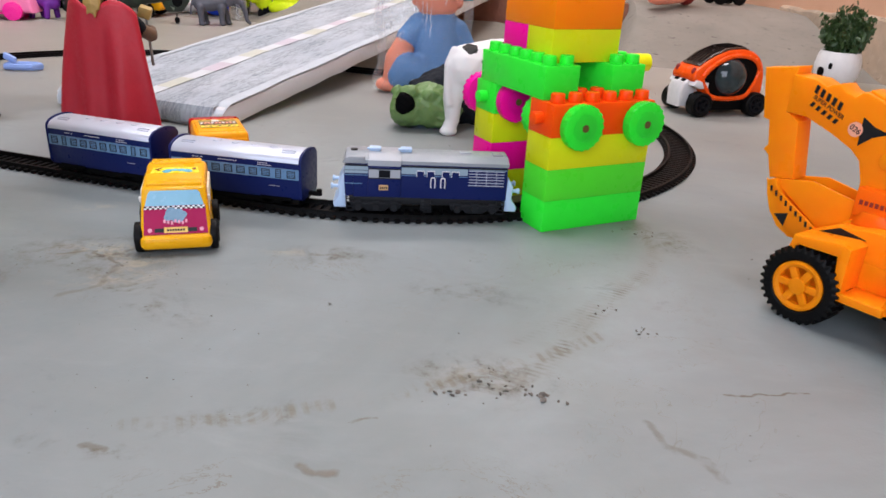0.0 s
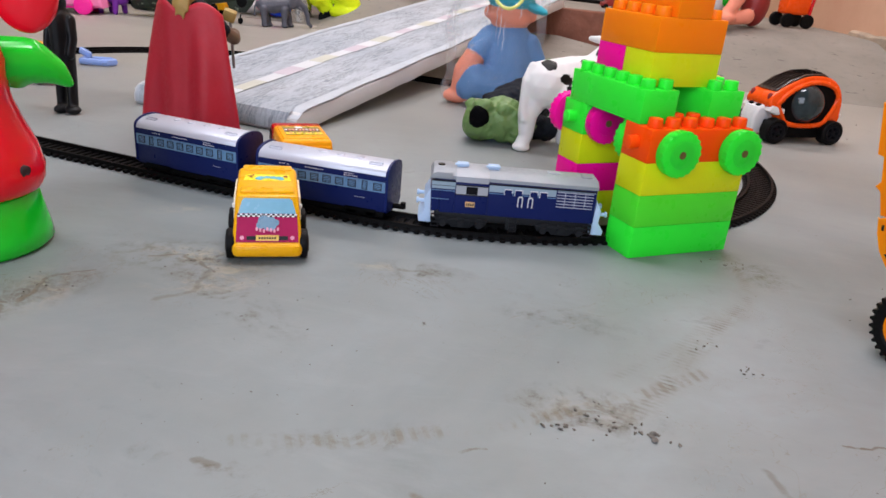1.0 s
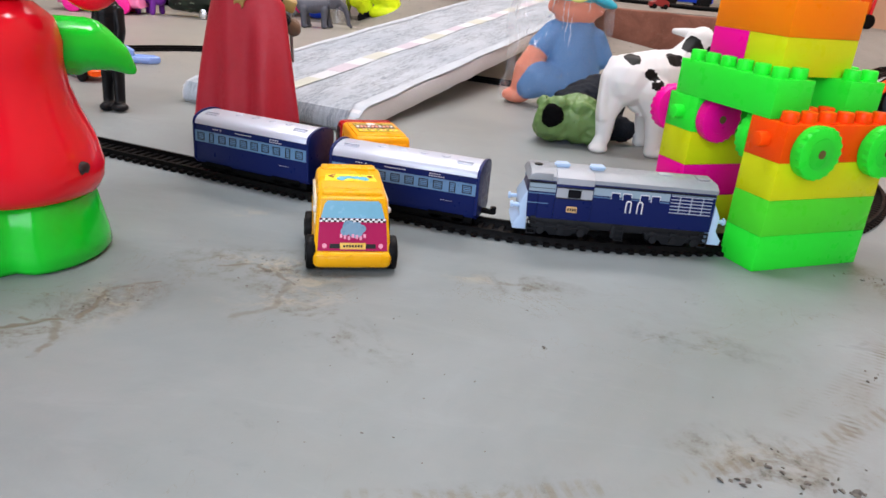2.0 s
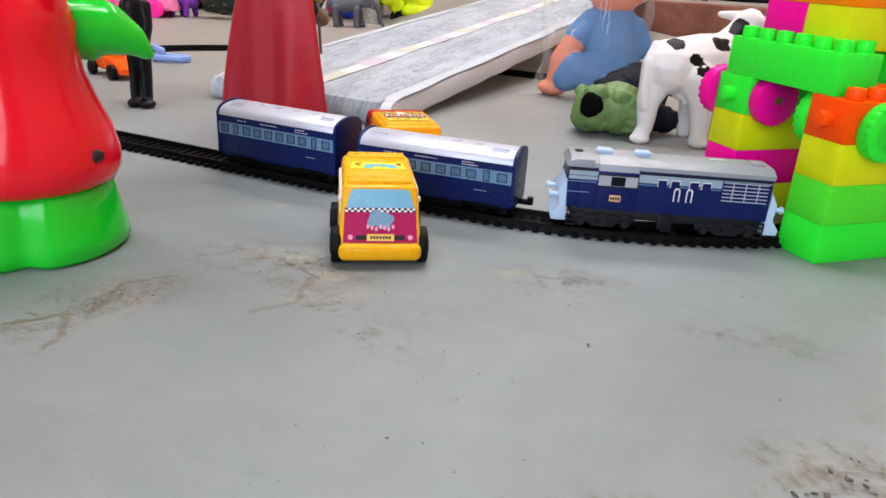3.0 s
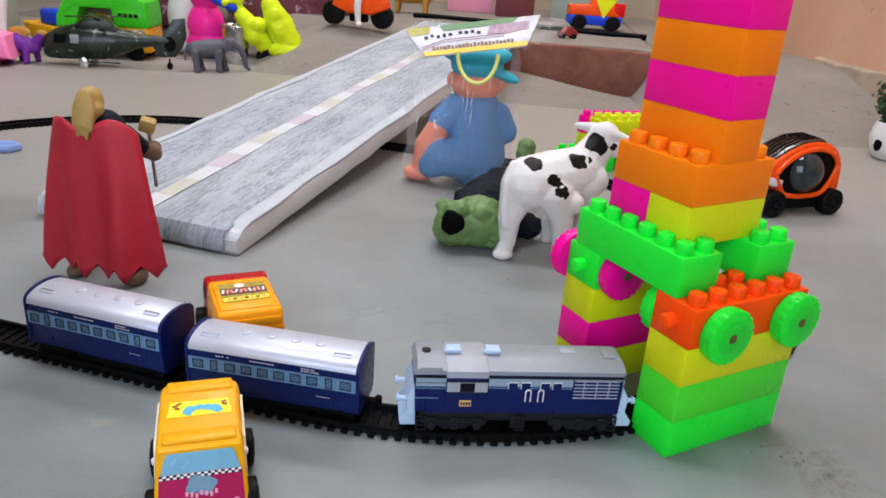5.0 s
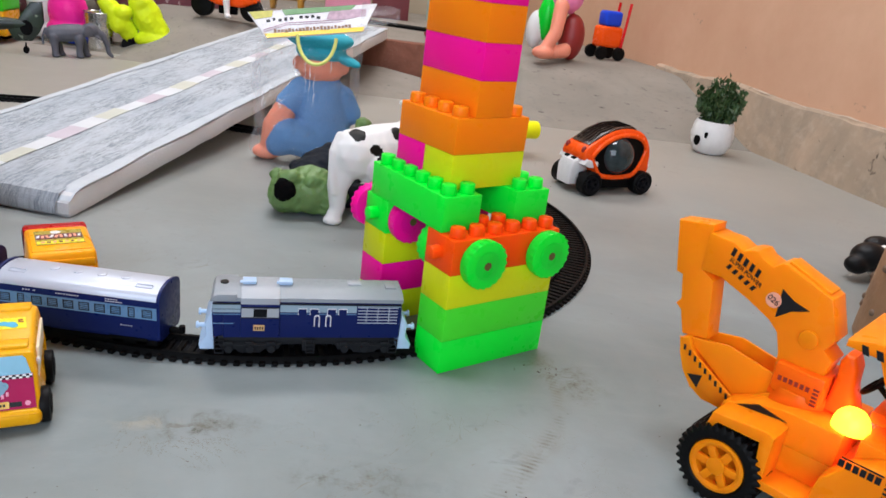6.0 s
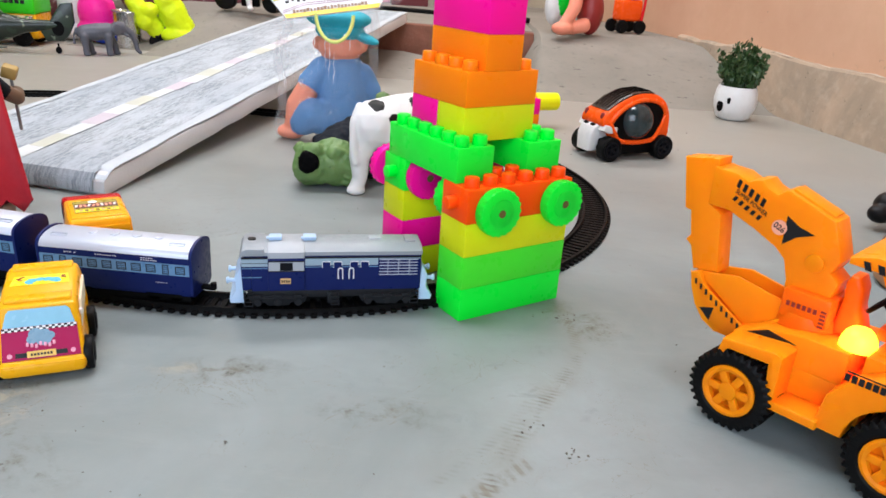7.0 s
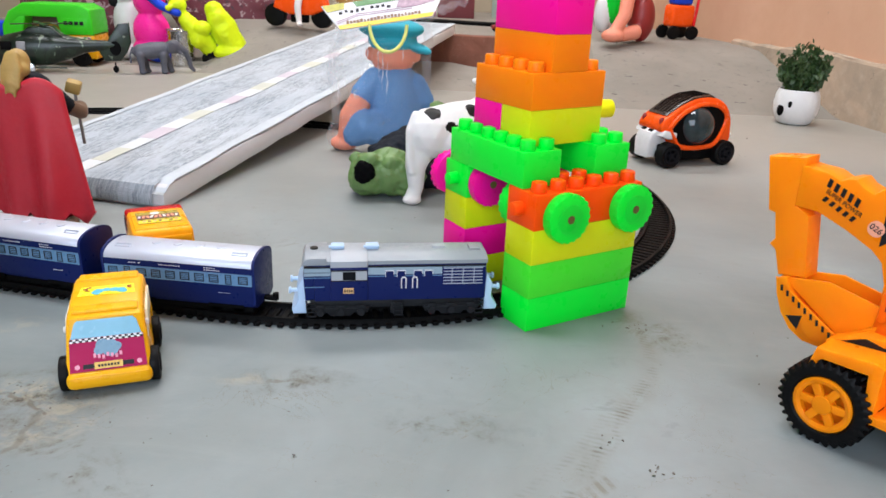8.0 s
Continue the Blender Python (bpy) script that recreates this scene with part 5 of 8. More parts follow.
    add_prism(b, [(-0.0285, 0.0705), (-0.0185, 0.0705), (-0.0235, 0.0795)], -0.0004, 0.0004, 0, pose(-0.0518, 0, 0, 0, 0, -90))
    add_box(b, (-0.0518, -0.006, 0.069), (0.0006, 0.036, 0.001))
    part("warning_triangle", b, INK, sign)
    return t


PALEPINK = material("pink_sticker", "f3a98d", 0.35)
DARKRED = material("dark_red_print", "8a2320", 0.4)
CRANE = pose(0.3300, -0.1830, 0, 0, 0, 134)
crane_truck(CRANE)


# ---- the two toy buses ----
def tilt_sides(bm, z0, z1, k):
    for v in bm.verts:
        if v.co.z > z0:
            v.co.y *= 1 - k * (v.co.z - z0) / (z1 - z0)


def small_wheel(parent, x, y, r, w, mat=None):
    bm = bmesh.new()
    add_cyl(bm, (x, y - w / 2, r), (x, y + w / 2, r), r, seg=28, bevel=0.0016)
    s = 1 if y > 0 else -1
    add_cyl(bm, (x, y + s * w / 2, r), (x, y + s * (w / 2 + 0.0008), r), r * 0.55, seg=20)
    return part("wheel", bm, mat or TYRE, parent, "black wheel")


def yellow_bus(m):
    t = thing("toy_bus", m, "yolk yellow toy bus with magenta front sticker and black wheels", "toy bus")
    bm = bmesh.new()
    prof = [(-0.0500, 0.008), (-0.0525, 0.030), (-0.0508, 0.054), (-0.0460, 0.0620), (-0.0360, 0.0634), (-0.0300, 0.0618), (-0.0045, 0.0618), (0.0020, 0.0598), (0.0150, 0.0588), (0.0225, 0.0568), (0.0362, 0.0185), (0.0405, 0.0165), (0.0405, 0.0080)]
    add_prism(bm, prof, -0.0300, 0.0300, 0.0042, None, 4)
    tilt_sides(bm, 0.026, 0.0635, 0.13)
    body = part("body", bm, BUSYELLOW, t)
    bm = bmesh.new()
    add_box(bm, (0.0120, 0, 0.0588), (0.0120, 0.0465, 0.0036), 0.0016, None, 3)
    part("brow", bm, BUSYELLOW, body)
    bm = bmesh.new()
    add_box(bm, (-0.0410, 0, 0.0628), (0.0130, 0.0450, 0.0042), 0.0019, None, 3)
    part("roof_rack", bm, BUSYELLOW, body)
    bm = bmesh.new()
    add_box(bm, (0.0348, 0, 0.0122), (0.0128, 0.0606, 0.0136), 0.0056, None, 4)
    part("bumper", bm, BUSYELLOW, body)
    # front stickers lie on the sloping face, from the brow to the bumper
    top, low = Vector((0.0229, 0.0560)), Vector((0.0361, 0.0190))
    d = (low - top)
    nrm = Vector((-d.y, d.x)).normalized()

    def strip(name, f0, f1, w0, w1, mat, lift, parent=body, label="", cut=0.0):
        b = bmesh.new()
        p, q = top + d * f0 + nrm * lift, top + d * f1 + nrm * lift
        c = [(p.x, -w0, p.y), (q.x, -w1, q.y), (q.x, w1, q.y), (p.x, w0, p.y)]
        if cut:
            e = top + d * (f0 + cut) + nrm * lift
            c = [(p.x, -w0 * 0.9, p.y), (e.x, -w0, e.y), (q.x, -w1, q.y), (q.x, w1, q.y), (e.x, w0, e.y), (p.x, w0 * 0.9, p.y)]
        add_plate(b, c, 0.0003)
        return part(name, b, mat, parent, label)
    strip("windscreen", 0.02, 0.36, 0.0215, 0.0245, SKYGLASS, 0.0006, body, "printed pale blue windscreen", 0.06)
    front = strip("front_sticker", 0.36, 1.0, 0.0255, 0.0268, MAGENTA, 0.0005, body, "magenta sticker with a blue blot")
    strip("check_band", 0.365, 0.435, 0.0252, 0.0252, PAPERWHITE, 0.0008, front)
    for r in range(2):
        for i in range(24):
            if (i + r) % 2:
                continue
            b = bmesh.new()
            f = 0.365 + r * 0.035
            p, q = top + d * f + nrm * 0.0010, top + d * (f + 0.035) + nrm * 0.0010
            y = -0.0252 + i * 0.0021
            add_plate(b, [(p.x, y, p.y), (q.x, y, q.y), (q.x, y + 0.0021, q.y), (p.x, y + 0.0021, p.y)], 0.0002)
            part("check", b, INK, front)
    for k, (y, f, r) in enumerate(((-0.003, 0.53, 0.0050), (0.002, 0.59, 0.0062), (-0.006, 0.62, 0.0034), (0.007, 0.56, 0.0030), (0.004, 0.50, 0.0026))):
        b = bmesh.new()
        p = top + d * f + nrm * 0.0009
        add_cyl(b, (p.x, y, p.y), (p.x + nrm.x * (0.0004 + 0.00003 * k), y, p.y + nrm.y * (0.0004 + 0.00003 * k)), r, seg=20)
        part("printed_spot", b, BLUEGREY, front)
    b = bmesh.new()
    for i in range(7):
        p = top + d * (0.725 + 0.02 * ((i * 7) % 3 - 1)) + nrm * 0.0013
        add_box(b, (p.x, -0.009 + i * 0.003, p.y), (0.0010, 0.0019, 0.0030), 0.0003, Euler((0, radians(-22), 0)).to_matrix())
    part("lettering_bars", b, PALEROSE, front)
    strip("grille", 0.86, 0.95, 0.0175, 0.0178, INK, 0.0009, front)
    strip("number_plate", 0.84, 0.965, 0.0098, 0.0098, PLATEYEL, 0.0013, front)
    b = bmesh.new()
    for i in range(7):
        p = top + d * 0.903 + nrm * 0.0017
        add_box(b, (p.x, -0.0066 + i * 0.0022, p.y), (0.0006, 0.0015, 0.0018), 0, Euler((0, radians(-22), 0)).to_matrix())
    part("plate_bars", b, INK, front)
    for y in (-0.0215, 0.0215):
        b = bmesh.new()
        p = top + d * 0.9 + nrm * 0.0008
        add_cyl(b, (p.x, y, p.y), (p.x + 0.0006, y, p.y + 0.0002), 0.0018, seg=16)
        part("headlight", b, PALEROSE, front, "pale printed headlight")
    b = bmesh.new()
    add_plate(b, [(-0.0245, -0.0192, 0.0620), (-0.0065, -0.0210, 0.0620), (-0.0065, 0.0210, 0.0620), (-0.0245, 0.0192, 0.0620)], 0.0003)
    top_s = part("roof_sticker", b, LEMONPRINT, body, "lemon sticker with blue blot")
    for k, (x, y, r) in enumerate(((-0.0135, 0.0100, 0.0040), (-0.0110, 0.0120, 0.0030), (-0.0150, 0.0050, 0.0034), (-0.0158, -0.0005, 0.0030), (-0.0140, -0.0060, 0.0036), (-0.0115, -0.0080, 0.0030), (-0.0095, -0.0070, 0.0024))):
        b = bmesh.new()
        add_cyl(b, (x, y, 0.0620), (x, y, 0.06255 + 0.00003 * k), r, seg=18)
        part("printed_spot", b, BLUEPRINT, top_s)
    for x, y, rz in ((-0.0200, 0.0160, 20), (-0.0170, 0.0165, -15), (-0.0215, -0.0135, 30), (-0.0190, -0.0160, 5), (-0.0160, -0.0145, -25)):
        b = bmesh.new()
        add_box(b, (x, y, 0.0625), (0.0016, 0.0034, 0.0004), 0, Euler((0, 0, radians(rz))).to_matrix())
        part("lettering_bar", b, DARKRED, top_s)
    for s in (-1, 1):
        b = bmesh.new()
        add_prism(b, [(-0.043, 0.035), (-0.0415, 0.0525), (0.008, 0.0525), (0.021, 0.035)], s * 0.0262, s * 0.0290, 0.0006)
        part("side_window", b, CREAM, body, "cream side window strip")
        b = bmesh.new()
        add_box(b, (0.0165, s * 0.0284, 0.0462), (0.0042, 0.0036, 0.0050), 0.0016, None, 3)
        part("mirror", b, WHITE, body)
        for x in (0.0240, -0.0310):
            small_wheel(t, x, s * 0.0315, 0.0135, 0.0075)
    b = bmesh.new()
    add_box(b, (-0.003, 0, 0.0095), (0.080, 0.054, 0.006), 0.001)
    part("chassis", b, BLACK, t)
    return t


SKYGLASS = material("sky_blue_print", "76b2cc", 0.2, 0, 0.15, 60)
MAGENTA = material("magenta_print", "a81352", 0.45, 0, 0.06, 25, 220, 0.0, 0, 0, 0.2)
BLUEGREY, BLUEPRINT = material("blue_grey_print", "6f95ae", 0.3, 0, 0.15, 200), material("blue_print", "52b4dd", 0.3, 0, 0.1)
PALEROSE, PLATEYEL = material("pale_rose_print", "e79ab5", 0.3), material("plate_print", "e8bf55", 0.3)
LEMONPRINT = material("lemon_print", "f7ea2a", 0.28)
yellow_bus(pose(-0.3317, -0.1167, 0, 0, 0, -65.6))


def collage_print():
    m, g = blank("collage_print")
    a, b, c = g.noise(75, 4, 0.6), g.noise(110, 3), g.noise(60, 2, 0.5, g.stretch(1, 1, 1, 0, 3, 5))
    col = g.blend(g.fit(a, 0.44, 0.5), rgb("6d3145"), rgb("d9c9a0"))
    col = g.blend(g.fit(c, 0.54, 0.58), col, rgb("4f7d3a"))
    col = g.blend(g.fit(b, 0.58, 0.62), col, rgb("2a2226"))
    g.out(col, 0.3)
    return m


LIMEPRINT, MAROONPRINT = material("lime_print", "a8973a", 0.3, 0, 0.2, 120), material("maroon_print", "5a1a38", 0.35, 0, 0.15, 120)


CABRED = plastic("cab_red_plastic", "b0161a", 0.3, 0.05)


def truck_bus(m):
    t = thing("toy_truck", m, "golden yellow toy truck with red cab and printed roof", "toy truck")
    bm = bmesh.new()
    add_box(bm, (-0.010, 0, 0.041), (0.072, 0.056, 0.052), 0.004, None, 3)
    tilt_sides(bm, 0.035, 0.067, 0.10)
    body = part("body", bm, BUSGOLD, t)
    for i in range(4):
        bm = bmesh.new()
        add_box(bm, (-0.0462, 0, 0.026 + i * 0.010), (0.0035, 0.051 - i * 0.001, 0.0075), 0.0012)
        part("rear_rib", bm, BUSGOLD, body)
    bm = bmesh.new()
    add_box(bm, (-0.012, 0, 0.0665), (0.058, 0.046, 0.004), 0.0015)
    part("roof_panel", bm, BUSGOLD, body)
    bm = bmesh.new()
    add_plate(bm, [(-0.028, -0.019, 0.0688), (0.010, -0.019, 0.0688), (0.010, 0.019, 0.0688), (-0.028, 0.019, 0.0688)], 0.0003)
    st = part("roof_sticker", bm, LIMEPRINT, body, "lime and maroon printed roof sticker")
    for x, h, mat in ((-0.007, 0.0125, MAROONPRINT), (-0.0225, 0.0070, LEMONPRINT)):
        bm = bmesh.new()
        add_box(bm, (x, 0, 0.0692), (h, 0.0365, 0.0003))
        part("printed_band", bm, mat, st)
    rng = random.Random(3)
    for i in range(10):
        bm = bmesh.new()
        add_box(bm, (-0.007 + 0.0006 * math.sin(i * 2.3), -0.0160 + i * 0.0036, 0.0694), (0.0070, 0.0022, 0.0004), 0.0, Euler((0, 0, rng.uniform(-0.3, 0.3))).to_matrix())
        part("printed_bar", bm, PALEPINK if i % 3 else PAPERWHITE, st)
    for i in range(7):
        bm = bmesh.new()
        add_box(bm, (-0.0225, -0.0140 + i * 0.0046, 0.0694), (0.0034, 0.0030, 0.0004), 0.0, Euler((0, 0, rng.uniform(-0.4, 0.4))).to_matrix())
        part("printed_bar", bm, MAROONPRINT if i % 2 else PALEPINK, st)
    bm = bmesh.new()
    add_cyl(bm, (0.0045, 0.002, 0.0689), (0.0045, 0.002, 0.0694), 0.0042, seg=18)
    part("printed_spot", bm, PAPERWHITE, st)
    bm = bmesh.new()
    add_prism(bm, [(0.026, 0.014), (0.026, 0.062), (0.030, 0.0655), (0.040, 0.0655), (0.050, 0.060), (0.060, 0.040), (0.064, 0.014)], -0.0262, 0.0262, 0.003, None, 3)
    cab = part("cab", bm, CABRED, t, "red cab")
    for s in (-1, 1):
        bm = bmesh.new()
        add_prism(bm, [(0.034, 0.042), (0.034, 0.058), (0.046, 0.058), (0.054, 0.042)], s * 0.0259, s * 0.0268, 0.0003)
        part("cab_window", bm, INK, cab)
        for x in (0.044, -0.026):
            small_wheel(t, x, s * 0.029, 0.014, 0.010)
    bm = bmesh.new()
    add_box(bm, (0.005, 0, 0.0145), (0.10, 0.05, 0.008), 0.001)
    part("chassis", bm, BLACK, t)
    return t


truck_bus(pose(-0.3810, 0.0800, 0, 0, 0, 121.5) @ Matrix.Diagonal((1.0, 1.10, 0.94, 1)))


# ---- orange bubble car ----
def rounded(pts, k=4):
    """A closed outline smoothed through its corners."""
    out, n = [], len(pts)
    for i in range(n):
        p0, p1, p2, p3 = (Vector(pts[(i + d) % n]) for d in (-1, 0, 1, 2))
        for j in range(k):
            u = j / k
            out.append(tuple(0.5 * (2 * p1 + (p2 - p0) * u + (2 * p0 - 5 * p1 + 4 * p2 - p3) * u * u + (3 * p1 - p0 - 3 * p2 + p3) * u ** 3)))
    return out


def bubble_car(m):
    t = thing("toy_bubble_car", m, "orange and white bubble toy car with round dark window", "toy car")
    bm = bmesh.new()
    prof = rounded([(-0.066, 0.032), (-0.078, 0.060), (-0.075, 0.090), (-0.058, 0.112), (-0.028, 0.121), (0.006, 0.118), (0.034, 0.106), (0.057, 0.092), (0.072, 0.079), (0.074, 0.064), (0.060, 0.054), (0.046, 0.034), (0.026, 0.027)], 3)
    add_prism(bm, prof, -0.038, 0.038, 0.005, None, 3)
    tilt_sides(bm, 0.05, 0.126, 0.26)
    shell = part("shell", bm, CARORANGE, t)
    bm = bmesh.new()
    add_prism(bm, [(-0.050, 0.115), (-0.028, 0.1245), (0.006, 0.1215), (0.035, 0.1095), (0.063, 0.0900), (0.058, 0.087), (0.032, 0.104), (0.004, 0.114), (-0.028, 0.116)], -0.027, 0.027, 0.0015)
    canopy = part("canopy", bm, DARKCLEAR, t, "dark brown canopy")
    for y in (-0.018, -0.009, 0.0, 0.009, 0.018):
        bm = bmesh.new()
        add_tube(bm, [(-0.045, y, 0.1185), (-0.028, y, 0.1255), (0.006, y, 0.1225), (0.034, y, 0.111), (0.058, y, 0.094)], 0.0011, 6)
        part("canopy_rib", bm, BLACK, canopy)
    hole = rounded([(-0.062, 0.082), (-0.054, 0.099), (-0.034, 0.107), (-0.004, 0.107), (0.030, 0.094), (0.055, 0.071), (0.049, 0.054), (0.030, 0.036), (-0.030, 0.036), (-0.050, 0.054)], 4)
    for s in (-1, 1):
        bm = bmesh.new()
        add_prism(bm, hole, s * 0.0290, s * 0.0392, 0.001)
        tilt_sides(bm, 0.05, 0.126, 0.26)
        part("side_window", bm, BLACK, t, "black side window")
        bm = bmesh.new()
        add_tube(bm, [(x * 1.03, s * (0.0390 - 0.13 * max(0, z - 0.05)), z + (z - 0.077) * 0.03) for x, z in hole], 0.0044, 8, True)
        part("window_rim", bm, CARORANGE, shell, "thick rounded orange rim")
        bm = bmesh.new()
        add_ball(bm, (-0.004, s * 0.024, 0.070), (0.038, 0.031, 0.036), None, 32, 20)
        part("globe", bm, SMOKE, t, "smoky round bubble")
        bm = bmesh.new()
        add_prism(bm, [(0.044, 0.050), (0.044, 0.061), (0.070, 0.066), (0.076, 0.056), (0.062, 0.050)], s * 0.022, s * 0.041, 0.003)
        part("front_mudguard", bm, WHITE, t, "white front mudguard")
    bm = bmesh.new()
    add_prism(bm, [(0.042, 0.014), (0.042, 0.060), (0.068, 0.066), (0.084, 0.059), (0.090, 0.044), (0.088, 0.014)], -0.021, 0.021, 0.005, None, 3)
    nose = part("nose", bm, WHITE, t, "white front bumper")
    for y in (-0.026, 0.026):
        bm = bmesh.new()
        add_box(bm, (0.079, y * 0.4, 0.0625), (0.006, 0.010, 0.0030), 0.0008, Euler((0, 0.45, 0)).to_matrix())
        part("headlight", bm, BLACK, nose)
        bm = bmesh.new()
        add_ball(bm, (0.070, y * 0.95, 0.080), (0.005, 0.004, 0.007))
        part("side_lamp", bm, DARKRED, shell)
    bm = bmesh.new()
    add_box(bm, (-0.072, 0, 0.052), (0.022, 0.070, 0.008), 0.003)
    part("rear_bumper", bm, WHITE, t)
    # black chassis, widened and lowered to stand in for shade beneath too
    bm = bmesh.new()
    add_box(bm, (-0.003, 0, 0.023), (0.12, 0.074, 0.026), 0.004)
    add_box(bm, (-0.005, 0, 0.028), (0.15, 0.054, 0.022), 0.004)
    part("chassis", bm, BLACK, t)
    tyre = None
    for x in (0.058, -0.061):
        for s in (1, -1):
            q = pose(x, s * 0.040, 0.0225) if s > 0 else pose(x, s * 0.040, 0.0225, 0, 0, 180)
            if tyre is None:
                bt, br = bmesh.new(), bmesh.new()
                tread_wheel(bt, br, 0.0232, 0.022, 0.0155, 5, 0)
                tyre = part("tyre", bt, TYRE, t, "black tyre", q)
                rim = part("rim", br, DARKGREY, tyre, "dark spoked rim")
            else:
                o = again("tyre", tyre, t, q)
                again("rim", rim, o, Matrix())
    return t


CARORANGE = plastic("car_orange", "f4560f", 0.25)
DARKCLEAR = material("brown_canopy", (0.03, 0.016, 0.012, 1), 0.2, 0, 0.2)
SMOKE = material("smoky_glass", (0.012, 0.026, 0.032, 1), 0.05, 0, 0.8, 60, 200, 0.0, 0.0, 0, 0.6)
bubble_car(pose(0.3010, 0.7580, 0, 0, 0, 206))


# ---- white pot with a small bushy plant ----
def pot_plant(m):
    t = thing("potted_plant", m, "white round pot with black printed eyes and a bushy green plant", "plant")
    bm = bmesh.new()
    add_lathe(bm, [(0.040, 0.0), (0.052, 0.006), (0.064, 0.030), (0.068, 0.055), (0.064, 0.078), (0.058, 0.092), (0.054, 0.092), (0.060, 0.075), (0.060, 0.070), (0.0, 0.070)], (0, 0, 0), 48)
    pot = part("pot", bm, WHITE, t, "white glazed pot")
    for a, z, r, rz in ((-120, 0.056, 0.0075, 0.009), (-145, 0.039, 0.013, 0.016)):
        bm = bmesh.new()
        add_ball(bm, (0.0655 * math.cos(radians(a)), 0.0655 * math.sin(radians(a)), z), (r, 0.003, rz), Euler((0, 0, radians(a + 90))).to_matrix())
        part("printed_eye", bm, BLACK, pot)
    bm = bmesh.new()
    add_cyl(bm, (0, 0, 0.070), (0, 0, 0.084), 0.0585, seg=32)
    part("soil", bm, material("soil", (0.03, 0.022, 0.015, 1), 0.9), t)
    rng = random.Random(4)
    stems, tips = bmesh.new(), []
    for i in range(46):
        a, r = rng.uniform(0, 6.28), 0.062 * math.sqrt(rng.random())
        h = rng.uniform(0.05, 0.115) * (1.1 - 5 * r * 0.8)
        p = Vector((0.5 * r * math.cos(a), 0.5 * r * math.sin(a), 0.08))
        q = Vector((1.25 * r * math.cos(a), 1.25 * r * math.sin(a), 0.085 + h))
        if i < 2:
            q = Vector(((-0.03, 0.012)[i], 0.01, 0.198 + 0.010 * i))
        mid = p.lerp(q, 0.5) + Vector((rng.uniform(-.01, .01), rng.uniform(-.01, .01), 0))
        add_tube(stems, [p, mid, q], [0.0014, 0.0011, 0.0007], 5)
        tips.append((p, mid, q))
    part("stem", stems, material("stem_green", (0.05, 0.09, 0.02, 1), 0.6), t)
    leaf = bmesh.new()
    for p, mid, q in tips:
        for k in range(32):
            f = rng.uniform(0.25, 1.02)
            c = (p.lerp(mid, f * 2) if f < 0.5 else mid.lerp(q, f * 2 - 1)) + Vector([rng.uniform(-0.011, 0.011) for _ in range(3)])
            rot = Euler([rng.uniform(0, 6.28) for _ in range(3)]).to_matrix()
            s = rng.uniform(0.006, 0.0115)
            vs = [leaf.verts.new(c + rot @ Vector(v) * s) for v in ((-1, 0, 0), (-0.35, -0.52, 0.12), (0.45, -0.45, 0.1), (1, 0, -0.15), (0.45, 0.45, 0.1), (-0.35, 0.52, 0.12))]
            leaf.faces.new(vs[:4])
            leaf.faces.new([vs[0], vs[3], vs[4], vs[5]])
    g = material("leaf_green", (0.028, 0.066, 0.014, 1), 0.5, 0, 0.5, 60, 200, 0.1)
    tagged(part("foliage", leaf, g, t, "small dense green leaves"), kind="stuff")
    return t


pot_plant(pose(0.6790, 1.2430, 0, 0, 0, -6) @ Matrix.Diagonal((0.77, 0.77, 0.90, 1)))


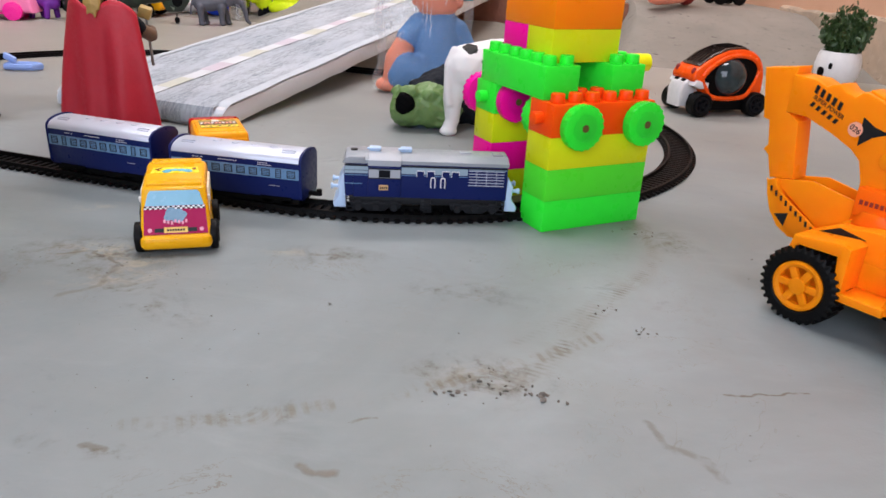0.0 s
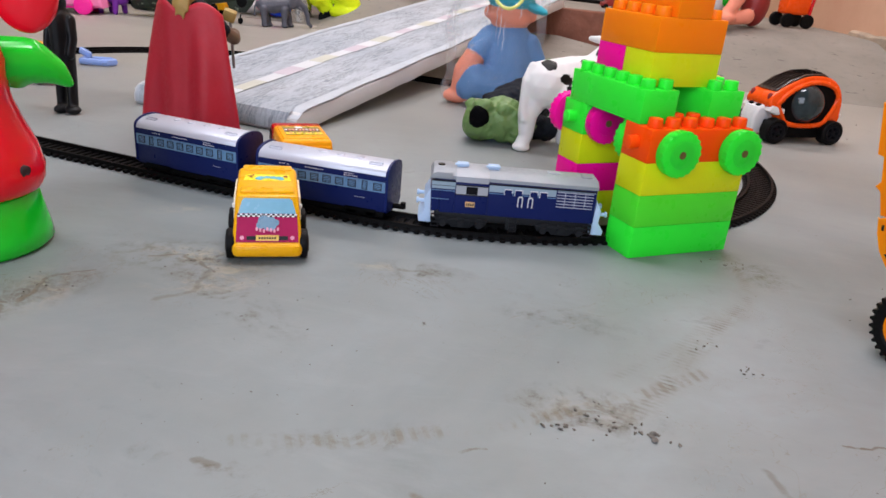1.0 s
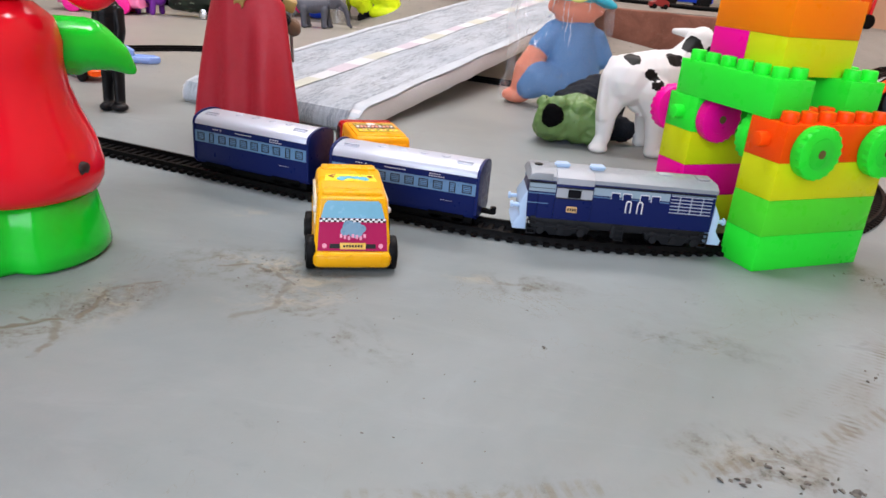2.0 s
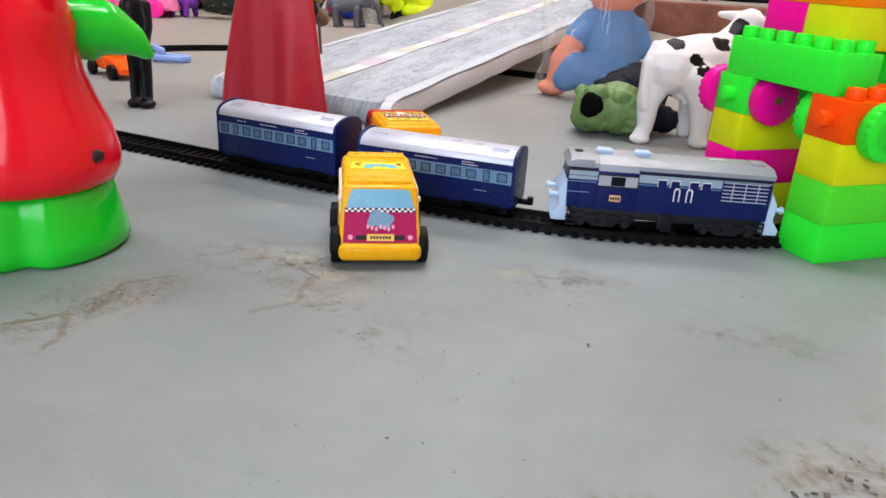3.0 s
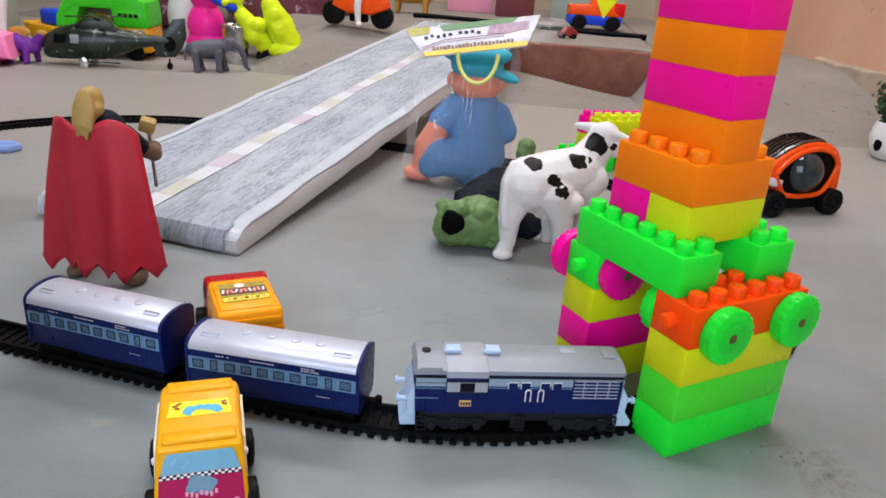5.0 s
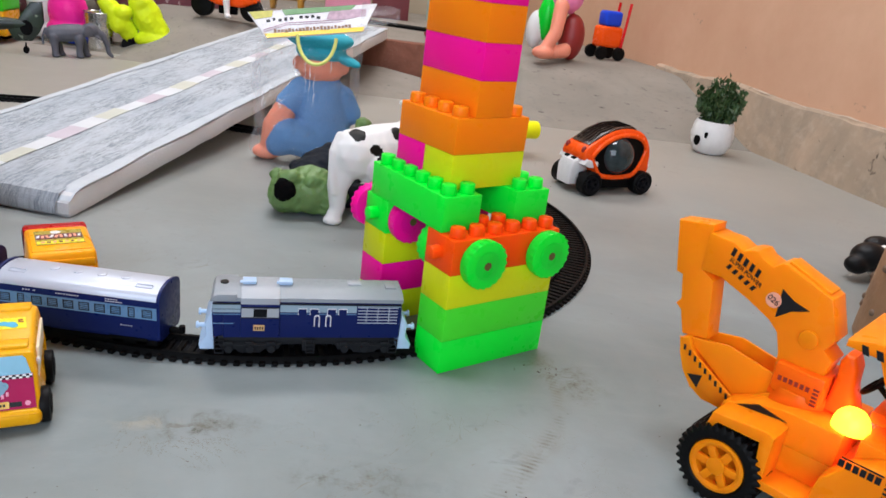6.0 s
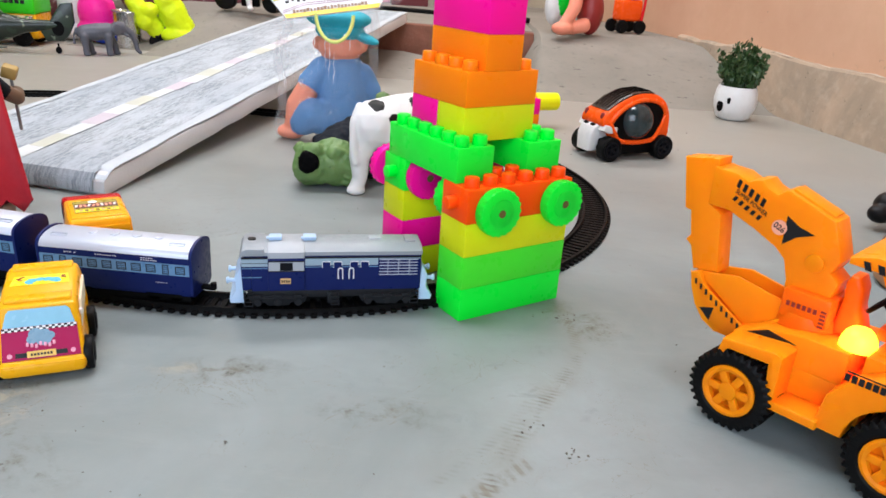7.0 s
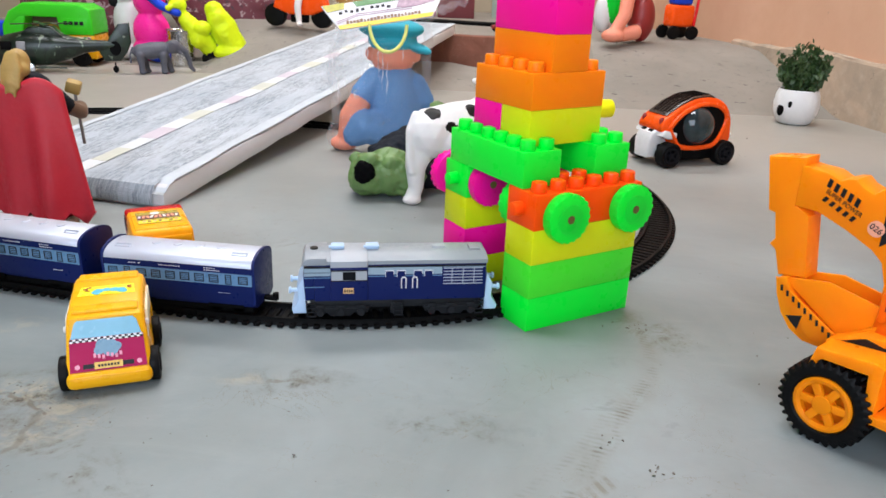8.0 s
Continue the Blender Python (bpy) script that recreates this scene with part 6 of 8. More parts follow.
# ---- ramp: a foam board wrapped in newspaper, one end on the raised floor ----
def ramp():
    lo, hi = Vector((-0.622, 0.320, 0.0)), Vector((-0.342, 1.80, 0.136))
    d = hi - lo
    t = thing("newspaper_ramp", Matrix.Translation(lo) @ d.to_track_quat("Y", "Z").to_matrix().to_4x4(), "long white foam board wrapped in newspaper leaning on the step", "ramp")
    L, W = d.length, 0.305

    def grid(bm, nx, ny, x0, x1, z, amp, seed, edge=0.0):
        rows = []
        for j in range(ny + 1):
            y = L * j / ny
            row = []
            for i in range(nx + 1):
                x = x0 + (x1 - x0) * i / nx
                w = amp * (noise.noise((x * 9 + seed, y * 7, seed)) + 0.5 * noise.noise((x * 30, y * 22, seed)))
                dz = -0.010 * max(0, 1 - y / 0.03) ** 2
                row.append(bm.verts.new((x + edge * noise.noise((seed, y * 8, i)) * (1 if i in (0, nx) else 0), y, z + w + dz)))
            rows.append(row)
        for a, b in zip(rows, rows[1:]):
            for i in range(nx):
                bm.faces.new((a[i], a[i + 1], b[i + 1], b[i]))
    bm = bmesh.new()
    prof = [(0.0, 0.0), (-0.004, 0.006), (-0.002, 0.020), (0.012, 0.0295), (L, 0.0295), (L, 0.0)]
    add_prism(bm, [(y, z) for y, z in prof], -W / 2, W / 2, 0.003, Matrix(((0, 1, 0, 0), (1, 0, 0, 0), (0, 0, 1, 0), (0, 0, 0, 1))))
    bmesh.ops.subdivide_edges(bm, edges=[e for e in bm.edges if e.calc_length() > 0.5], cuts=60)
    for v in bm.verts:
        v.co.x += 0.003 * noise.noise((v.co.y * 14, v.co.z * 30, 1)) * (1 if v.co.x > 0 else -1)
        v.co.z += 0.0012 * noise.noise((v.co.y * 20, v.co.x * 8, 2))
    part("board", bm, FOAM, t, "white foam board with rough sides")
    bm = bmesh.new()
    grid(bm, 26, 110, -W / 2 + 0.006, W / 2 - 0.012, 0.0312, 0.0009, 3.0, 0.02)
    part("newspaper", bm, NEWS, t, "crumpled newspaper glued on top")
    bm = bmesh.new()
    grid(bm, 3, 110, W / 2 - 0.020, W / 2 + 0.001, 0.0326, 0.0007, 8.0, 0.007)
    grid(bm, 3, 110, -W / 2 - 0.001, -W / 2 + 0.014, 0.0326, 0.0007, 5.0, 0.006)
    part("edge_strip", bm, RAMPWHITE, t, "torn white paper along the edges")
    for i in range(25):
        bm = bmesh.new()
        y = 0.035 + i * 0.058
        add_box(bm, (0.002 * math.sin(i), y, 0.0322 + 0.0003 * (i % 2)), (0.029 + 0.004 * math.sin(5 * i), 0.060, 0.0003), 0.0, Euler((0, 0, radians(1.2 * math.sin(3 * i)))).to_matrix())
        part("tape", bm, (TAPEWHITE, LEMONTAPE, TAPEWHITE, PINKTAPE)[i % 4], t)
    bm = bmesh.new()
    n = 24
    rows = []
    for k, (y, z) in enumerate(((0.02, 0.0325), (0.004, 0.030), (-0.006, 0.018), (-0.007, 0.006))):
        rows.append([bm.verts.new((-W / 2 + 0.004 + (W - 0.02) * i / n, y + 0.002 * noise.noise((i * 0.7, k, 0)), z + 0.001 * noise.noise((i * 0.9, k, 4)))) for i in range(n + 1)])
    for a, b in zip(rows, rows[1:]):
        for i in range(n):
            bm.faces.new((a[i], a[i + 1], b[i + 1], b[i]))
    part("end_wrap", bm, NEWS, t)
    return t


RAMPWHITE = material("torn_white_paper", "b9c1c8", 0.6, 0, 0.16, 24, 200, 0.3)
LEMONTAPE, PINKTAPE = material("lemon_tape", "c3c6b9", 0.5, 0, 0.1, 24), material("pink_tape", "c2bac4", 0.5, 0, 0.1, 24)
TAPEWHITE = material("white_tape", "cfd4d8", 0.5, 0, 0.1, 24)
ramp()

# ---- figures: each one plain moulded mesh ----
COWWHITE = plastic("cow_white_plastic", "f1f1ef", 0.4, 0.1)
CAPERED = material("cape_red", "b81c30", 0.5, 0, 0.12, 30, 200, 0.15)
TAN, BROWNSKIN = material("tan_plastic", "a98d4c", 0.55, 0, 0.2, 60, 300, 0.2), material("dark_tan_plastic", "6b5442", 0.5, 0, 0.15)
FIGBLACK = material("gloss_black_plastic", (0.004, 0.004, 0.005, 1), 0.4, 0, 0.2, 25, 220, 0.05, 0, 0, 0.2)
SKIN = plastic("doll_pink_vinyl", "e59279", 0.42, 0.2)
DOLLBLUE = material("doll_blue_cloth", "5b86b8", 0.75, 0, 0.1, 40, 300, 0.3)
HATCYAN = material("cyan_felt", "2da7bd", 0.7, 0, 0.08)
OLIVE = material("olive_green_vinyl", "5f7d44", 0.5, 0, 0.2, 50, 250, 0.2)
DARKCLOTH = material("dark_blue_cloth", (0.007, 0.010, 0.016, 1), 0.75, 0, 0.2, 60, 300, 0.3, 0, 0, 0.15)
MUZZLE = material("matt_black_vinyl", (0.0015, 0.0015, 0.0018, 1), 0.8, 0, 0.2, 50, 250, 0.1, 0, 0, 0.05)
TOYRED, TOYGREEN = material("toy_red_gloss", "e31226", 0.14, 0, 0.05, 9, 60, 0.0, 0.0, 0.15, 0.42), material("toy_green_gloss", "14cc28", 0.16, 0, 0.05, 9, 60, 0.0, 0.0, 0.15, 0.42)


def cow_patches():
    """White plastic with black patches that have their own ragged shapes."""
    m, g = blank("cow_plastic")
    mask = None
    for x, y, z, r in ((-0.1130, 0.3600, 0.1125, 0.0110), (-0.1410, 0.3770, 0.1310, 0.0128), (-0.0845, 0.3890, 0.1320, 0.0134), (-0.0690, 0.4000, 0.1240, 0.0085), (-0.0560, 0.4120, 0.1480, 0.0145), (-0.0330, 0.4080, 0.1440, 0.0055), (-0.120, 0.46, 0.12, 0.02), (-0.108, 0.360, 0.099, 0.009), (-0.135, 0.40, 0.05, 0.012)):
        d = g.nt.nodes.new("ShaderNodeVectorMath")
        d.operation = "DISTANCE"
        g.nt.links.new(g.co, d.inputs[0])
        d.inputs[1].default_value = (x, y, z)
        e = g.op("SUBTRACT", r, g.op("ADD", d.outputs["Value"], g.op("MULTIPLY", g.op("SUBTRACT", g.noise(70, 2), 0.5), 0.018)))
        mask = e if mask is None else g.op("MAXIMUM", mask, e)
    col = g.blend(g.fit(mask, 0.0, 0.0006), rgb("dededd"), rgb("050505"))
    g.out(col, 0.48)
    m.node_tree.nodes["Principled BSDF"].inputs["Specular IOR Level"].default_value = 0.2
    return m


def toy_cow():
    C = cow_patches()
    P = lambda *a: [Vector(p) for p in a]
    s = [(C, "limb", P((-0.140, 0.392, 0.100), (-0.105, 0.405, 0.104), (-0.070, 0.420, 0.110)), [0.036, 0.038, 0.034]),
         (C, "limb", P((-0.070, 0.418, 0.115), (-0.052, 0.425, 0.138), (-0.040, 0.430, 0.157)), [0.028, 0.022, 0.018]),
         (C, "ball", (-0.043, 0.428, 0.156), (0.019, 0.017, 0.017)), (C, "ball", (-0.027, 0.419, 0.143), (0.013, 0.012, 0.013)),
         (C, "limb", P((-0.050, 0.440, 0.163), (-0.072, 0.452, 0.164)), [0.008, 0.0045]), (C, "limb", P((-0.036, 0.420, 0.161), (-0.012, 0.410, 0.155)), [0.008, 0.0045]),
         (C, "limb", P((-0.150, 0.395, 0.095), (-0.162, 0.388, 0.055), (-0.160, 0.392, 0.022), (-0.166, 0.390, 0.007)), [0.026, 0.015, 0.011, 0.011]),
         (C, "ball", (-0.166, 0.387, 0.006), (0.014, 0.012, 0.007)),
         (C, "limb", P((-0.110, 0.378, 0.090), (-0.098, 0.378, 0.060), (-0.094, 0.384, 0.030), (-0.092, 0.384, 0.008)), [0.024, 0.016, 0.012, 0.012]),
         (C, "ball", (-0.091, 0.382, 0.006), (0.014, 0.012, 0.007)),
         (C, "limb", P((-0.066, 0.402, 0.095), (-0.060, 0.410, 0.050), (-0.060, 0.414, 0.008)), [0.020, 0.012, 0.011]),
         (C, "limb", P((-0.090, 0.440, 0.090), (-0.094, 0.450, 0.050), (-0.092, 0.452, 0.008)), [0.020, 0.012, 0.011]),
         (C, "ball", (-0.088, 0.372, 0.082), 0.014), (C, "ball", (-0.050, 0.398, 0.104), (0.012, 0.012, 0.017)),
         (C, "ball", (-0.115, 0.396, 0.070), (0.020, 0.018, 0.014)), (C, "limb", P((-0.118, 0.386, 0.062), (-0.118, 0.384, 0.053)), [0.004, 0.002]), (C, "limb", P((-0.110, 0.388, 0.062), (-0.110, 0.386, 0.053)), [0.004, 0.002]),
         (C, "limb", P((-0.163, 0.386, 0.125), (-0.172, 0.378, 0.105), (-0.172, 0.376, 0.070), (-0.168, 0.378, 0.050)), [0.007, 0.0065, 0.006, 0.007])]
    return figure("toy_cow", lump("toy_cow", s, 0.0022, 5), Matrix.Translation((-0.103, 0.392, 0)) @ pose(0, 0, 0, 0, 0, 37) @ Matrix.Diagonal((1.04, 0.95, 1.01, 1)) @ pose(0, 0, 0, 0, 0, -22) @ Matrix.Translation((0.128, -0.388, 0)), "white plastic toy cow with black patches standing on the floor", "toy cow")


toy_cow()

# green figure lying on its back
s = [(OLIVE, "ball", (-0.218, 0.400, 0.034), (0.029, 0.028, 0.031)), (OLIVE, "ball", (-0.190, 0.408, 0.038), (0.040, 0.030, 0.034)), (OLIVE, "ball", (-0.237, 0.404, 0.057), (0.010, 0.011, 0.011)),
     (OLIVE, "ball", (-0.215, 0.388, 0.060), (0.018, 0.014, 0.010)), (OLIVE, "ball", (-0.185, 0.392, 0.058), (0.016, 0.014, 0.011)), (OLIVE, "ball", (-0.165, 0.405, 0.030), (0.028, 0.022, 0.024)),
     (MUZZLE, "ball", (-0.221, 0.374, 0.044), (0.016, 0.010, 0.015)), (DARKCLOTH, "limb", [(-0.195, 0.440, 0.045), (-0.165, 0.480, 0.055), (-0.150, 0.520, 0.045)], [0.036, 0.040, 0.028]),
     (DARKCLOTH, "limb", [(-0.165, 0.44, 0.03), (-0.12, 0.46, 0.02)], [0.026, 0.018]), (OLIVE, "limb", [(-0.150, 0.540, 0.035), (-0.140, 0.570, 0.075), (-0.138, 0.578, 0.104)], [0.018, 0.014, 0.014]), (OLIVE, "ball", (-0.224, 0.42, 0.02), (0.025, 0.03, 0.02))]
me = lump("green_figure", s, 0.002, 2)
for v in me.vertices:
    v.co += v.normal * (0.0045 * noise.noise(v.co * 55) + 0.002 * noise.noise(v.co * 130))
figure("toy_figure", me, Matrix(), "olive green muscular toy figure lying on the floor behind the cow", "toy figure")

# caped figure, seen from behind
s = [(BROWNSKIN, "limb", [(-0.600, 0.205, 0.100), (-0.612, 0.205, 0.050), (-0.614, 0.200, 0.010)], [0.017, 0.013, 0.011]), (BROWNSKIN, "ball", (-0.614, 0.192, 0.007), (0.011, 0.018, 0.008)),
     (BROWNSKIN, "limb", [(-0.570, 0.205, 0.100), (-0.553, 0.202, 0.050), (-0.545, 0.195, 0.010)], [0.017, 0.013, 0.011]), (BROWNSKIN, "ball", (-0.544, 0.188, 0.007), (0.011, 0.018, 0.008)),
     (DARKCLOTH, "limb", [(-0.585, 0.222, 0.100), (-0.585, 0.222, 0.160)], [0.022, 0.024]), (DARKCLOTH, "limb", [(-0.614, 0.216, 0.158), (-0.622, 0.226, 0.130), (-0.620, 0.235, 0.105)], [0.015, 0.012, 0.010]),
     (DARKCLOTH, "limb", [(-0.562, 0.222, 0.156), (-0.549, 0.230, 0.143)], [0.013, 0.010]), (BROWNSKIN, "limb", [(-0.549, 0.230, 0.143), (-0.541, 0.242, 0.134), (-0.547, 0.252, 0.138)], [0.010, 0.009, 0.009]),
     (TAN, "ball", (-0.5845, 0.203, 0.195), (0.0122, 0.0130, 0.0162)), (TAN, "limb", [(-0.585, 0.198, 0.197), (-0.584, 0.191, 0.184), (-0.583, 0.184, 0.174)], [0.0100, 0.0108, 0.0090]), (TAN, "ball", (-0.5935, 0.198, 0.188), 0.008), (TAN, "ball", (-0.5765, 0.197, 0.188), 0.008), *[(TAN, "limb", [(-0.584 + 0.5 * x, 0.192, 0.207), (-0.584 + 0.9 * x, 0.1845 + 18 * x * x, 0.190), (-0.583 + 0.95 * x, 0.1765 + 25 * x * x, z + 0.003)], [0.0026, 0.0034, 0.0022]) for x, z in ((-0.010, 0.168), (-0.005, 0.160), (0.0005, 0.163), (0.0055, 0.157), (0.0105, 0.166))]]
me = lump("caped_figure", s, 0.0022, 4)
bm = bmesh.new()
nx, nz = 24, 22
outer, inner = [], []
for j in range(nz + 1):
    f = j / nz
    half, y0 = 0.049 + 0.021 * f ** 0.9, 0.178 - 0.010 * f
    z = 0.183 - 0.169 * f
    ro, ri = [], []
    for i in range(nx + 1):
        u = -1 + 2 * i / nx
        x = -0.583 + half * u + 0.004 * f
        fold = 0.006 * f * math.sin(u * 9 + 0.6) + 0.004 * math.sin(u * 4 + f * 3)
        y = y0 + 0.022 * u * u + fold
        zz = z - 0.017 * (abs(u) ** 4) * (1 - f) ** 2 - 0.013 * math.exp(-(u / 0.3) ** 2) * max(0, 1 - 5 * f)
        if j == nz:
            zz += 0.034 * abs(((i * 6 / nx) % 1) - 0.5) - 0.006
        ro.append(bm.verts.new((x, y, zz)))
        ri.append(bm.verts.new((x, y + 0.0022, zz)))
    outer.append(ro)
    inner.append(ri)
for j in range(nz):
    for i in range(nx):
        bm.faces.new((outer[j][i], outer[j + 1][i], outer[j + 1][i + 1], outer[j][i + 1]))
        bm.faces.new((inner[j][i], inner[j][i + 1], inner[j + 1][i + 1], inner[j + 1][i]))
for i in range(nx):
    bm.faces.new((outer[nz][i], inner[nz][i], inner[nz][i + 1], outer[nz][i + 1]))
    bm.faces.new((outer[0][i + 1], inner[0][i + 1], inner[0][i], outer[0][i]))
for j in range(nz):
    bm.faces.new((outer[j][0], inner[j][0], inner[j + 1][0], outer[j + 1][0]))
    bm.faces.new((outer[j + 1][nx], inner[j + 1][nx], inner[j][nx], outer[j][nx]))
join_into(me, bm, [CAPERED])
figure("caped_figure", me, Matrix.Translation((-0.004, 0, 0)), "toy figure with a long red cape and tan hair, standing", "toy figure")
t = thing("toy_hammer", Matrix.Translation((-0.004, 0, 0)), "tan toy hammer held upright by the caped figure", "toy hammer")
bm = bmesh.new()
add_box(bm, (-0.5545, 0.256, 0.162), (0.017, 0.015, 0.015), 0.0025, Euler((0.2, 0.3, 0.4)).to_matrix())
part("head", bm, TAN, t, "tan hammer head")
bm = bmesh.new()
add_cyl(bm, (-0.5478, 0.253, 0.092), (-0.5535, 0.2555, 0.157), 0.0020, seg=10)
part("handle", bm, GREY, t)

# black figure in a peaked cap
K = FIGBLACK
s = [(K, "limb", [(-0.812, 0.240, 0.085), (-0.812, 0.240, 0.045), (-0.812, 0.238, 0.008)], [0.013, 0.010, 0.009]), (K, "ball", (-0.806, 0.230, 0.006), (0.012, 0.014, 0.007)),
     (K, "limb", [(-0.795, 0.245, 0.085), (-0.790, 0.243, 0.045), (-0.786, 0.238, 0.008)], [0.013, 0.010, 0.009]), (K, "ball", (-0.780, 0.231, 0.006), (0.016, 0.012, 0.006)),
     (K, "limb", [(-0.804, 0.243, 0.085), (-0.806, 0.246, 0.128)], [0.018, 0.021]), (K, "limb", [(-0.828, 0.246, 0.130), (-0.832, 0.240, 0.105), (-0.826, 0.232, 0.085)], [0.009, 0.008, 0.008]),
     (K, "limb", [(-0.785, 0.248, 0.130), (-0.779, 0.244, 0.105), (-0.781, 0.238, 0.085)], [0.009, 0.008, 0.008]), (K, "ball", (-0.806, 0.246, 0.153), (0.012, 0.013, 0.014)),
     (K, "ball", (-0.806, 0.247, 0.164), (0.015, 0.016, 0.006)), (K, "ball", (-0.793, 0.240, 0.160), (0.010, 0.009, 0.003))]
figure("black_figure", lump("black_figure", s, 0.002, 3), Matrix.Translation((-0.009 - 0.806, 0, 0)) @ Matrix.Diagonal((0.7, 1, 1, 1)) @ Matrix.Translation((0.806, 0, 0)), "glossy black toy figure in a peaked cap, standing", "toy figure")

# red and green round-bodied toy
cx, cy = -0.566, -0.208
bm = bmesh.new()
R0 = 0.0655
add_lathe(bm, [(0.0, 0.0), (R0 - 0.004, 0.0), (R0, 0.004), (R0 - 0.0015, 0.014), (0.0595, 0.034), (0.0545, 0.056), (0.0, 0.056)], (cx, cy, 0), 64)
for v in bm.verts:
    a = math.atan2(v.co.y - cy, v.co.x - cx)
    k = 1 - 0.13 * math.exp(-((a + 0.9) / 0.16) ** 2)
    v.co.x, v.co.y = cx + (v.co.x - cx) * k, cy + (v.co.y - cy) * k
for f in bm.faces:
    f.material_index = 0
n0 = len(bm.faces)
add_lathe(bm, [(0.0, 0.0500), (0.054, 0.0480), (0.0605, 0.0505), (0.0640, 0.0575), (0.0648, 0.069), (0.060, 0.088), (0.052, 0.106), (0.046, 0.124), (0.0435, 0.142), (0.0445, 0.156), (0.040, 0.172), (0.028, 0.182), (0.0, 0.186)], (cx, cy, 0), 64)
bm.faces.ensure_lookup_table()
for f in bm.faces[n0:]:
    f.material_index = 1
s = [(TOYRED, "ball", (cx - 0.006, cy - 0.006, 0.228), (0.050, 0.050, 0.054)), (TOYRED, "ball", (cx + 0.054, cy + 0.023, 0.251), (0.039, 0.016, 0.042), (0, 0, 20)), (TOYRED, "ball", (cx + 0.061, cy + 0.026, 0.212), (0.026, 0.014, 0.034), (0, 0, 20)),
     (TOYRED, "ball", (cx - 0.075, cy - 0.03, 0.255), (0.042, 0.016, 0.046), (0, 0, 20)), (TOYGREEN, "limb", [(cx + 0.022, cy + 0.036, 0.152), (cx + 0.036, cy + 0.050, 0.152), (cx + 0.050, cy + 0.062, 0.144), (cx + 0.058, cy + 0.070, 0.133)], [0.021, 0.020, 0.012, 0.005]),
     (TOYGREEN, "limb", [(cx - 0.05, cy - 0.02, 0.15), (cx - 0.08, cy - 0.03, 0.14)], [0.018, 0.010]), (TOYGREEN, "ball", (cx - 0.012, cy + 0.0, 0.296), (0.030, 0.030, 0.020)), (TOYRED, "limb", [(cx + 0.000, cy - 0.056, 0.105), (cx + 0.004, cy - 0.064, 0.078)], [0.009, 0.012]),
     (TOYGREEN, "ball", (cx + 0.028, cy + 0.044, 0.136), (0.011, 0.010, 0.008))]
me = lump("round_toy", s, 0.0026, 5)
join_into(me, bm, [TOYGREEN, TOYRED])
# dark disc set on the closed body paints in the shade of a hole
b2 = bmesh.new()
add_cyl(b2, (cx + 0.0652, cy + 0.0, 0.0715), (cx + 0.0590, cy + 0.0, 0.0725), 0.0050, seg=18)
join_into(me, b2, [material("dark_hole", (0.02, 0.004, 0.004, 1), 0.6)])
figure("elephant_toy", me, Matrix(), "glossy red and green hollow plastic elephant toy standing upright", "toy elephant")


# ---- doll sitting by the ramp, in a clear bag with a printed header ----
s = [(DOLLBLUE, "limb", [(-0.233, 0.716, 0.124), (-0.231, 0.716, 0.085), (-0.229, 0.712, 0.046)], [0.040, 0.049, 0.053]), (DOLLBLUE, "limb", [(-0.268, 0.708, 0.126), (-0.288, 0.700, 0.102)], [0.025, 0.024]),
     (SKIN, "limb", [(-0.292, 0.696, 0.094), (-0.309, 0.691, 0.062), (-0.314, 0.690, 0.036), (-0.320, 0.692, 0.020)], [0.021, 0.022, 0.019, 0.016]), (SKIN, "ball", (-0.322, 0.692, 0.014), (0.026, 0.022, 0.014)),
     (DOLLBLUE, "limb", [(-0.245, 0.690, 0.044), (-0.280, 0.676, 0.048), (-0.297, 0.676, 0.034)], [0.036, 0.031, 0.023]), (DOLLBLUE, "limb", [(-0.198, 0.718, 0.120), (-0.184, 0.722, 0.092)], [0.022, 0.022]),
     (SKIN, "ball", (-0.237, 0.712, 0.168), (0.041, 0.038, 0.027)), (SKIN, "ball", (-0.278, 0.712, 0.172), (0.009, 0.012, 0.012)), (SKIN, "ball", (-0.197, 0.712, 0.172), (0.009, 0.012, 0.012)),
     (HATCYAN, "ball", (-0.238, 0.710, 0.196), (0.044, 0.040, 0.018)), (HATCYAN, "ball", (-0.240, 0.708, 0.216), (0.058, 0.046, 0.018)), (HATCYAN, "ball", (-0.190, 0.702, 0.186), (0.024, 0.018, 0.008), (0, 18, 0))]
figure("doll", lump("doll", s, 0.0022, 6), Matrix.Translation((0.006, 0, 0)), "sitting doll in blue clothes and a cyan hat", "doll")
FILM = bpy.data.materials.new("clear_film")
FILM.use_nodes = True
nt = FILM.node_tree
nt.nodes.remove(nt.nodes["Principled BSDF"])
tr, gl, mx = nt.nodes.new("ShaderNodeBsdfTransparent"), nt.nodes.new("ShaderNodeBsdfGlossy"), nt.nodes.new("ShaderNodeMixShader")
gl.inputs["Roughness"].default_value = 0.16
tr.inputs["Color"].default_value = (1, 1, 1, 1)
nz1 = node(nt, "ShaderNodeTexNoise", Scale=22.0, Detail=3.0, Distortion=1.2)
nz2 = node(nt, "ShaderNodeTexNoise", Scale=7.0, Detail=1.0, Distortion=1.2)
fold = node(nt, "ShaderNodeMapRange", From_Min=0.0, From_Max=0.018, To_Min=0.75, To_Max=0.0)
off, mag, add = nt.nodes.new("ShaderNodeMath"), nt.nodes.new("ShaderNodeMath"), nt.nodes.new("ShaderNodeMath")
off.operation, mag.operation, add.operation = "SUBTRACT", "ABSOLUTE", "ADD"
off.inputs[1].default_value = 0.52
add.use_clamp = True
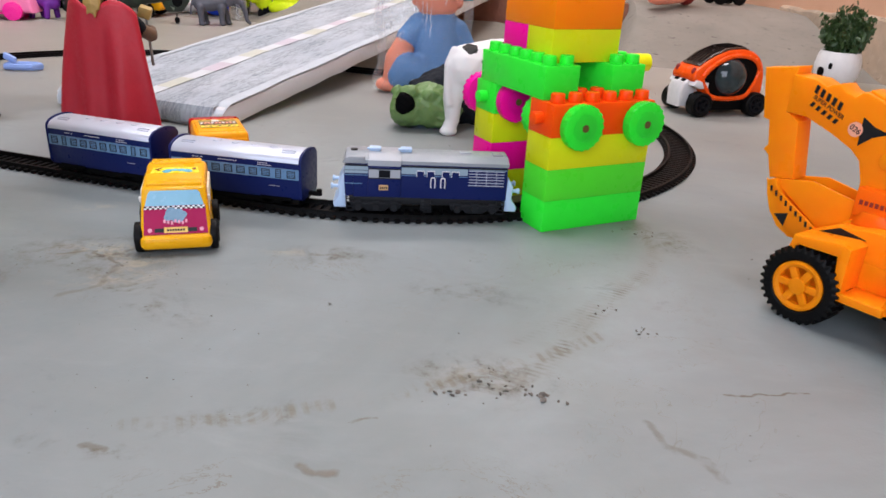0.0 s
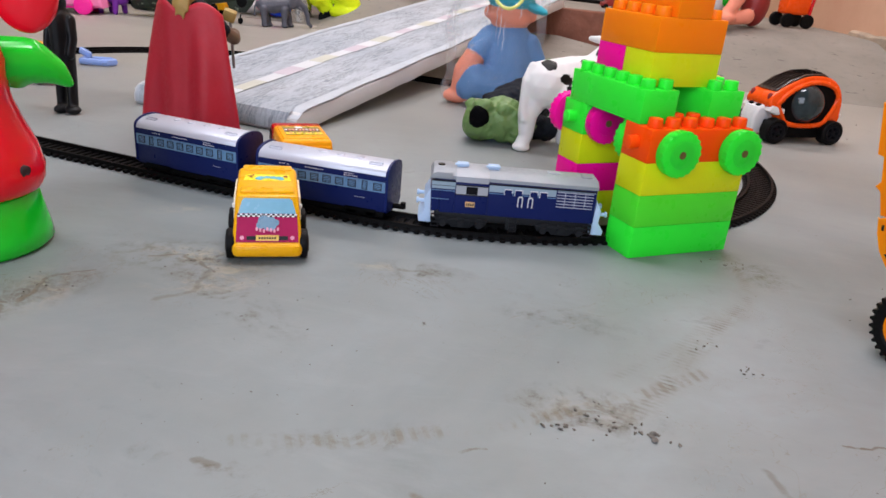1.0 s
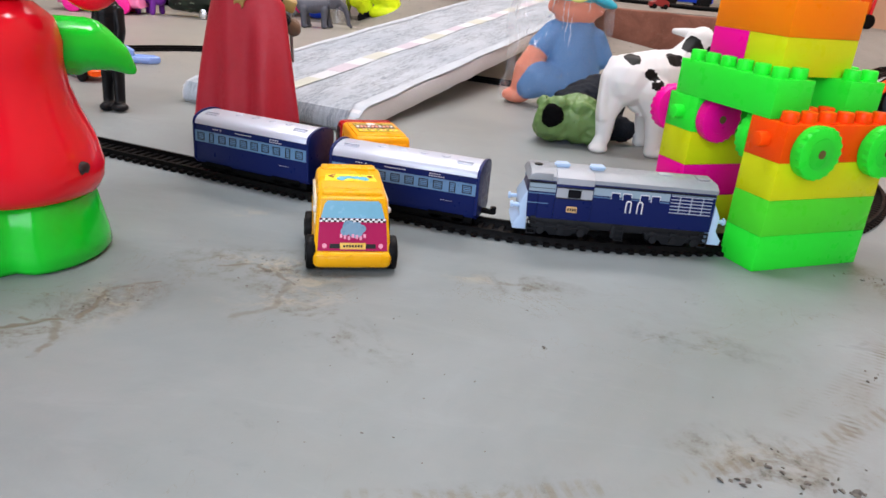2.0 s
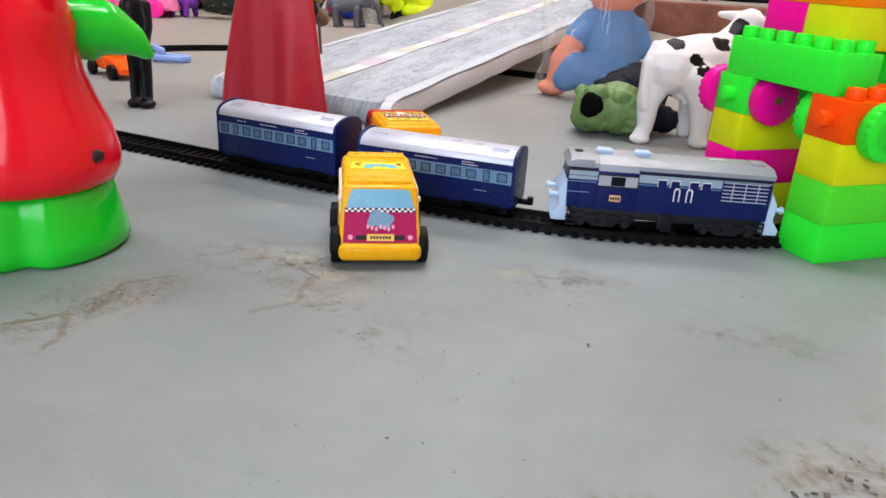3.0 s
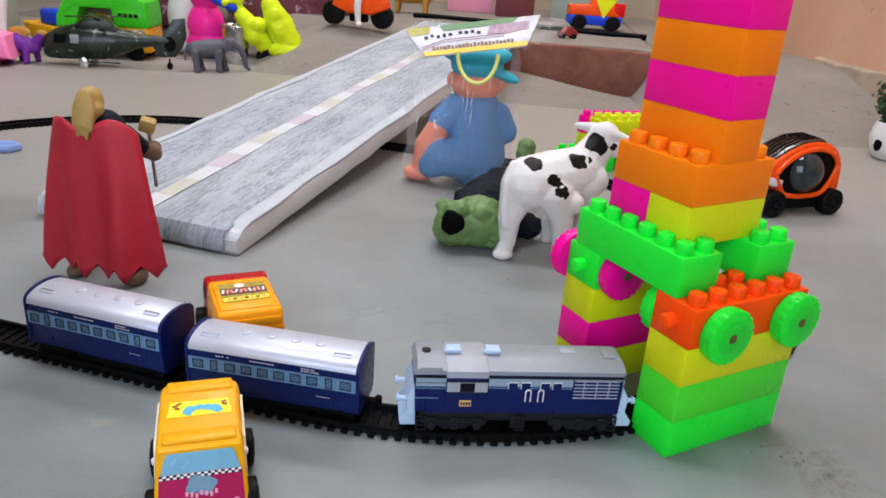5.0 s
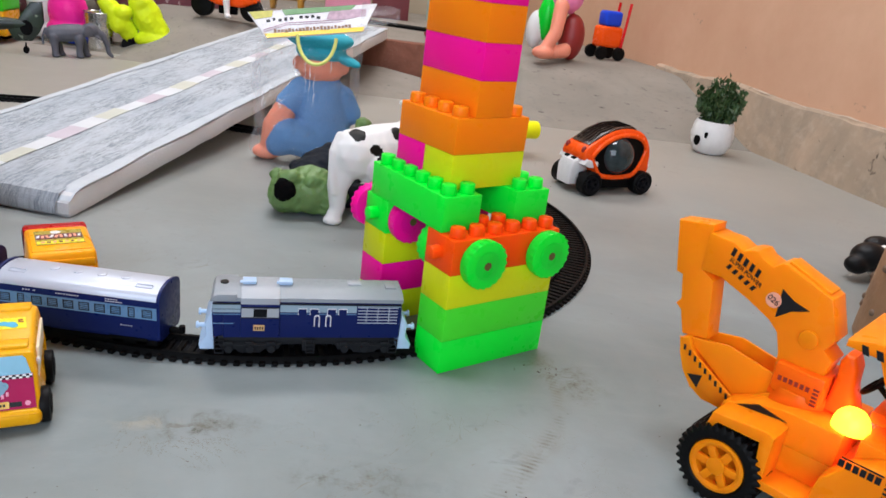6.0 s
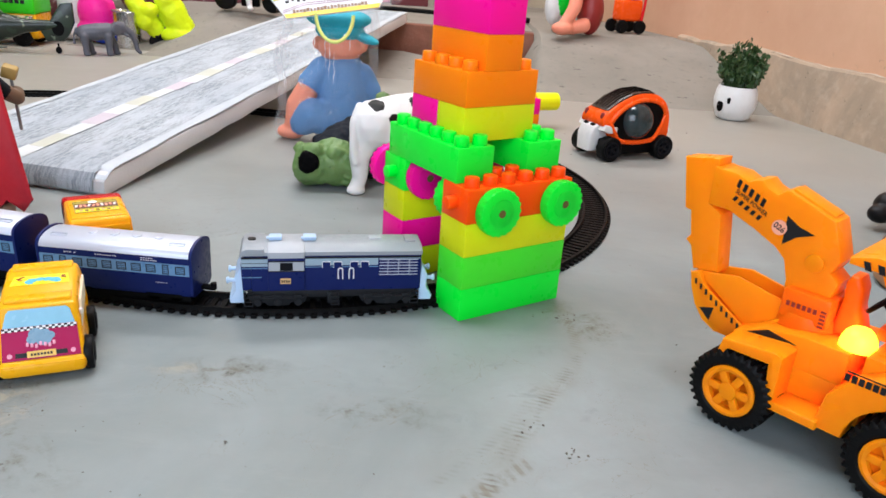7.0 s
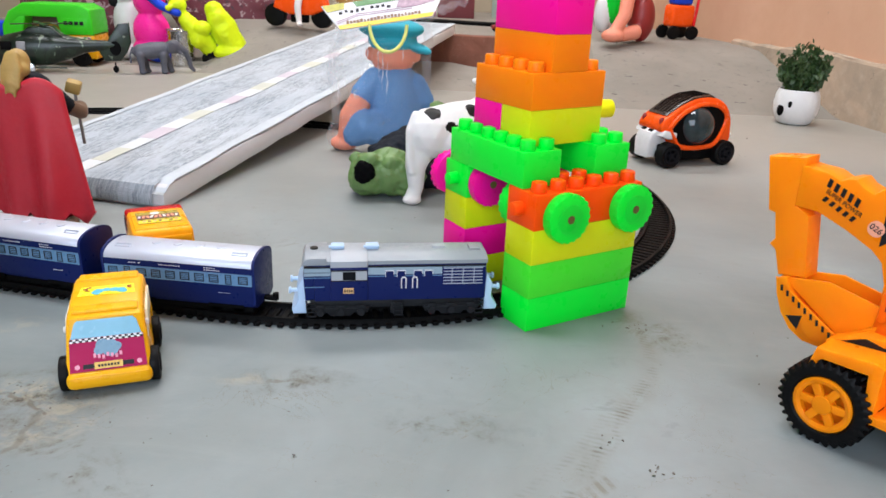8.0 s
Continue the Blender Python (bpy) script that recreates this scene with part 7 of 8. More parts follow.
nt.links.new(nz2.outputs["Fac"], off.inputs[0])
nt.links.new(off.outputs[0], mag.inputs[0])
nt.links.new(mag.outputs[0], fold.inputs["Value"])
gate, part_of = node(nt, "ShaderNodeMapRange", From_Min=0.57, From_Max=0.63), nt.nodes.new("ShaderNodeMath")
part_of.operation = "MULTIPLY"
nt.links.new(nz1.outputs["Fac"], gate.inputs["Value"])
nt.links.new(fold.outputs[0], part_of.inputs[0])
nt.links.new(gate.outputs[0], part_of.inputs[1])
nt.links.new(part_of.outputs[0], add.inputs[0])
add.inputs[1].default_value = 0.035
bp = node(nt, "ShaderNodeBump", Strength=0.6, Distance=0.01)
nt.links.new(nz1.outputs["Fac"], bp.inputs["Height"])
nt.links.new(bp.outputs[0], gl.inputs["Normal"])
for a, b in ((add.outputs[0], mx.inputs[0]), (tr.outputs[0], mx.inputs[1]), (gl.outputs[0], mx.inputs[2]), (mx.outputs[0], nt.nodes["Material Output"].inputs[0])):
    nt.links.new(a, b)
bag = thing("plastic_bag", pose(-0.252, 0.652, 0.0, 0, 0, 8), "crinkled clear plastic bag with a printed card header and yellow loop", "bag")
bm = bmesh.new()
rings = []
for j in range(25):
    f = j / 24
    z = 0.002 + 0.262 * f
    wx, wy = 0.080 + 0.010 * math.sin(f * 3.1), 0.074 * (1 - f ** 2.4) + 0.004
    ring = []
    for i in range(56):
        a = 2 * math.pi * i / 56
        k = 1 + 0.10 * noise.noise((math.cos(a) * 1.5, math.sin(a) * 1.5, z * 9)) + 0.02 * noise.noise((math.cos(a) * 3, math.sin(a) * 3, z * 20))
        ex = abs(math.cos(a)) ** 0.75 * (1 if math.cos(a) > 0 else -1)
        ring.append(bm.verts.new((wx * ex * k, wy * math.sin(a) * k + 0.01, z)))
    rings.append(ring)
for a, b in zip(rings, rings[1:]):
    for i in range(56):
        bm.faces.new((a[i], a[(i + 1) % 56], b[(i + 1) % 56], b[i]))
film = part("film", bm, FILM, bag, "crinkled clear film", Matrix.Translation((0.004, 0.046, 0)))
film.visible_shadow = False
# whitish crumpled seams down both sides and beyond the card
HAZE = bpy.data.materials.new("hazy_film")
HAZE.use_nodes = True
hp = HAZE.node_tree.nodes["Principled BSDF"]
hp.inputs["Base Color"].default_value, hp.inputs["Roughness"].default_value, hp.inputs["Alpha"].default_value = (0.85, 0.86, 0.88, 1), 0.12, 0.17
for x0, x1, zt, amp in ((-0.086, -0.070, 0.235, 0.016), (0.075, 0.092, 0.24, 0.014)):
    bm = bmesh.new()
    col = []
    for j in range(31):
        z = 0.004 + (zt - 0.004) * j / 30
        col.append([bm.verts.new((x0 + (x1 - x0) * k / 3 + amp * noise.noise((x0 * 50, z * 22, 0)), 0.010 + 0.012 * noise.noise((k * 0.9 + x0, z * 30, 2)), z)) for k in range(4)])
    for p, q in zip(col, col[1:]):
        for k in range(3):
            bm.faces.new((p[k], p[k + 1], q[k + 1], q[k]))
    part("seam", bm, HAZE, bag, "hazy crumpled seam", Matrix.Translation((0.004, 0.046, 0))).visible_shadow = False
bm = bmesh.new()
col = []
for j in range(13):
    u = j / 12
    col.append([bm.verts.new((0.088 + 0.062 * u, -0.028 + 0.022 * noise.noise((u * 5, k * 0.8, 1)), 0.236 + 0.030 * u + 0.010 * k - 0.006 * u * k + 0.008 * noise.noise((u * 6, k, 4)))) for k in range(6)])
for p, q in zip(col, col[1:]):
    for k in range(5):
        bm.faces.new((p[k], p[k + 1], q[k + 1], q[k]))
part("bag_end", bm, HAZE, bag, "hazy crumpled end of the film").visible_shadow = False
CARD = material("header_card", "d2d1d6", 0.3)
lean = pose(0.018, -0.040, 0.230, -46, -10, 0)
bm = bmesh.new()
add_prism(bm, [(-0.076, 0.0), (-0.104, 0.056), (0.104, 0.056), (0.076, 0.0)], -0.0012, 0.0012, 0.0006)
card = part("header_card", bm, CARD, bag, "white green and yellow printed header", lean)
MAUVE, CARDBROWN = material("card_mauve", "a88c9c", 0.4, 0, 0.5, 160), material("card_brown", "7c5a3c", 0.4, 0, 0.4, 200)
for pts, mat in (([(-0.045, 0.044), (-0.050, 0.0555), (0.070, 0.0555), (0.060, 0.046)], material("card_green", "5c8a52", 0.4, 0, 0.3, 90)), ([(-0.0755, 0.0005), (-0.079, 0.009), (0.079, 0.009), (0.0755, 0.0005)], material("card_yellow", "ecc41a", 0.35)),
                 ([(-0.094, 0.040), (-0.102, 0.0555), (-0.064, 0.0555), (-0.066, 0.043)], material("card_lime", "b3ad3a", 0.4, 0, 0.4, 120)), ([(0.020, 0.030), (0.026, 0.047), (0.086, 0.046), (0.083, 0.032), (0.050, 0.027)], MAUVE)):
    bm = bmesh.new()
    add_prism(bm, pts, -0.0020, -0.0010)
    part("printed_band", bm, mat, card)
rng = random.Random(11)
for lift in (0.0, 0.004):
    bm = bmesh.new()
    for p, q in (((-0.080, 0.013), (-0.045, 0.024)), ((-0.045, 0.024), (0.045, 0.023))):
        mid, d = ((p[0] + q[0]) / 2, -0.0016, (p[1] + q[1]) / 2 + lift), Vector((q[0] - p[0], 0, q[1] - p[1]))
        add_box(bm, mid, (d.length, 0.0008, 0.0011), 0, Euler((0, -math.atan2(d.z, d.x), 0)).to_matrix())
    part("printed_line", bm, MAUVE, card)
bm = bmesh.new()
for i in range(22):
    add_box(bm, (-0.062 + i * 0.0056, -0.002, 0.0125 + rng.uniform(-0.0008, 0.0008)), (rng.uniform(0.003, 0.0052), 0.0006, rng.uniform(0.004, 0.0075)), 0, Euler((0, rng.uniform(-0.2, 0.2), 0)).to_matrix())
tagged(part("lettering_bars", bm, CARDBROWN, card, "row of small brown marks"), kind="stuff")
bm = bmesh.new()
for i in range(9):
    add_box(bm, (-0.072 + i * 0.0092 + 0.006 * (i > 4), -0.002, 0.036 + rng.uniform(-0.002, 0.002)), (rng.uniform(0.0035, 0.006), 0.0006, rng.uniform(0.0045, 0.007)), 0, Euler((0, rng.uniform(-0.3, 0.4), 0)).to_matrix())
tagged(part("lettering_bars", bm, INK, card, "row of black marks"), kind="stuff")
# thin white tubes paint in sharp glints where the film is gathered
CREASEGLINT = material("film_crease", "eef0f4", 0.08, 0, 0.02)
rng = random.Random(21)
for x0, y0, z0, z1 in ((0.004, -0.012, 0.138, 0.192), (0.012, -0.012, 0.120, 0.188), (0.020, -0.012, 0.112, 0.166), (-0.014, -0.010, 0.166, 0.192), (-0.064, 0.0, 0.100, 0.128), (-0.052, -0.004, 0.118, 0.140), (-0.074, 0.010, 0.150, 0.172), (0.046, -0.008, 0.168, 0.190)):
    bm = bmesh.new()
    pts = [(x0 + 0.004 * noise.noise((x0 * 90, k * 0.7, 0)), y0 + 0.003 * noise.noise((k, x0 * 30, 5)), z0 + (z1 - z0) * k / 8) for k in range(9)]
    add_tube(bm, pts, [max(0.0002, 0.0009 * math.sin(math.pi * (k + 0.4) / 8.8) * rng.uniform(0.5, 1.3)) for k in range(9)], 6)
    part("crease", bm, CREASEGLINT, bag, "white tube painting a glint on the folded film").visible_shadow = False
bm = bmesh.new()
add_tube(bm, [(0.021 + 0.030 * math.sin(a), -0.050 - 0.016 * math.cos(a) ** 2, 0.230 - 0.042 * math.cos(a)) for a in [-1.57 + 3.14 * k / 16 for k in range(17)]], 0.0029, 10)
part("loop_handle", bm, material("loop_yellow", "d9e07a", 0.35), bag, "pale yellow loop handle")

# ---- small things ----
bm = bmesh.new()
CLIPBLUE = plastic("clear_blue_plastic", "8aa6e0", 0.2, 0.2)
clip = thing("hair_clip", pose(-1.02, 0.605, 0, 0, 0, 18) @ Matrix.Diagonal((0.72, 0.9, 1.3, 1)), "pale blue plastic hair clip lying on the floor", "hair clip")
add_tube(bm, [(-0.045, -0.012, 0.006), (-0.02, -0.018, 0.006), (0.025, -0.016, 0.006), (0.042, 0.0, 0.006), (0.025, 0.016, 0.006), (-0.02, 0.014, 0.006), (-0.045, 0.006, 0.006)], 0.005, 8, True)
part("frame", bm, CLIPBLUE, clip)
bm = bmesh.new()
add_box(bm, (-0.035, 0.0, 0.017), (0.030, 0.014, 0.010), 0.003, Euler((0, 0.3, 0)).to_matrix())
part("lever", bm, CLIPBLUE, clip)

# half-hidden little orange car
t = thing("toy_racer", pose(-0.995, 0.42, 0, 0, 0, -25), "small orange toy racer with yellow seat", "toy car")
bm = bmesh.new()
add_prism(bm, [(-0.05, 0.012), (-0.052, 0.03), (-0.02, 0.036), (0.03, 0.030), (0.055, 0.018), (0.055, 0.010)], -0.022, 0.022, 0.004, None, 3)
part("body", bm, CARORANGE, t)
bm = bmesh.new()
add_ball(bm, (-0.012, 0, 0.045), (0.026, 0.018, 0.020))
part("seat", bm, BUSYELLOW, t, "yellow moulded seat")
for x in (-0.032, 0.034):
    for y in (-0.026, 0.026):
        small_wheel(t, x, y, 0.012, 0.008)

# drum with a blue elephant on it, and a black and white ball beside the crane
DRUM = material("brown_drum", "8d6a4c", 0.6, 0, 0.25, 40, 200, 0.3)
t = thing("brown_drum", pose(0.560, 0.170, 0), "brown speckled drum standing on the floor", "drum")
bm = bmesh.new()
add_lathe(bm, [(0.0, 0.0), (0.062, 0.0), (0.068, 0.006), (0.066, 0.05), (0.062, 0.112), (0.055, 0.122), (0.0, 0.124)], (0, 0, 0), 40)
part("drum_body", bm, DRUM, t)
rng = random.Random(7)
for i in range(14):
    a, z = rng.uniform(2.2, 5.2), rng.uniform(0.03, 0.11)
    bm = bmesh.new()
    add_ball(bm, (0.064 * math.cos(a), 0.064 * math.sin(a), z), (0.005, 0.005, 0.005), None, 10, 6)
    part("spot", bm, BROWNSKIN, t)
AZURE = plastic("azure_plastic", "3fb0e6", 0.3, 0.1)
s = [(AZURE, "ball", (0.565, 0.175, 0.175), (0.036, 0.028, 0.030)), (AZURE, "ball", (0.540, 0.165, 0.196), (0.024, 0.022, 0.023)), (AZURE, "limb", [(0.522, 0.158, 0.192), (0.510, 0.152, 0.186), (0.505, 0.150, 0.206), (0.512, 0.150, 0.222)], [0.010, 0.009, 0.008, 0.008]),
     (AZURE, "limb", [(0.55, 0.16, 0.16), (0.548, 0.158, 0.128)], [0.012, 0.012]), (AZURE, "limb", [(0.58, 0.16, 0.16), (0.582, 0.158, 0.128)], [0.012, 0.012]), (AZURE, "limb", [(0.55, 0.19, 0.16), (0.548, 0.192, 0.128)], [0.012, 0.012]), (AZURE, "limb", [(0.58, 0.19, 0.16), (0.582, 0.192, 0.128)], [0.012, 0.012]),
     (AZURE, "ball", (0.552, 0.148, 0.198), (0.014, 0.006, 0.018)), (FIGBLACK, "ball", (0.521, 0.147, 0.203), 0.004), (AZURE, "ball", (0.552, 0.185, 0.200), (0.014, 0.006, 0.018))]
figure("blue_elephant", lump("blue_elephant", s, 0.0024, 4), Matrix(), "azure plastic elephant figure standing on the brown drum", "toy elephant")
s = [(COWWHITE, "ball", (0.655, 0.412, 0.026), (0.030, 0.028, 0.026)), (FIGBLACK, "ball", (0.625, 0.405, 0.034), (0.026, 0.024, 0.022)), (FIGBLACK, "ball", (0.605, 0.395, 0.024), (0.018, 0.016, 0.014)), (FIGBLACK, "ball", (0.650, 0.430, 0.046), (0.022, 0.018, 0.014))]
figure("panda_toy", lump("panda_toy", s, 0.0025, 3), Matrix(), "black and white plastic animal toy lying on the floor", "toy animal")

# ---- toys crowded along the back ----
def camouflage():
    m, g = blank("camouflage_green")
    a, b = g.noise(26, 2, 0.5, warp=0.6), g.noise(34, 2, 0.5, g.stretch(1, 1, 1, 0, 4, 2), 0.6)
    col = g.blend(g.fit(a, 0.52, 0.55), rgb("0d1b12"), rgb("1c2d1f"))
    col = g.blend(g.fit(b, 0.63, 0.66), col, rgb("6d7967"))
    g.out(col, 0.3)
    return m


CAMO = camouflage()
KIWI, HOTPINK = plastic("kiwi_green_plastic", "43c81e", 0.35), plastic("hot_pink_plastic", "ff2fa0", 0.3)
BABYPINK, VIOLET = plastic("baby_pink_plastic", "f287b8", 0.35), plastic("violet_plastic", "6d2f93", 0.4)
ROYAL, LIMEBIKE = plastic("royal_blue_plastic", "2447cf", 0.35), plastic("acid_lime_plastic", "d3ea0c", 0.4)
RHINO, STEEL = material("rhino_grey_vinyl", (0.085, 0.09, 0.115, 1), 0.55, 0, 0.2, 50, 250, 0.2), material("steel", (0.6, 0.6, 0.6, 1), 0.22, 1.0, 0.05)
MAROON, DUSTGREY = material("maroon_card", "6a2d33", 0.6, 0, 0.15), material("grey_sacking", "a49aa0", 0.85, 0, 0.2, 20, 200, 0.4)
GOLD, TEALGREY = material("ochre_plastic", "b98a32", 0.5, 0, 0.25), material("teal_grey_card", "9aa79c", 0.7, 0, 0.15)


def helicopter(m):
    t = thing("toy_helicopter", m, "dark green camouflage toy helicopter with silver wheels", "toy helicopter")
    bm = bmesh.new()
    secs = [(0.205, 0.012, 0.045, 0.020), (0.190, 0.030, 0.052, 0.034), (0.150, 0.042, 0.060, 0.044), (0.080, 0.046, 0.068, 0.050), (0.0, 0.046, 0.068, 0.048), (-0.060, 0.036, 0.072, 0.036), (-0.120, 0.020, 0.076, 0.020), (-0.200, 0.012, 0.080, 0.014), (-0.235, 0.008, 0.082, 0.010)]
    rings = []
    for x, w, z, h in secs:
        rings.append([bm.verts.new((x, w * math.cos(a), z + h * math.sin(a))) for a in [2 * math.pi * k / 20 for k in range(20)]])
    for a, b in zip(rings, rings[1:]):
        for k in range(20):
            bm.faces.new((a[k], b[k], b[(k + 1) % 20], a[(k + 1) % 20]))
    bm.faces.new(rings[0])
    bm.faces.new(rings[-1][::-1])
    bmesh.ops.recalc_face_normals(bm, faces=bm.faces)
    body = part("fuselage", bm, CAMO, t)
    bm = bmesh.new()
    add_prism(bm, [(0.090, 0.110), (0.060, 0.130), (-0.020, 0.132), (-0.060, 0.100)], -0.024, 0.024, 0.006, None, 3)
    part("engine", bm, CAMO, t)
    bm = bmesh.new()
    add_prism(bm, [(-0.170, 0.086), (-0.205, 0.092), (-0.247, 0.142), (-0.288, 0.146), (-0.290, 0.090), (-0.272, 0.060), (-0.248, 0.036), (-0.190, 0.034), (-0.172, 0.060)], -0.007, 0.007, 0.003)
    part("tail_fin", bm, CAMO, t)
    bm = bmesh.new()
    add_lathe(bm, [(0.018, -0.0085), (0.021, -0.0085), (0.021, 0.0085), (0.018, 0.0085)], (0, 0, 0), 28, pose(-0.232, 0.0, 0.072, 90, 0, 0))
    for k in range(4):
        add_box(bm, (-0.232, 0, 0.072), (0.036, 0.0165, 0.005), 0.0, Euler((0, k * math.pi / 4, 0)).to_matrix())
    part("tail_rotor", bm, BLACK, t, "black tail rotor")
    bm = bmesh.new()
    add_cyl(bm, (0.02, 0, 0.13), (0.02, 0, 0.140), 0.006, seg=12)
    for k in range(4):
        a = k * math.pi / 2 + 0.5
        add_box(bm, (0.02 + 0.05 * math.cos(a), 0.05 * math.sin(a), 0.138), (0.10, 0.016, 0.003), 0.001, Euler((0, 0, a)).to_matrix())
    part("rotor", bm, CAMO, t)
    for s in (-1, 1):
        for x, w in ((0.135, 0.036), (0.085, 0.030)):
            bm = bmesh.new()
            add_box(bm, (x, s * 0.043, 0.078), (w, 0.010, 0.024), 0.003)
            part("window", bm, BLACK if w > 0.033 else GREY, body)
        bm = bmesh.new()
        add_cyl(bm, (0.055, s * 0.020, 0.020), (0.055, s * 0.060, 0.016), 0.004, seg=10)
        add_box(bm, (0.00, s * 0.050, 0.018), (0.13, 0.004, 0.004), 0.001)
        part("strut", bm, CAMO, t)
        bm = bmesh.new()
        add_cyl(bm, (0.055, s * 0.056, 0.016), (0.055, s * 0.068, 0.016), 0.016, seg=24, bevel=0.002)
        part("wheel", bm, STEEL, t, "silver wheel")
    bm = bmesh.new()
    add_cyl(bm, (-0.225, 0, 0.03), (-0.225, 0, 0.012), 0.003, seg=8)
    add_cyl(bm, (-0.225, -0.004, 0.010), (-0.225, 0.004, 0.010), 0.010, seg=16)
    part("tail_wheel", bm, BLACK, t)
    return t


helicopter(pose(-1.345, 1.475, 0, 0, 0, 196) @ Matrix.Diagonal((0.77, 0.86, 0.98, 1)))

COLLAGE = collage_print()
t = thing("toy_rickshaw", pose(-1.432, 1.67, 0, 0, 0, 190) @ Matrix.Diagonal((0.86, 0.95, 0.78, 1)), "green and yellow toy auto rickshaw behind the helicopter", "toy rickshaw")
bm = bmesh.new()
add_prism(bm, [(-0.15, 0.17), (-0.145, 0.215), (-0.11, 0.235), (0.08, 0.235), (0.125, 0.205), (0.145, 0.16), (0.12, 0.16), (0.09, 0.185), (-0.03, 0.185), (-0.04, 0.12), (-0.15, 0.12)], -0.075, 0.075, 0.006, None, 3)
part("canopy", bm, KIWI, t, "bright green canopy")
bm = bmesh.new()
add_prism(bm, [(-0.15, 0.03), (-0.15, 0.125), (-0.03, 0.12), (-0.02, 0.06), (0.08, 0.055), (0.12, 0.12), (0.155, 0.11), (0.165, 0.04), (0.14, 0.03)], -0.072, 0.072, 0.006, None, 3)
part("body", bm, BUSYELLOW, t)
for y in (-0.074, 0.074):
    bm = bmesh.new()
    add_box(bm, (-0.09, y, 0.155), (0.09, 0.004, 0.055), 0.001)
    panel = part("side_panel", bm, KIWI, t)
    for k in range(4):
        bm = bmesh.new()
        add_box(bm, (-0.115 + 0.018 * k, y * 1.03, 0.165), (0.013, 0.002, 0.014), 0)
        part("printed_bar", bm, INK, panel)
    bm = bmesh.new()
    add_box(bm, (-0.09, y * 1.015, 0.09), (0.10, 0.003, 0.05), 0.001)
    part("decal", bm, COLLAGE, t, "printed side picture")
    for x in (-0.10, 0.115):
        small_wheel(t, x, y * 0.9, 0.032, 0.022)
bm = bmesh.new()
add_ball(bm, (0.03, 0, 0.13), (0.05, 0.04, 0.035))
part("seat", bm, GOLD, t)

for x, y, z, r, mat in ((0.06, -0.02, 0.10, 0.030, BROWNSKIN), (0.00, 0.02, 0.10, 0.026, CARORANGE)):
    bm = bmesh.new()
    add_ball(bm, (x, y, z), (r, r * 0.8, r * 1.2))
    part("cushion", bm, mat, t)
bm = bmesh.new()
add_tube(bm, [(0.125, -0.07, 0.10), (0.135, -0.07, 0.15), (0.118, -0.07, 0.20)], 0.008, 8)
part("pillar", bm, KIWI, t)
bm = bmesh.new()
add_prism(bm, [(0.070, 0.200), (0.088, 0.130), (0.100, 0.112), (0.158, 0.108), (0.156, 0.150), (0.128, 0.205)], -0.074, 0.074, 0.006, None, 3)
part("front_cowl", bm, KIWI, t, "bright green front cowl")
bm = bmesh.new()
add_box(bm, (0.02, 0.01, 0.135), (0.13, 0.012, 0.10), 0.004)
part("seat_back", bm, BROWNSKIN, t, "brown seat back")
bm = bmesh.new()
add_box(bm, (-0.145, 0, 0.05), (0.022, 0.15, 0.035), 0.006)
part("bumper", bm, BUSYELLOW, t)

# pair of toys left of the helicopter
t = thing("toy_boat", pose(-1.66, 1.72, 0, 0, 0, 160), "blue and yellow toy boat", "toy boat")
bm = bmesh.new()
add_prism(bm, [(-0.09, 0.03), (-0.10, 0.07), (0.10, 0.075), (0.06, 0.025)], -0.04, 0.04, 0.010, None, 3)
part("hull", bm, BUSYELLOW, t)
bm = bmesh.new()
add_box(bm, (-0.02, 0, 0.095), (0.10, 0.05, 0.05), 0.012, None, 3)
part("cabin", bm, ROYAL, t, "blue cabin")
bm = bmesh.new()
for k in range(3):
    add_box(bm, (-0.06 + k * 0.05, 0, 0.012), (0.02, 0.05, 0.026), 0.004)
part("stand", bm, BLACK, t)
t = thing("pink_jeep", pose(-1.655, 1.335, 0, 0, 0, 20), "pink toy jeep with rounded body", "toy car")
bm = bmesh.new()
add_prism(bm, [(-0.11, 0.02), (-0.115, 0.07), (-0.09, 0.085), (-0.05, 0.13), (0.03, 0.135), (0.06, 0.09), (0.11, 0.08), (0.12, 0.02)], -0.055, 0.055, 0.014, None, 4)
part("body", bm, BABYPINK, t)
for y in (-0.056, 0.056):
    bm = bmesh.new()
    add_prism(bm, [(-0.055, 0.085), (-0.035, 0.12), (0.022, 0.122), (0.042, 0.085)], y - 0.003, y + 0.003, 0.001)
    part("window", bm, HOTPINK, t)
    for x in (-0.065, 0.068):
        small_wheel(t, x, y, 0.026, 0.018, HOTPINK)
bm = bmesh.new()
add_box(bm, (0, 0, 0.025), (0.18, 0.09, 0.02), 0.004)
part("chassis", bm, HOTPINK, t)
s = [(WHITE, "limb", [(-1.62, 1.42, 0.0 + 0.012), (-1.63, 1.44, 0.10), (-1.63, 1.45, 0.18)], [0.016, 0.020, 0.026]), (WHITE, "limb", [(-1.66, 1.43, 0.012), (-1.66, 1.45, 0.10), (-1.64, 1.45, 0.18)], [0.016, 0.020, 0.026]), (BABYPINK, "ball", (-1.635, 1.45, 0.23), (0.05, 0.04, 0.06))]
figure("ballerina_doll", lump("ballerina_doll", s, 0.005, 3), Matrix(), "white and pink plastic doll behind the jeep", "doll")
bm = bmesh.new()
add_box(bm, (0, 0, 0.09), (0.16, 0.12, 0.18), 0.012, None, 3)
whole("storage_tub", bm, TEALGREY, pose(-1.80, 1.60, 0, 0, 0, 15), "dull grey green storage tub behind the toys", "tub")
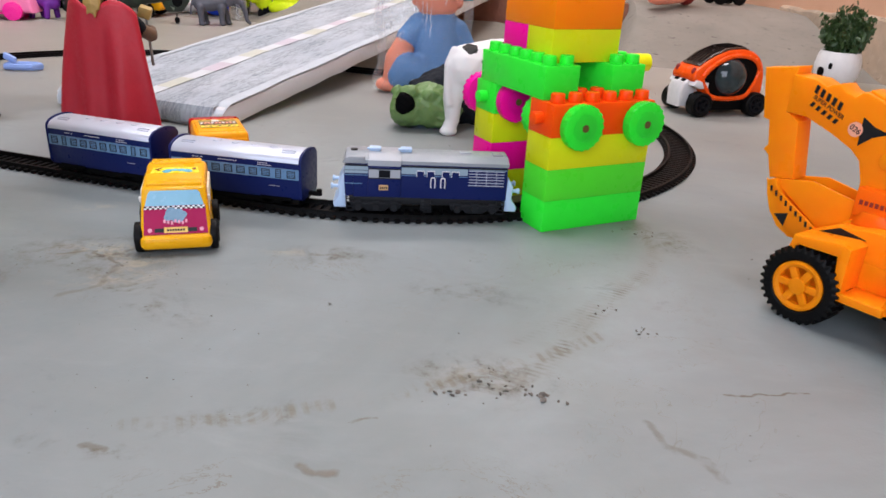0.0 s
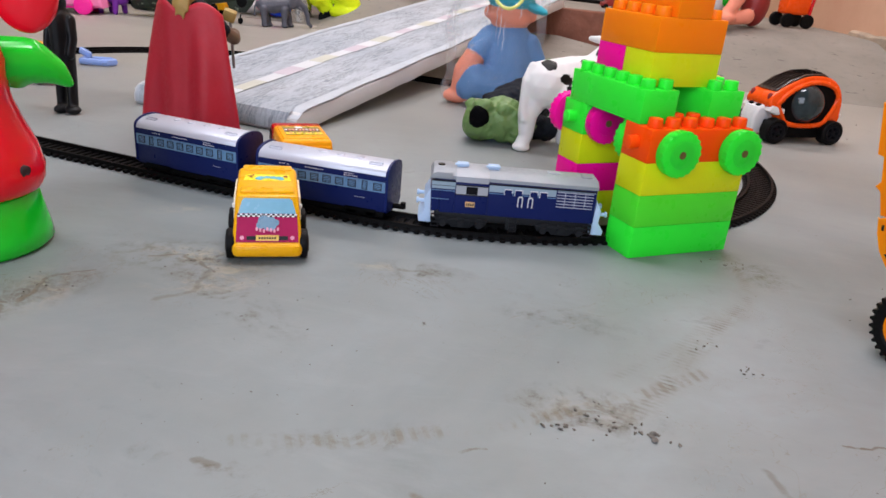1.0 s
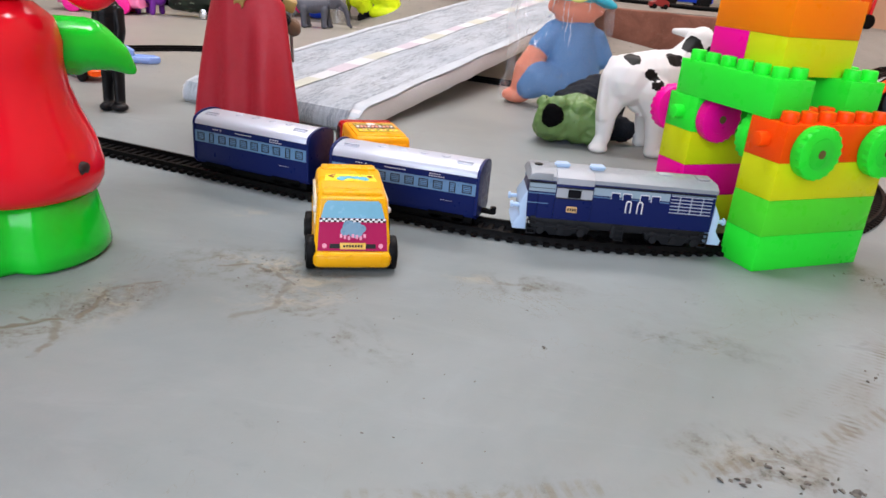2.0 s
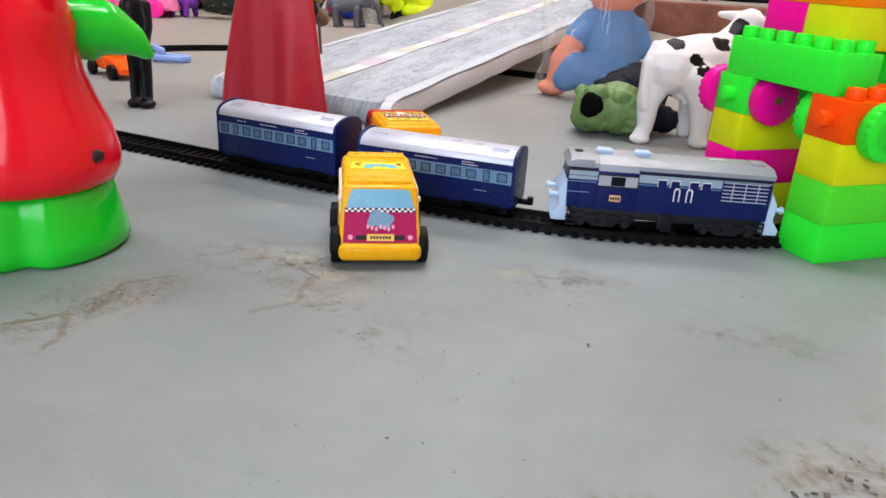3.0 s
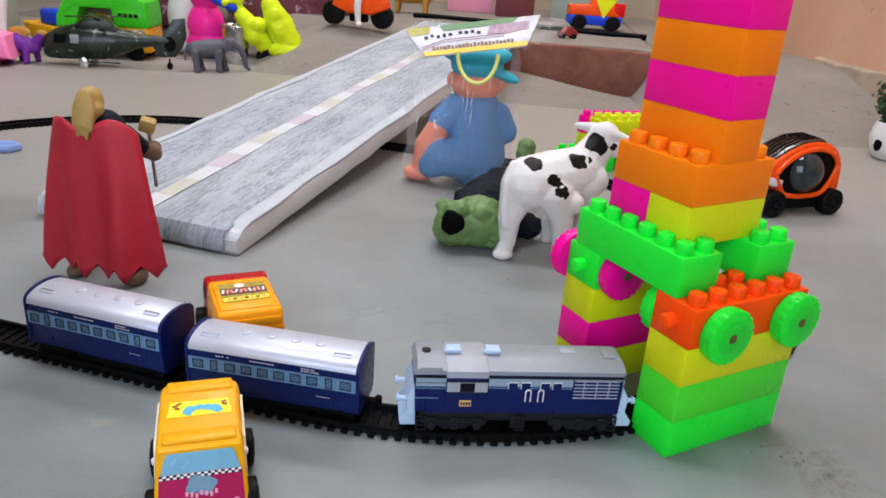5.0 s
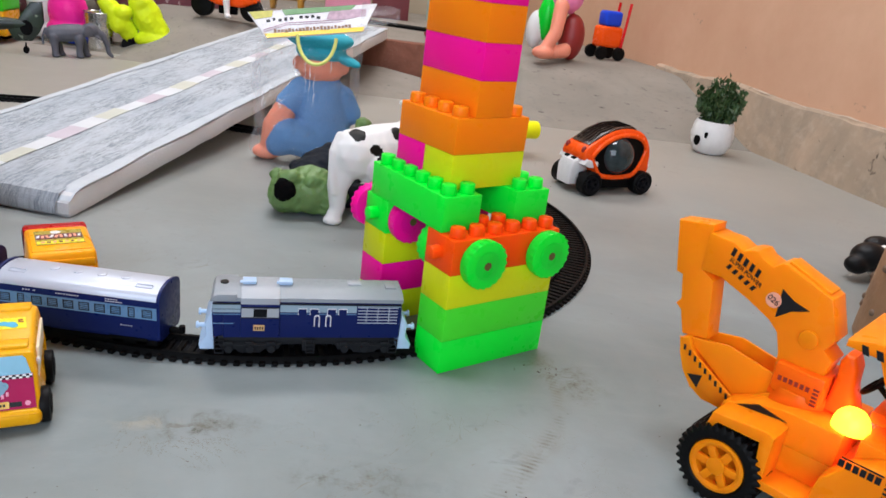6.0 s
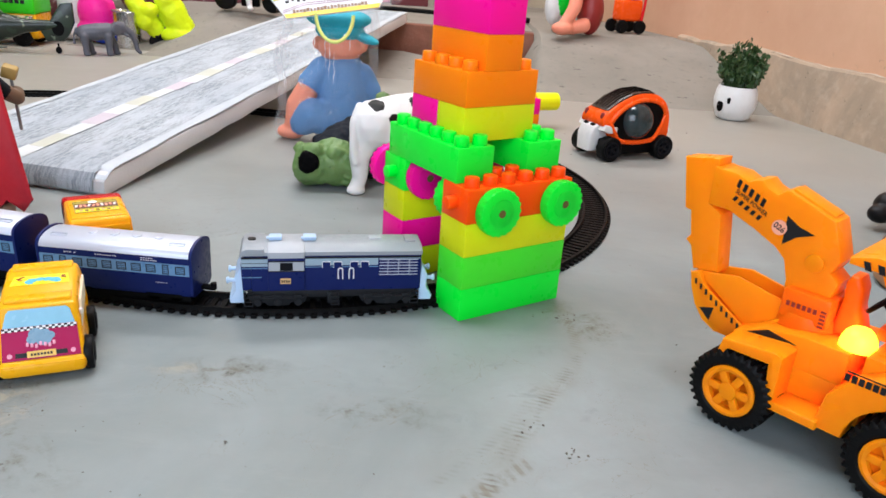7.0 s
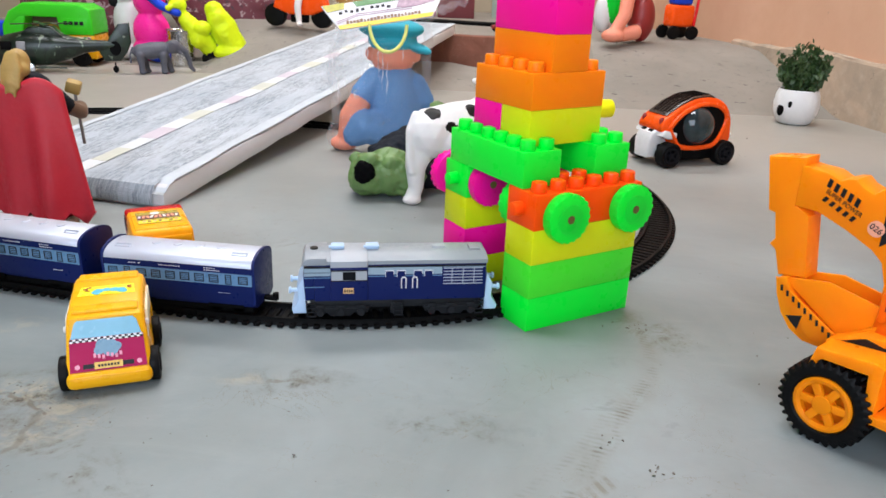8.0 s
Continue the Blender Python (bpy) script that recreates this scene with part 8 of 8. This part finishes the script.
s = [(VIOLET, "limb", [(-1.60, 1.40, 0.05), (-1.56, 1.41, 0.055), (-1.52, 1.42, 0.045)], [0.016, 0.026, 0.020]), (VIOLET, "limb", [(-1.52, 1.42, 0.05), (-1.495, 1.42, 0.075)], [0.016, 0.012]), (VIOLET, "limb", [(-1.60, 1.40, 0.05), (-1.65, 1.39, 0.03)], [0.014, 0.004]),
     (VIOLET, "limb", [(-1.575, 1.395, 0.04), (-1.575, 1.39, 0.006)], [0.010, 0.009]), (VIOLET, "limb", [(-1.53, 1.40, 0.04), (-1.53, 1.395, 0.006)], [0.010, 0.009]), (VIOLET, "limb", [(-1.57, 1.43, 0.04), (-1.57, 1.435, 0.006)], [0.010, 0.009]), (VIOLET, "limb", [(-1.53, 1.44, 0.04), (-1.53, 1.445, 0.006)], [0.010, 0.009]),
     (GOLD, "ball", (-1.55, 1.41, 0.085), (0.035, 0.005, 0.015)), (GOLD, "ball", (-1.49, 1.42, 0.085), (0.016, 0.010, 0.008))]
figure("toy_dinosaur", lump("toy_dinosaur", s, 0.003, 3), Matrix(), "violet and ochre toy dinosaur", "toy dinosaur")

s = [(RHINO, "limb", [(-0.002, 0, 0.064), (0.030, 0, 0.066), (0.062, 0, 0.070)], [0.022, 0.026, 0.023]), (RHINO, "ball", (0.094, 0, 0.078), (0.021, 0.018, 0.020)),
     (RHINO, "limb", [(0.106, 0, 0.076), (0.124, 0, 0.066), (0.134, 0, 0.040), (0.138, 0, 0.016), (0.146, 0, 0.008)], [0.012, 0.0095, 0.0080, 0.0065, 0.0055]), (RHINO, "limb", [(0.104, -0.010, 0.062), (0.122, -0.012, 0.052)], [0.004, 0.002]),
     (RHINO, "ball", (0.084, -0.020, 0.076), (0.015, 0.004, 0.018), (0, 0, 25)), (RHINO, "ball", (0.084, 0.020, 0.076), (0.015, 0.004, 0.018), (0, 0, -25)), (RHINO, "limb", [(-0.022, 0, 0.075), (-0.030, 0, 0.055), (-0.030, 0, 0.034)], [0.004, 0.003, 0.004])]
for x, y, lean in ((-0.004, -0.014, 0.002), (0.002, 0.016, 0.010), (0.060, -0.014, 0.000), (0.066, 0.016, 0.012)):
    s.append((RHINO, "limb", [(x, y, 0.055), (x + lean, y, 0.028), (x + lean * 1.3, y, 0.008)], [0.0135, 0.0095, 0.0095]))
    s.append((RHINO, "ball", (x + lean * 1.3 + 0.002, y, 0.005), (0.011, 0.010, 0.005)))
figure("toy_elephant", lump("toy_elephant", s, 0.0022, 3), pose(-1.100, 1.528, 0, 0, 0, 31), "grey vinyl toy elephant with its trunk hanging down", "toy elephant")

s = [(HOTPINK, "ball", (-1.13, 1.80, 0.10), (0.060, 0.050, 0.070)), (HOTPINK, "ball", (-1.13, 1.80, 0.20), (0.052, 0.045, 0.060)), (HOTPINK, "ball", (-1.13, 1.80, 0.045), (0.066, 0.056, 0.040)), (ROYAL, "limb", [(-1.11, 1.75, 0.215), (-1.06, 1.73, 0.185), (-1.01, 1.735, 0.165)], [0.014, 0.015, 0.013]), (ROYAL, "ball", (-1.09, 1.745, 0.035), (0.045, 0.028, 0.026))]
figure("pink_toy", lump("pink_toy", s, 0.004, 4), Matrix.Translation((-0.06, 0, 0)), "hot pink plastic figure with a blue arm", "toy figure")
s = [(WHITE, "ball", (-1.235, 1.83, 0.12), (0.055, 0.045, 0.090)), (WHITE, "ball", (-1.235, 1.82, 0.23), (0.045, 0.040, 0.045)), (BABYPINK, "ball", (-1.235, 1.78, 0.235), (0.016, 0.012, 0.010)), (WHITE, "ball", (-1.235, 1.83, 0.03), (0.06, 0.05, 0.03)), (FIGBLACK, "ball", (-1.255, 1.785, 0.245), 0.007), (BABYPINK, "limb", [(-1.262, 1.80, 0.262), (-1.300, 1.79, 0.245), (-1.318, 1.785, 0.215)], [0.012, 0.016, 0.012]), (FIGBLACK, "ball", (-1.275, 1.80, 0.19), (0.014, 0.01, 0.020))]
figure("white_soft_toy", lump("white_soft_toy", s, 0.004, 4), Matrix.Translation((-0.05, 0.02, 0)), "white soft toy with pink snout", "soft toy")
t = thing("steel_cup", pose(-1.075, 1.755, 0.0) @ Matrix.Diagonal((1.2, 1.2, 0.86, 1)), "shiny plain steel cup on the floor", "cup")
bm = bmesh.new()
add_lathe(bm, [(0.028, 0.0), (0.032, 0.004), (0.036, 0.128), (0.039, 0.130), (0.037, 0.132), (0.034, 0.128), (0.030, 0.008), (0.0, 0.006)], (0, 0, 0), 36)
part("cup_body", bm, STEEL, t)

def scooter(m):
    t = thing("toy_scooter", m, "acid lime toy scooter leaning on the slope", "toy scooter")

    def shape(name, shapes, voxel=0.0035):
        me = lump(name, [(LIMEBIKE,) + q for q in shapes], voxel, 2)
        for v in me.vertices:
            v.co += v.normal * (0.0045 * noise.noise(v.co * 30) + 0.0012 * noise.noise(v.co * 110))
        o = new(name, me)
        o.parent = t
    shape("rear_body", [("limb", [(-0.005, 0, 0.175), (0.022, 0, 0.115), (0.052, 0, 0.060)], [0.030, 0.046, 0.042]), ("ball", (0.040, -0.02, 0.045), (0.055, 0.03, 0.028)), ("ball", (0.005, -0.012, 0.15), (0.036, 0.03, 0.030))])
    shape("front_shield", [("limb", [(-0.095, 0, 0.145), (-0.062, 0, 0.105), (-0.030, 0, 0.060)], [0.024, 0.036, 0.028]), ("ball", (-0.045, -0.018, 0.12), (0.03, 0.025, 0.026)), ("ball", (-0.06, -0.02, 0.085), (0.025, 0.02, 0.03))])
    shape("handlebar", [("ball", (-0.115, 0, 0.190), (0.028, 0.022, 0.020)), ("limb", [(-0.14, -0.02, 0.18), (-0.085, 0.02, 0.215)], [0.009, 0.010]), ("limb", [(-0.11, 0, 0.185), (-0.09, 0, 0.14)], [0.013, 0.013])])
    bm = bmesh.new()
    add_box(bm, (0.0, 0.0, 0.045), (0.075, 0.04, 0.03), 0.010, None, 3)
    part("footboard", bm, DARKGREY, t)
    for x in (-0.028, 0.055):
        small_wheel(t, x, -0.004, 0.024, 0.02)
    return t


scooter(pose(-0.965, 1.785, 0.0, 0, 0, 20))

def motorbike(m):
    t = thing("toy_motorbike", m, "orange toy motorbike with black tyres on the raised floor", "toy motorbike")
    bm = bmesh.new()
    add_prism(bm, [(-0.10, 0.06), (-0.09, 0.10), (-0.03, 0.095), (0.03, 0.115), (0.075, 0.10), (0.085, 0.06), (0.03, 0.04), (-0.05, 0.04)], -0.024, 0.024, 0.008, None, 3)
    part("body", bm, CARORANGE, t)
    for x in (-0.078, 0.085):
        bm = bmesh.new()
        add_cyl(bm, (x, -0.014, 0.036), (x, 0.014, 0.036), 0.036, seg=28, bevel=0.005)
        part("wheel", bm, TYRE, t, "black wheel")
    bm = bmesh.new()
    add_box(bm, (0, 0, 0.03), (0.06, 0.02, 0.03), 0.004)
    part("engine", bm, BLACK, t)
    bm = bmesh.new()
    add_cyl(bm, (0.07, -0.05, 0.135), (0.07, 0.05, 0.135), 0.005, seg=10)
    part("handlebar", bm, BLACK, t)
    return t


motorbike(pose(-0.71, 1.86, STEP - 0.005, 0, 0, 172))
s = [(WHITE, "limb", [(-0.70, 1.83, STEP + 0.11), (-0.705, 1.815, STEP + 0.06), (-0.70, 1.81, STEP + 0.010)], [0.014, 0.012, 0.009]), (WHITE, "ball", (-0.695, 1.80, STEP + 0.008), (0.010, 0.016, 0.007)), (WHITE, "ball", (-0.70, 1.85, STEP + 0.14), (0.024, 0.022, 0.035))]
figure("rider_figure", lump("rider_figure", s, 0.003, 3), Matrix(), "white plastic rider figure on the motorbike", "toy figure")
s = [(GOLD, "limb", [(-0.70, 2.50, STEP + 0.07), (-0.60, 2.52, STEP + 0.07)], [0.035, 0.032])] + [(GOLD, "limb", [(x, y, STEP + 0.05), (x, y, STEP + 0.008)], [0.012, 0.010]) for x in (-0.71, -0.60) for y in (2.49, 2.53)] + [(GOLD, "ball", (-0.565, 2.52, STEP + 0.10), (0.028, 0.024, 0.026))]
figure("ochre_animal", lump("ochre_animal", s, 0.004, 3), Matrix(), "ochre plastic toy animal on the raised floor", "toy animal")

def digger(m):
    t = thing("toy_digger", m, "orange and blue toy digger on the raised floor", "toy digger")
    bm = bmesh.new()
    add_prism(bm, [(-0.10, 0.05), (-0.10, 0.085), (-0.02, 0.09), (0.0, 0.15), (0.06, 0.15), (0.07, 0.07), (0.10, 0.05)], -0.04, 0.04, 0.006, None, 3)
    part("body", bm, CARORANGE, t)
    bm = bmesh.new()
    add_box(bm, (0, 0, 0.035), (0.20, 0.085, 0.035), 0.006)
    part("chassis", bm, ROYAL, t, "royal blue chassis")
    for x in (-0.06, 0.065):
        for y in (-0.046, 0.046):
            small_wheel(t, x, y, 0.027, 0.018)
    bm = bmesh.new()
    add_box(bm, (0.085, 0, 0.075), (0.05, 0.07, 0.05), 0.006)
    part("engine_cover", bm, RED, t)
    return t


digger(pose(0.055, 2.46, STEP, 0, 0, 6))
t = thing("red_toy_car", pose(-0.05, 2.01, STEP, 0, 0, 200), "tiny dark red toy car near the step", "toy car")
bm = bmesh.new()
add_prism(bm, [(-0.03, 0.008), (-0.03, 0.022), (-0.012, 0.034), (0.012, 0.034), (0.02, 0.022), (0.034, 0.02), (0.034, 0.008)], -0.014, 0.014, 0.003, None, 3)
part("body", bm, DARKRED, t)
for x in (-0.018, 0.02):
    for y in (-0.014, 0.014):
        small_wheel(t, x, y, 0.008, 0.006)

# second doll and a stroller by the peach wall
s = [(SKIN, "limb", [(0.335, 1.80, STEP + 0.16), (0.325, 1.77, STEP + 0.08), (0.295, 1.75, STEP + 0.030)], [0.024, 0.022, 0.018]), (SKIN, "ball", (0.290, 1.745, STEP + 0.020), (0.034, 0.028, 0.020)), (DARKRED, "ball", (0.385, 1.83, STEP + 0.07), (0.042, 0.040, 0.072)), (SKIN, "limb", [(0.36, 1.78, STEP + 0.03), (0.31, 1.76, STEP + 0.018)], [0.024, 0.018]),
     (TOYGREEN, "ball", (0.300, 1.84, STEP + 0.12), (0.030, 0.030, 0.070)), (WHITE, "ball", (0.27, 1.85, STEP + 0.08), (0.03, 0.03, 0.06)), (BABYPINK, "ball", (0.355, 1.83, STEP + 0.19), (0.05, 0.045, 0.05))]
figure("pink_doll", lump("pink_doll", s, 0.0038, 4), Matrix(), "pink doll with red skirt sitting against the back", "doll")
t = thing("toy_stroller", pose(0.545, 2.04, STEP, 0, 0, 200), "orange and blue toy cart with black wheels", "toy cart")
bm = bmesh.new()
add_box(bm, (0, 0, 0.075), (0.085, 0.06, 0.07), 0.010, None, 3)
part("body", bm, CARORANGE, t)
bm = bmesh.new()
add_box(bm, (0.0, 0, 0.135), (0.065, 0.055, 0.05), 0.010, None, 3)
part("hood", bm, ROYAL, t, "blue hood")
for s in (-1, 1):
    bm = bmesh.new()
    add_tube(bm, [(-0.04, s * 0.032, 0.04), (-0.045, s * 0.034, 0.12), (-0.05, s * 0.034, 0.19)], 0.005, 8)
    part("handle", bm, RED, t)
    for x in (-0.035, 0.035):
        small_wheel(t, x, s * 0.034, 0.022, 0.014)

# boxes, a sack and a strip of spare track at the very back
for x, y, w, h, d, rz, mat, lab in ((-0.26, 2.78, 0.16, 0.16, 0.10, 5, MAROON, "maroon cardboard box at the back"), (0.05, 2.95, 0.30, 0.20, 0.12, -4, TEALGREY, "grey cardboard box at the back"), (-1.75, 2.3, 0.30, 0.3, 0.2, 12, MAROON, "maroon cardboard box at the back"), (-0.46, 2.9, 0.20, 0.14, 0.1, 8, PALEROSE, "pale rose cardboard box at the back")):
    bm = bmesh.new()
    add_box(bm, (0, 0, h / 2), (w, d, h), 0.004)
    ob = whole("cardboard_box", bm, mat, pose(x, y, STEP if x > -1.2 else STEP, 0, 0, rz), lab, "box", "boxes at the back")
s = [(DUSTGREY, "ball", (-0.86, 2.28, STEP + 0.055), (0.09, 0.07, 0.06)), (DUSTGREY, "ball", (-0.82, 2.30, STEP + 0.10), (0.05, 0.05, 0.06))]
def floral_cloth():
    """Faded maroon cloth with pale flowers."""
    m, g = blank("floral_cloth")
    a, b = g.noise(26, 3, 0.6, warp=0.8), g.noise(60, 3, 0.6, g.stretch(1, 1, 1, 0, 3, 1), 0.5)
    col = g.blend(g.fit(g.noise(7, 3), 0.35, 0.65), rgb("6a3540"), rgb("84505a"))
    col = g.blend(g.fit(a, 0.54, 0.58), col, rgb("b9a3a6"))
    col = g.blend(g.fit(b, 0.60, 0.64), col, rgb("57454c"))
    g.out(col, 0.85, b, 0.4, 0.006)
    return m


FLORAL = floral_cloth()
for q, size in (((-1.55, 2.16), (0.26, 0.13, 0.17)), ((-1.02, 2.22), (0.25, 0.12, 0.18))):
    bundle = lump("cloth_bundle", [(FLORAL, "ball", (q[0], q[1], STEP + 0.08), size), (FLORAL, "ball", (q[0] + 0.11, q[1] + 0.01, STEP + 0.13), (0.16, 0.11, 0.14)), (FLORAL, "ball", (q[0] - 0.12, q[1], STEP + 0.05), (0.17, 0.12, 0.16))], 0.010, 3)
    for v in bundle.vertices:
        v.co += v.normal * (0.016 * noise.noise(v.co * 11) + 0.006 * noise.noise(v.co * 34))
        v.co.z = max(v.co.z, 0.0)
    figure("floral_cloth", bundle, Matrix(), "faded maroon floral cloth heaped behind the toys", "cloth", "heaped cloths")
figure("grey_sack", lump("grey_sack", s, 0.006, 2), Matrix(), "slumped grey sack on the raised floor", "sack")
bm = bmesh.new()
pts = [(-0.62 + 0.085 * i, 2.36 + 0.02 * math.sin(i * 0.6) - 0.012 * i, STEP + 0.008) for i in range(11)]
for o in (-0.014, 0.014):
    add_tube(bm, [(x, y + o, z) for x, y, z in pts], 0.004, 8)
add_tube(bm, [(x, y, z - 0.003) for x, y, z in pts], 0.010, 8)
whole("spare_track", bm, TRACKBLACK, Matrix(), "strip of black toy track on the raised floor", "track")

# grit and crumbs on the floor
rng = random.Random(11)
bm = bmesh.new()
for cx, cy, n, spread, size in ((-0.013, -0.297, 26, 0.030, 0.0016), (0.014, -0.302, 7, 0.010, 0.0024), (-0.045, -0.312, 10, 0.014, 0.0020), (0.087, -0.193, 9, 0.010, 0.0013), (-0.158, -0.209, 3, 0.004, 0.0016), (0.055, -0.165, 6, 0.012, 0.0013),
                                (-0.38, -0.17, 34, 0.05, 0.0008), (-0.46, -0.25, 12, 0.04, 0.0008), (-0.2, -0.3, 40, 0.22, 0.0008), (0.1, 0.03, 16, 0.025, 0.0012), (0.3, 0.9, 14, 0.25, 0.002), (-0.2, 0.2, 30, 0.3, 0.0009), (0.25, -0.05, 16, 0.12, 0.0009)):
    for i in range(n):
        x, y, s = rng.gauss(cx, spread * 0.5), rng.gauss(cy, spread * 0.35), size * 0.62 * rng.uniform(0.4, 1.5)
        r = bmesh.ops.create_icosphere(bm, subdivisions=1, radius=s, matrix=pose(x, y, s * 0.35, rng.uniform(0, 90), 0, rng.uniform(0, 360)) @ Matrix.Diagonal((1.4, 1, 0.5, 1)))
        for v in r["verts"]:
            v.co += Vector((rng.uniform(-s, s), rng.uniform(-s, s), rng.uniform(0, s * 0.3))) * 0.35
grit = whole("floor_grit", bm, material("grit", (0.12, 0.11, 0.095, 1), 0.9, 0, 0.5, 300), Matrix(), "dark crumbs and grit scattered on the cement", "grit", "", "stuff")

# ---- sleepers of the track: the near ones singly, the far ones as one part ----
PIECES = 360
bm = bmesh.new()
add_box(bm, (0, 0, 0.0022), (0.0056, 0.0445, 0.0034), 0.0006, None, 1)
sleeper = to_mesh(bm, "sleeper", TRACKBLACK)
bm = bmesh.new()
for i in range(PIECES):
    p, a = on_track(LOOP * (i + 0.5) / PIECES)
    if p.y < 0.50 and p.x > -1.0:
        o = new("sleeper", sleeper)
        o.parent, o.matrix_basis = track, pose(p.x, p.y, 0, 0, 0, math.degrees(a))
    else:
        add_box(bm, (p.x, p.y, 0.0022), (0.0056, 0.0445, 0.0034), 0, Euler((0, 0, a)).to_matrix())
tagged(part("far_sleepers", bm, TRACKBLACK, track), kind="stuff")
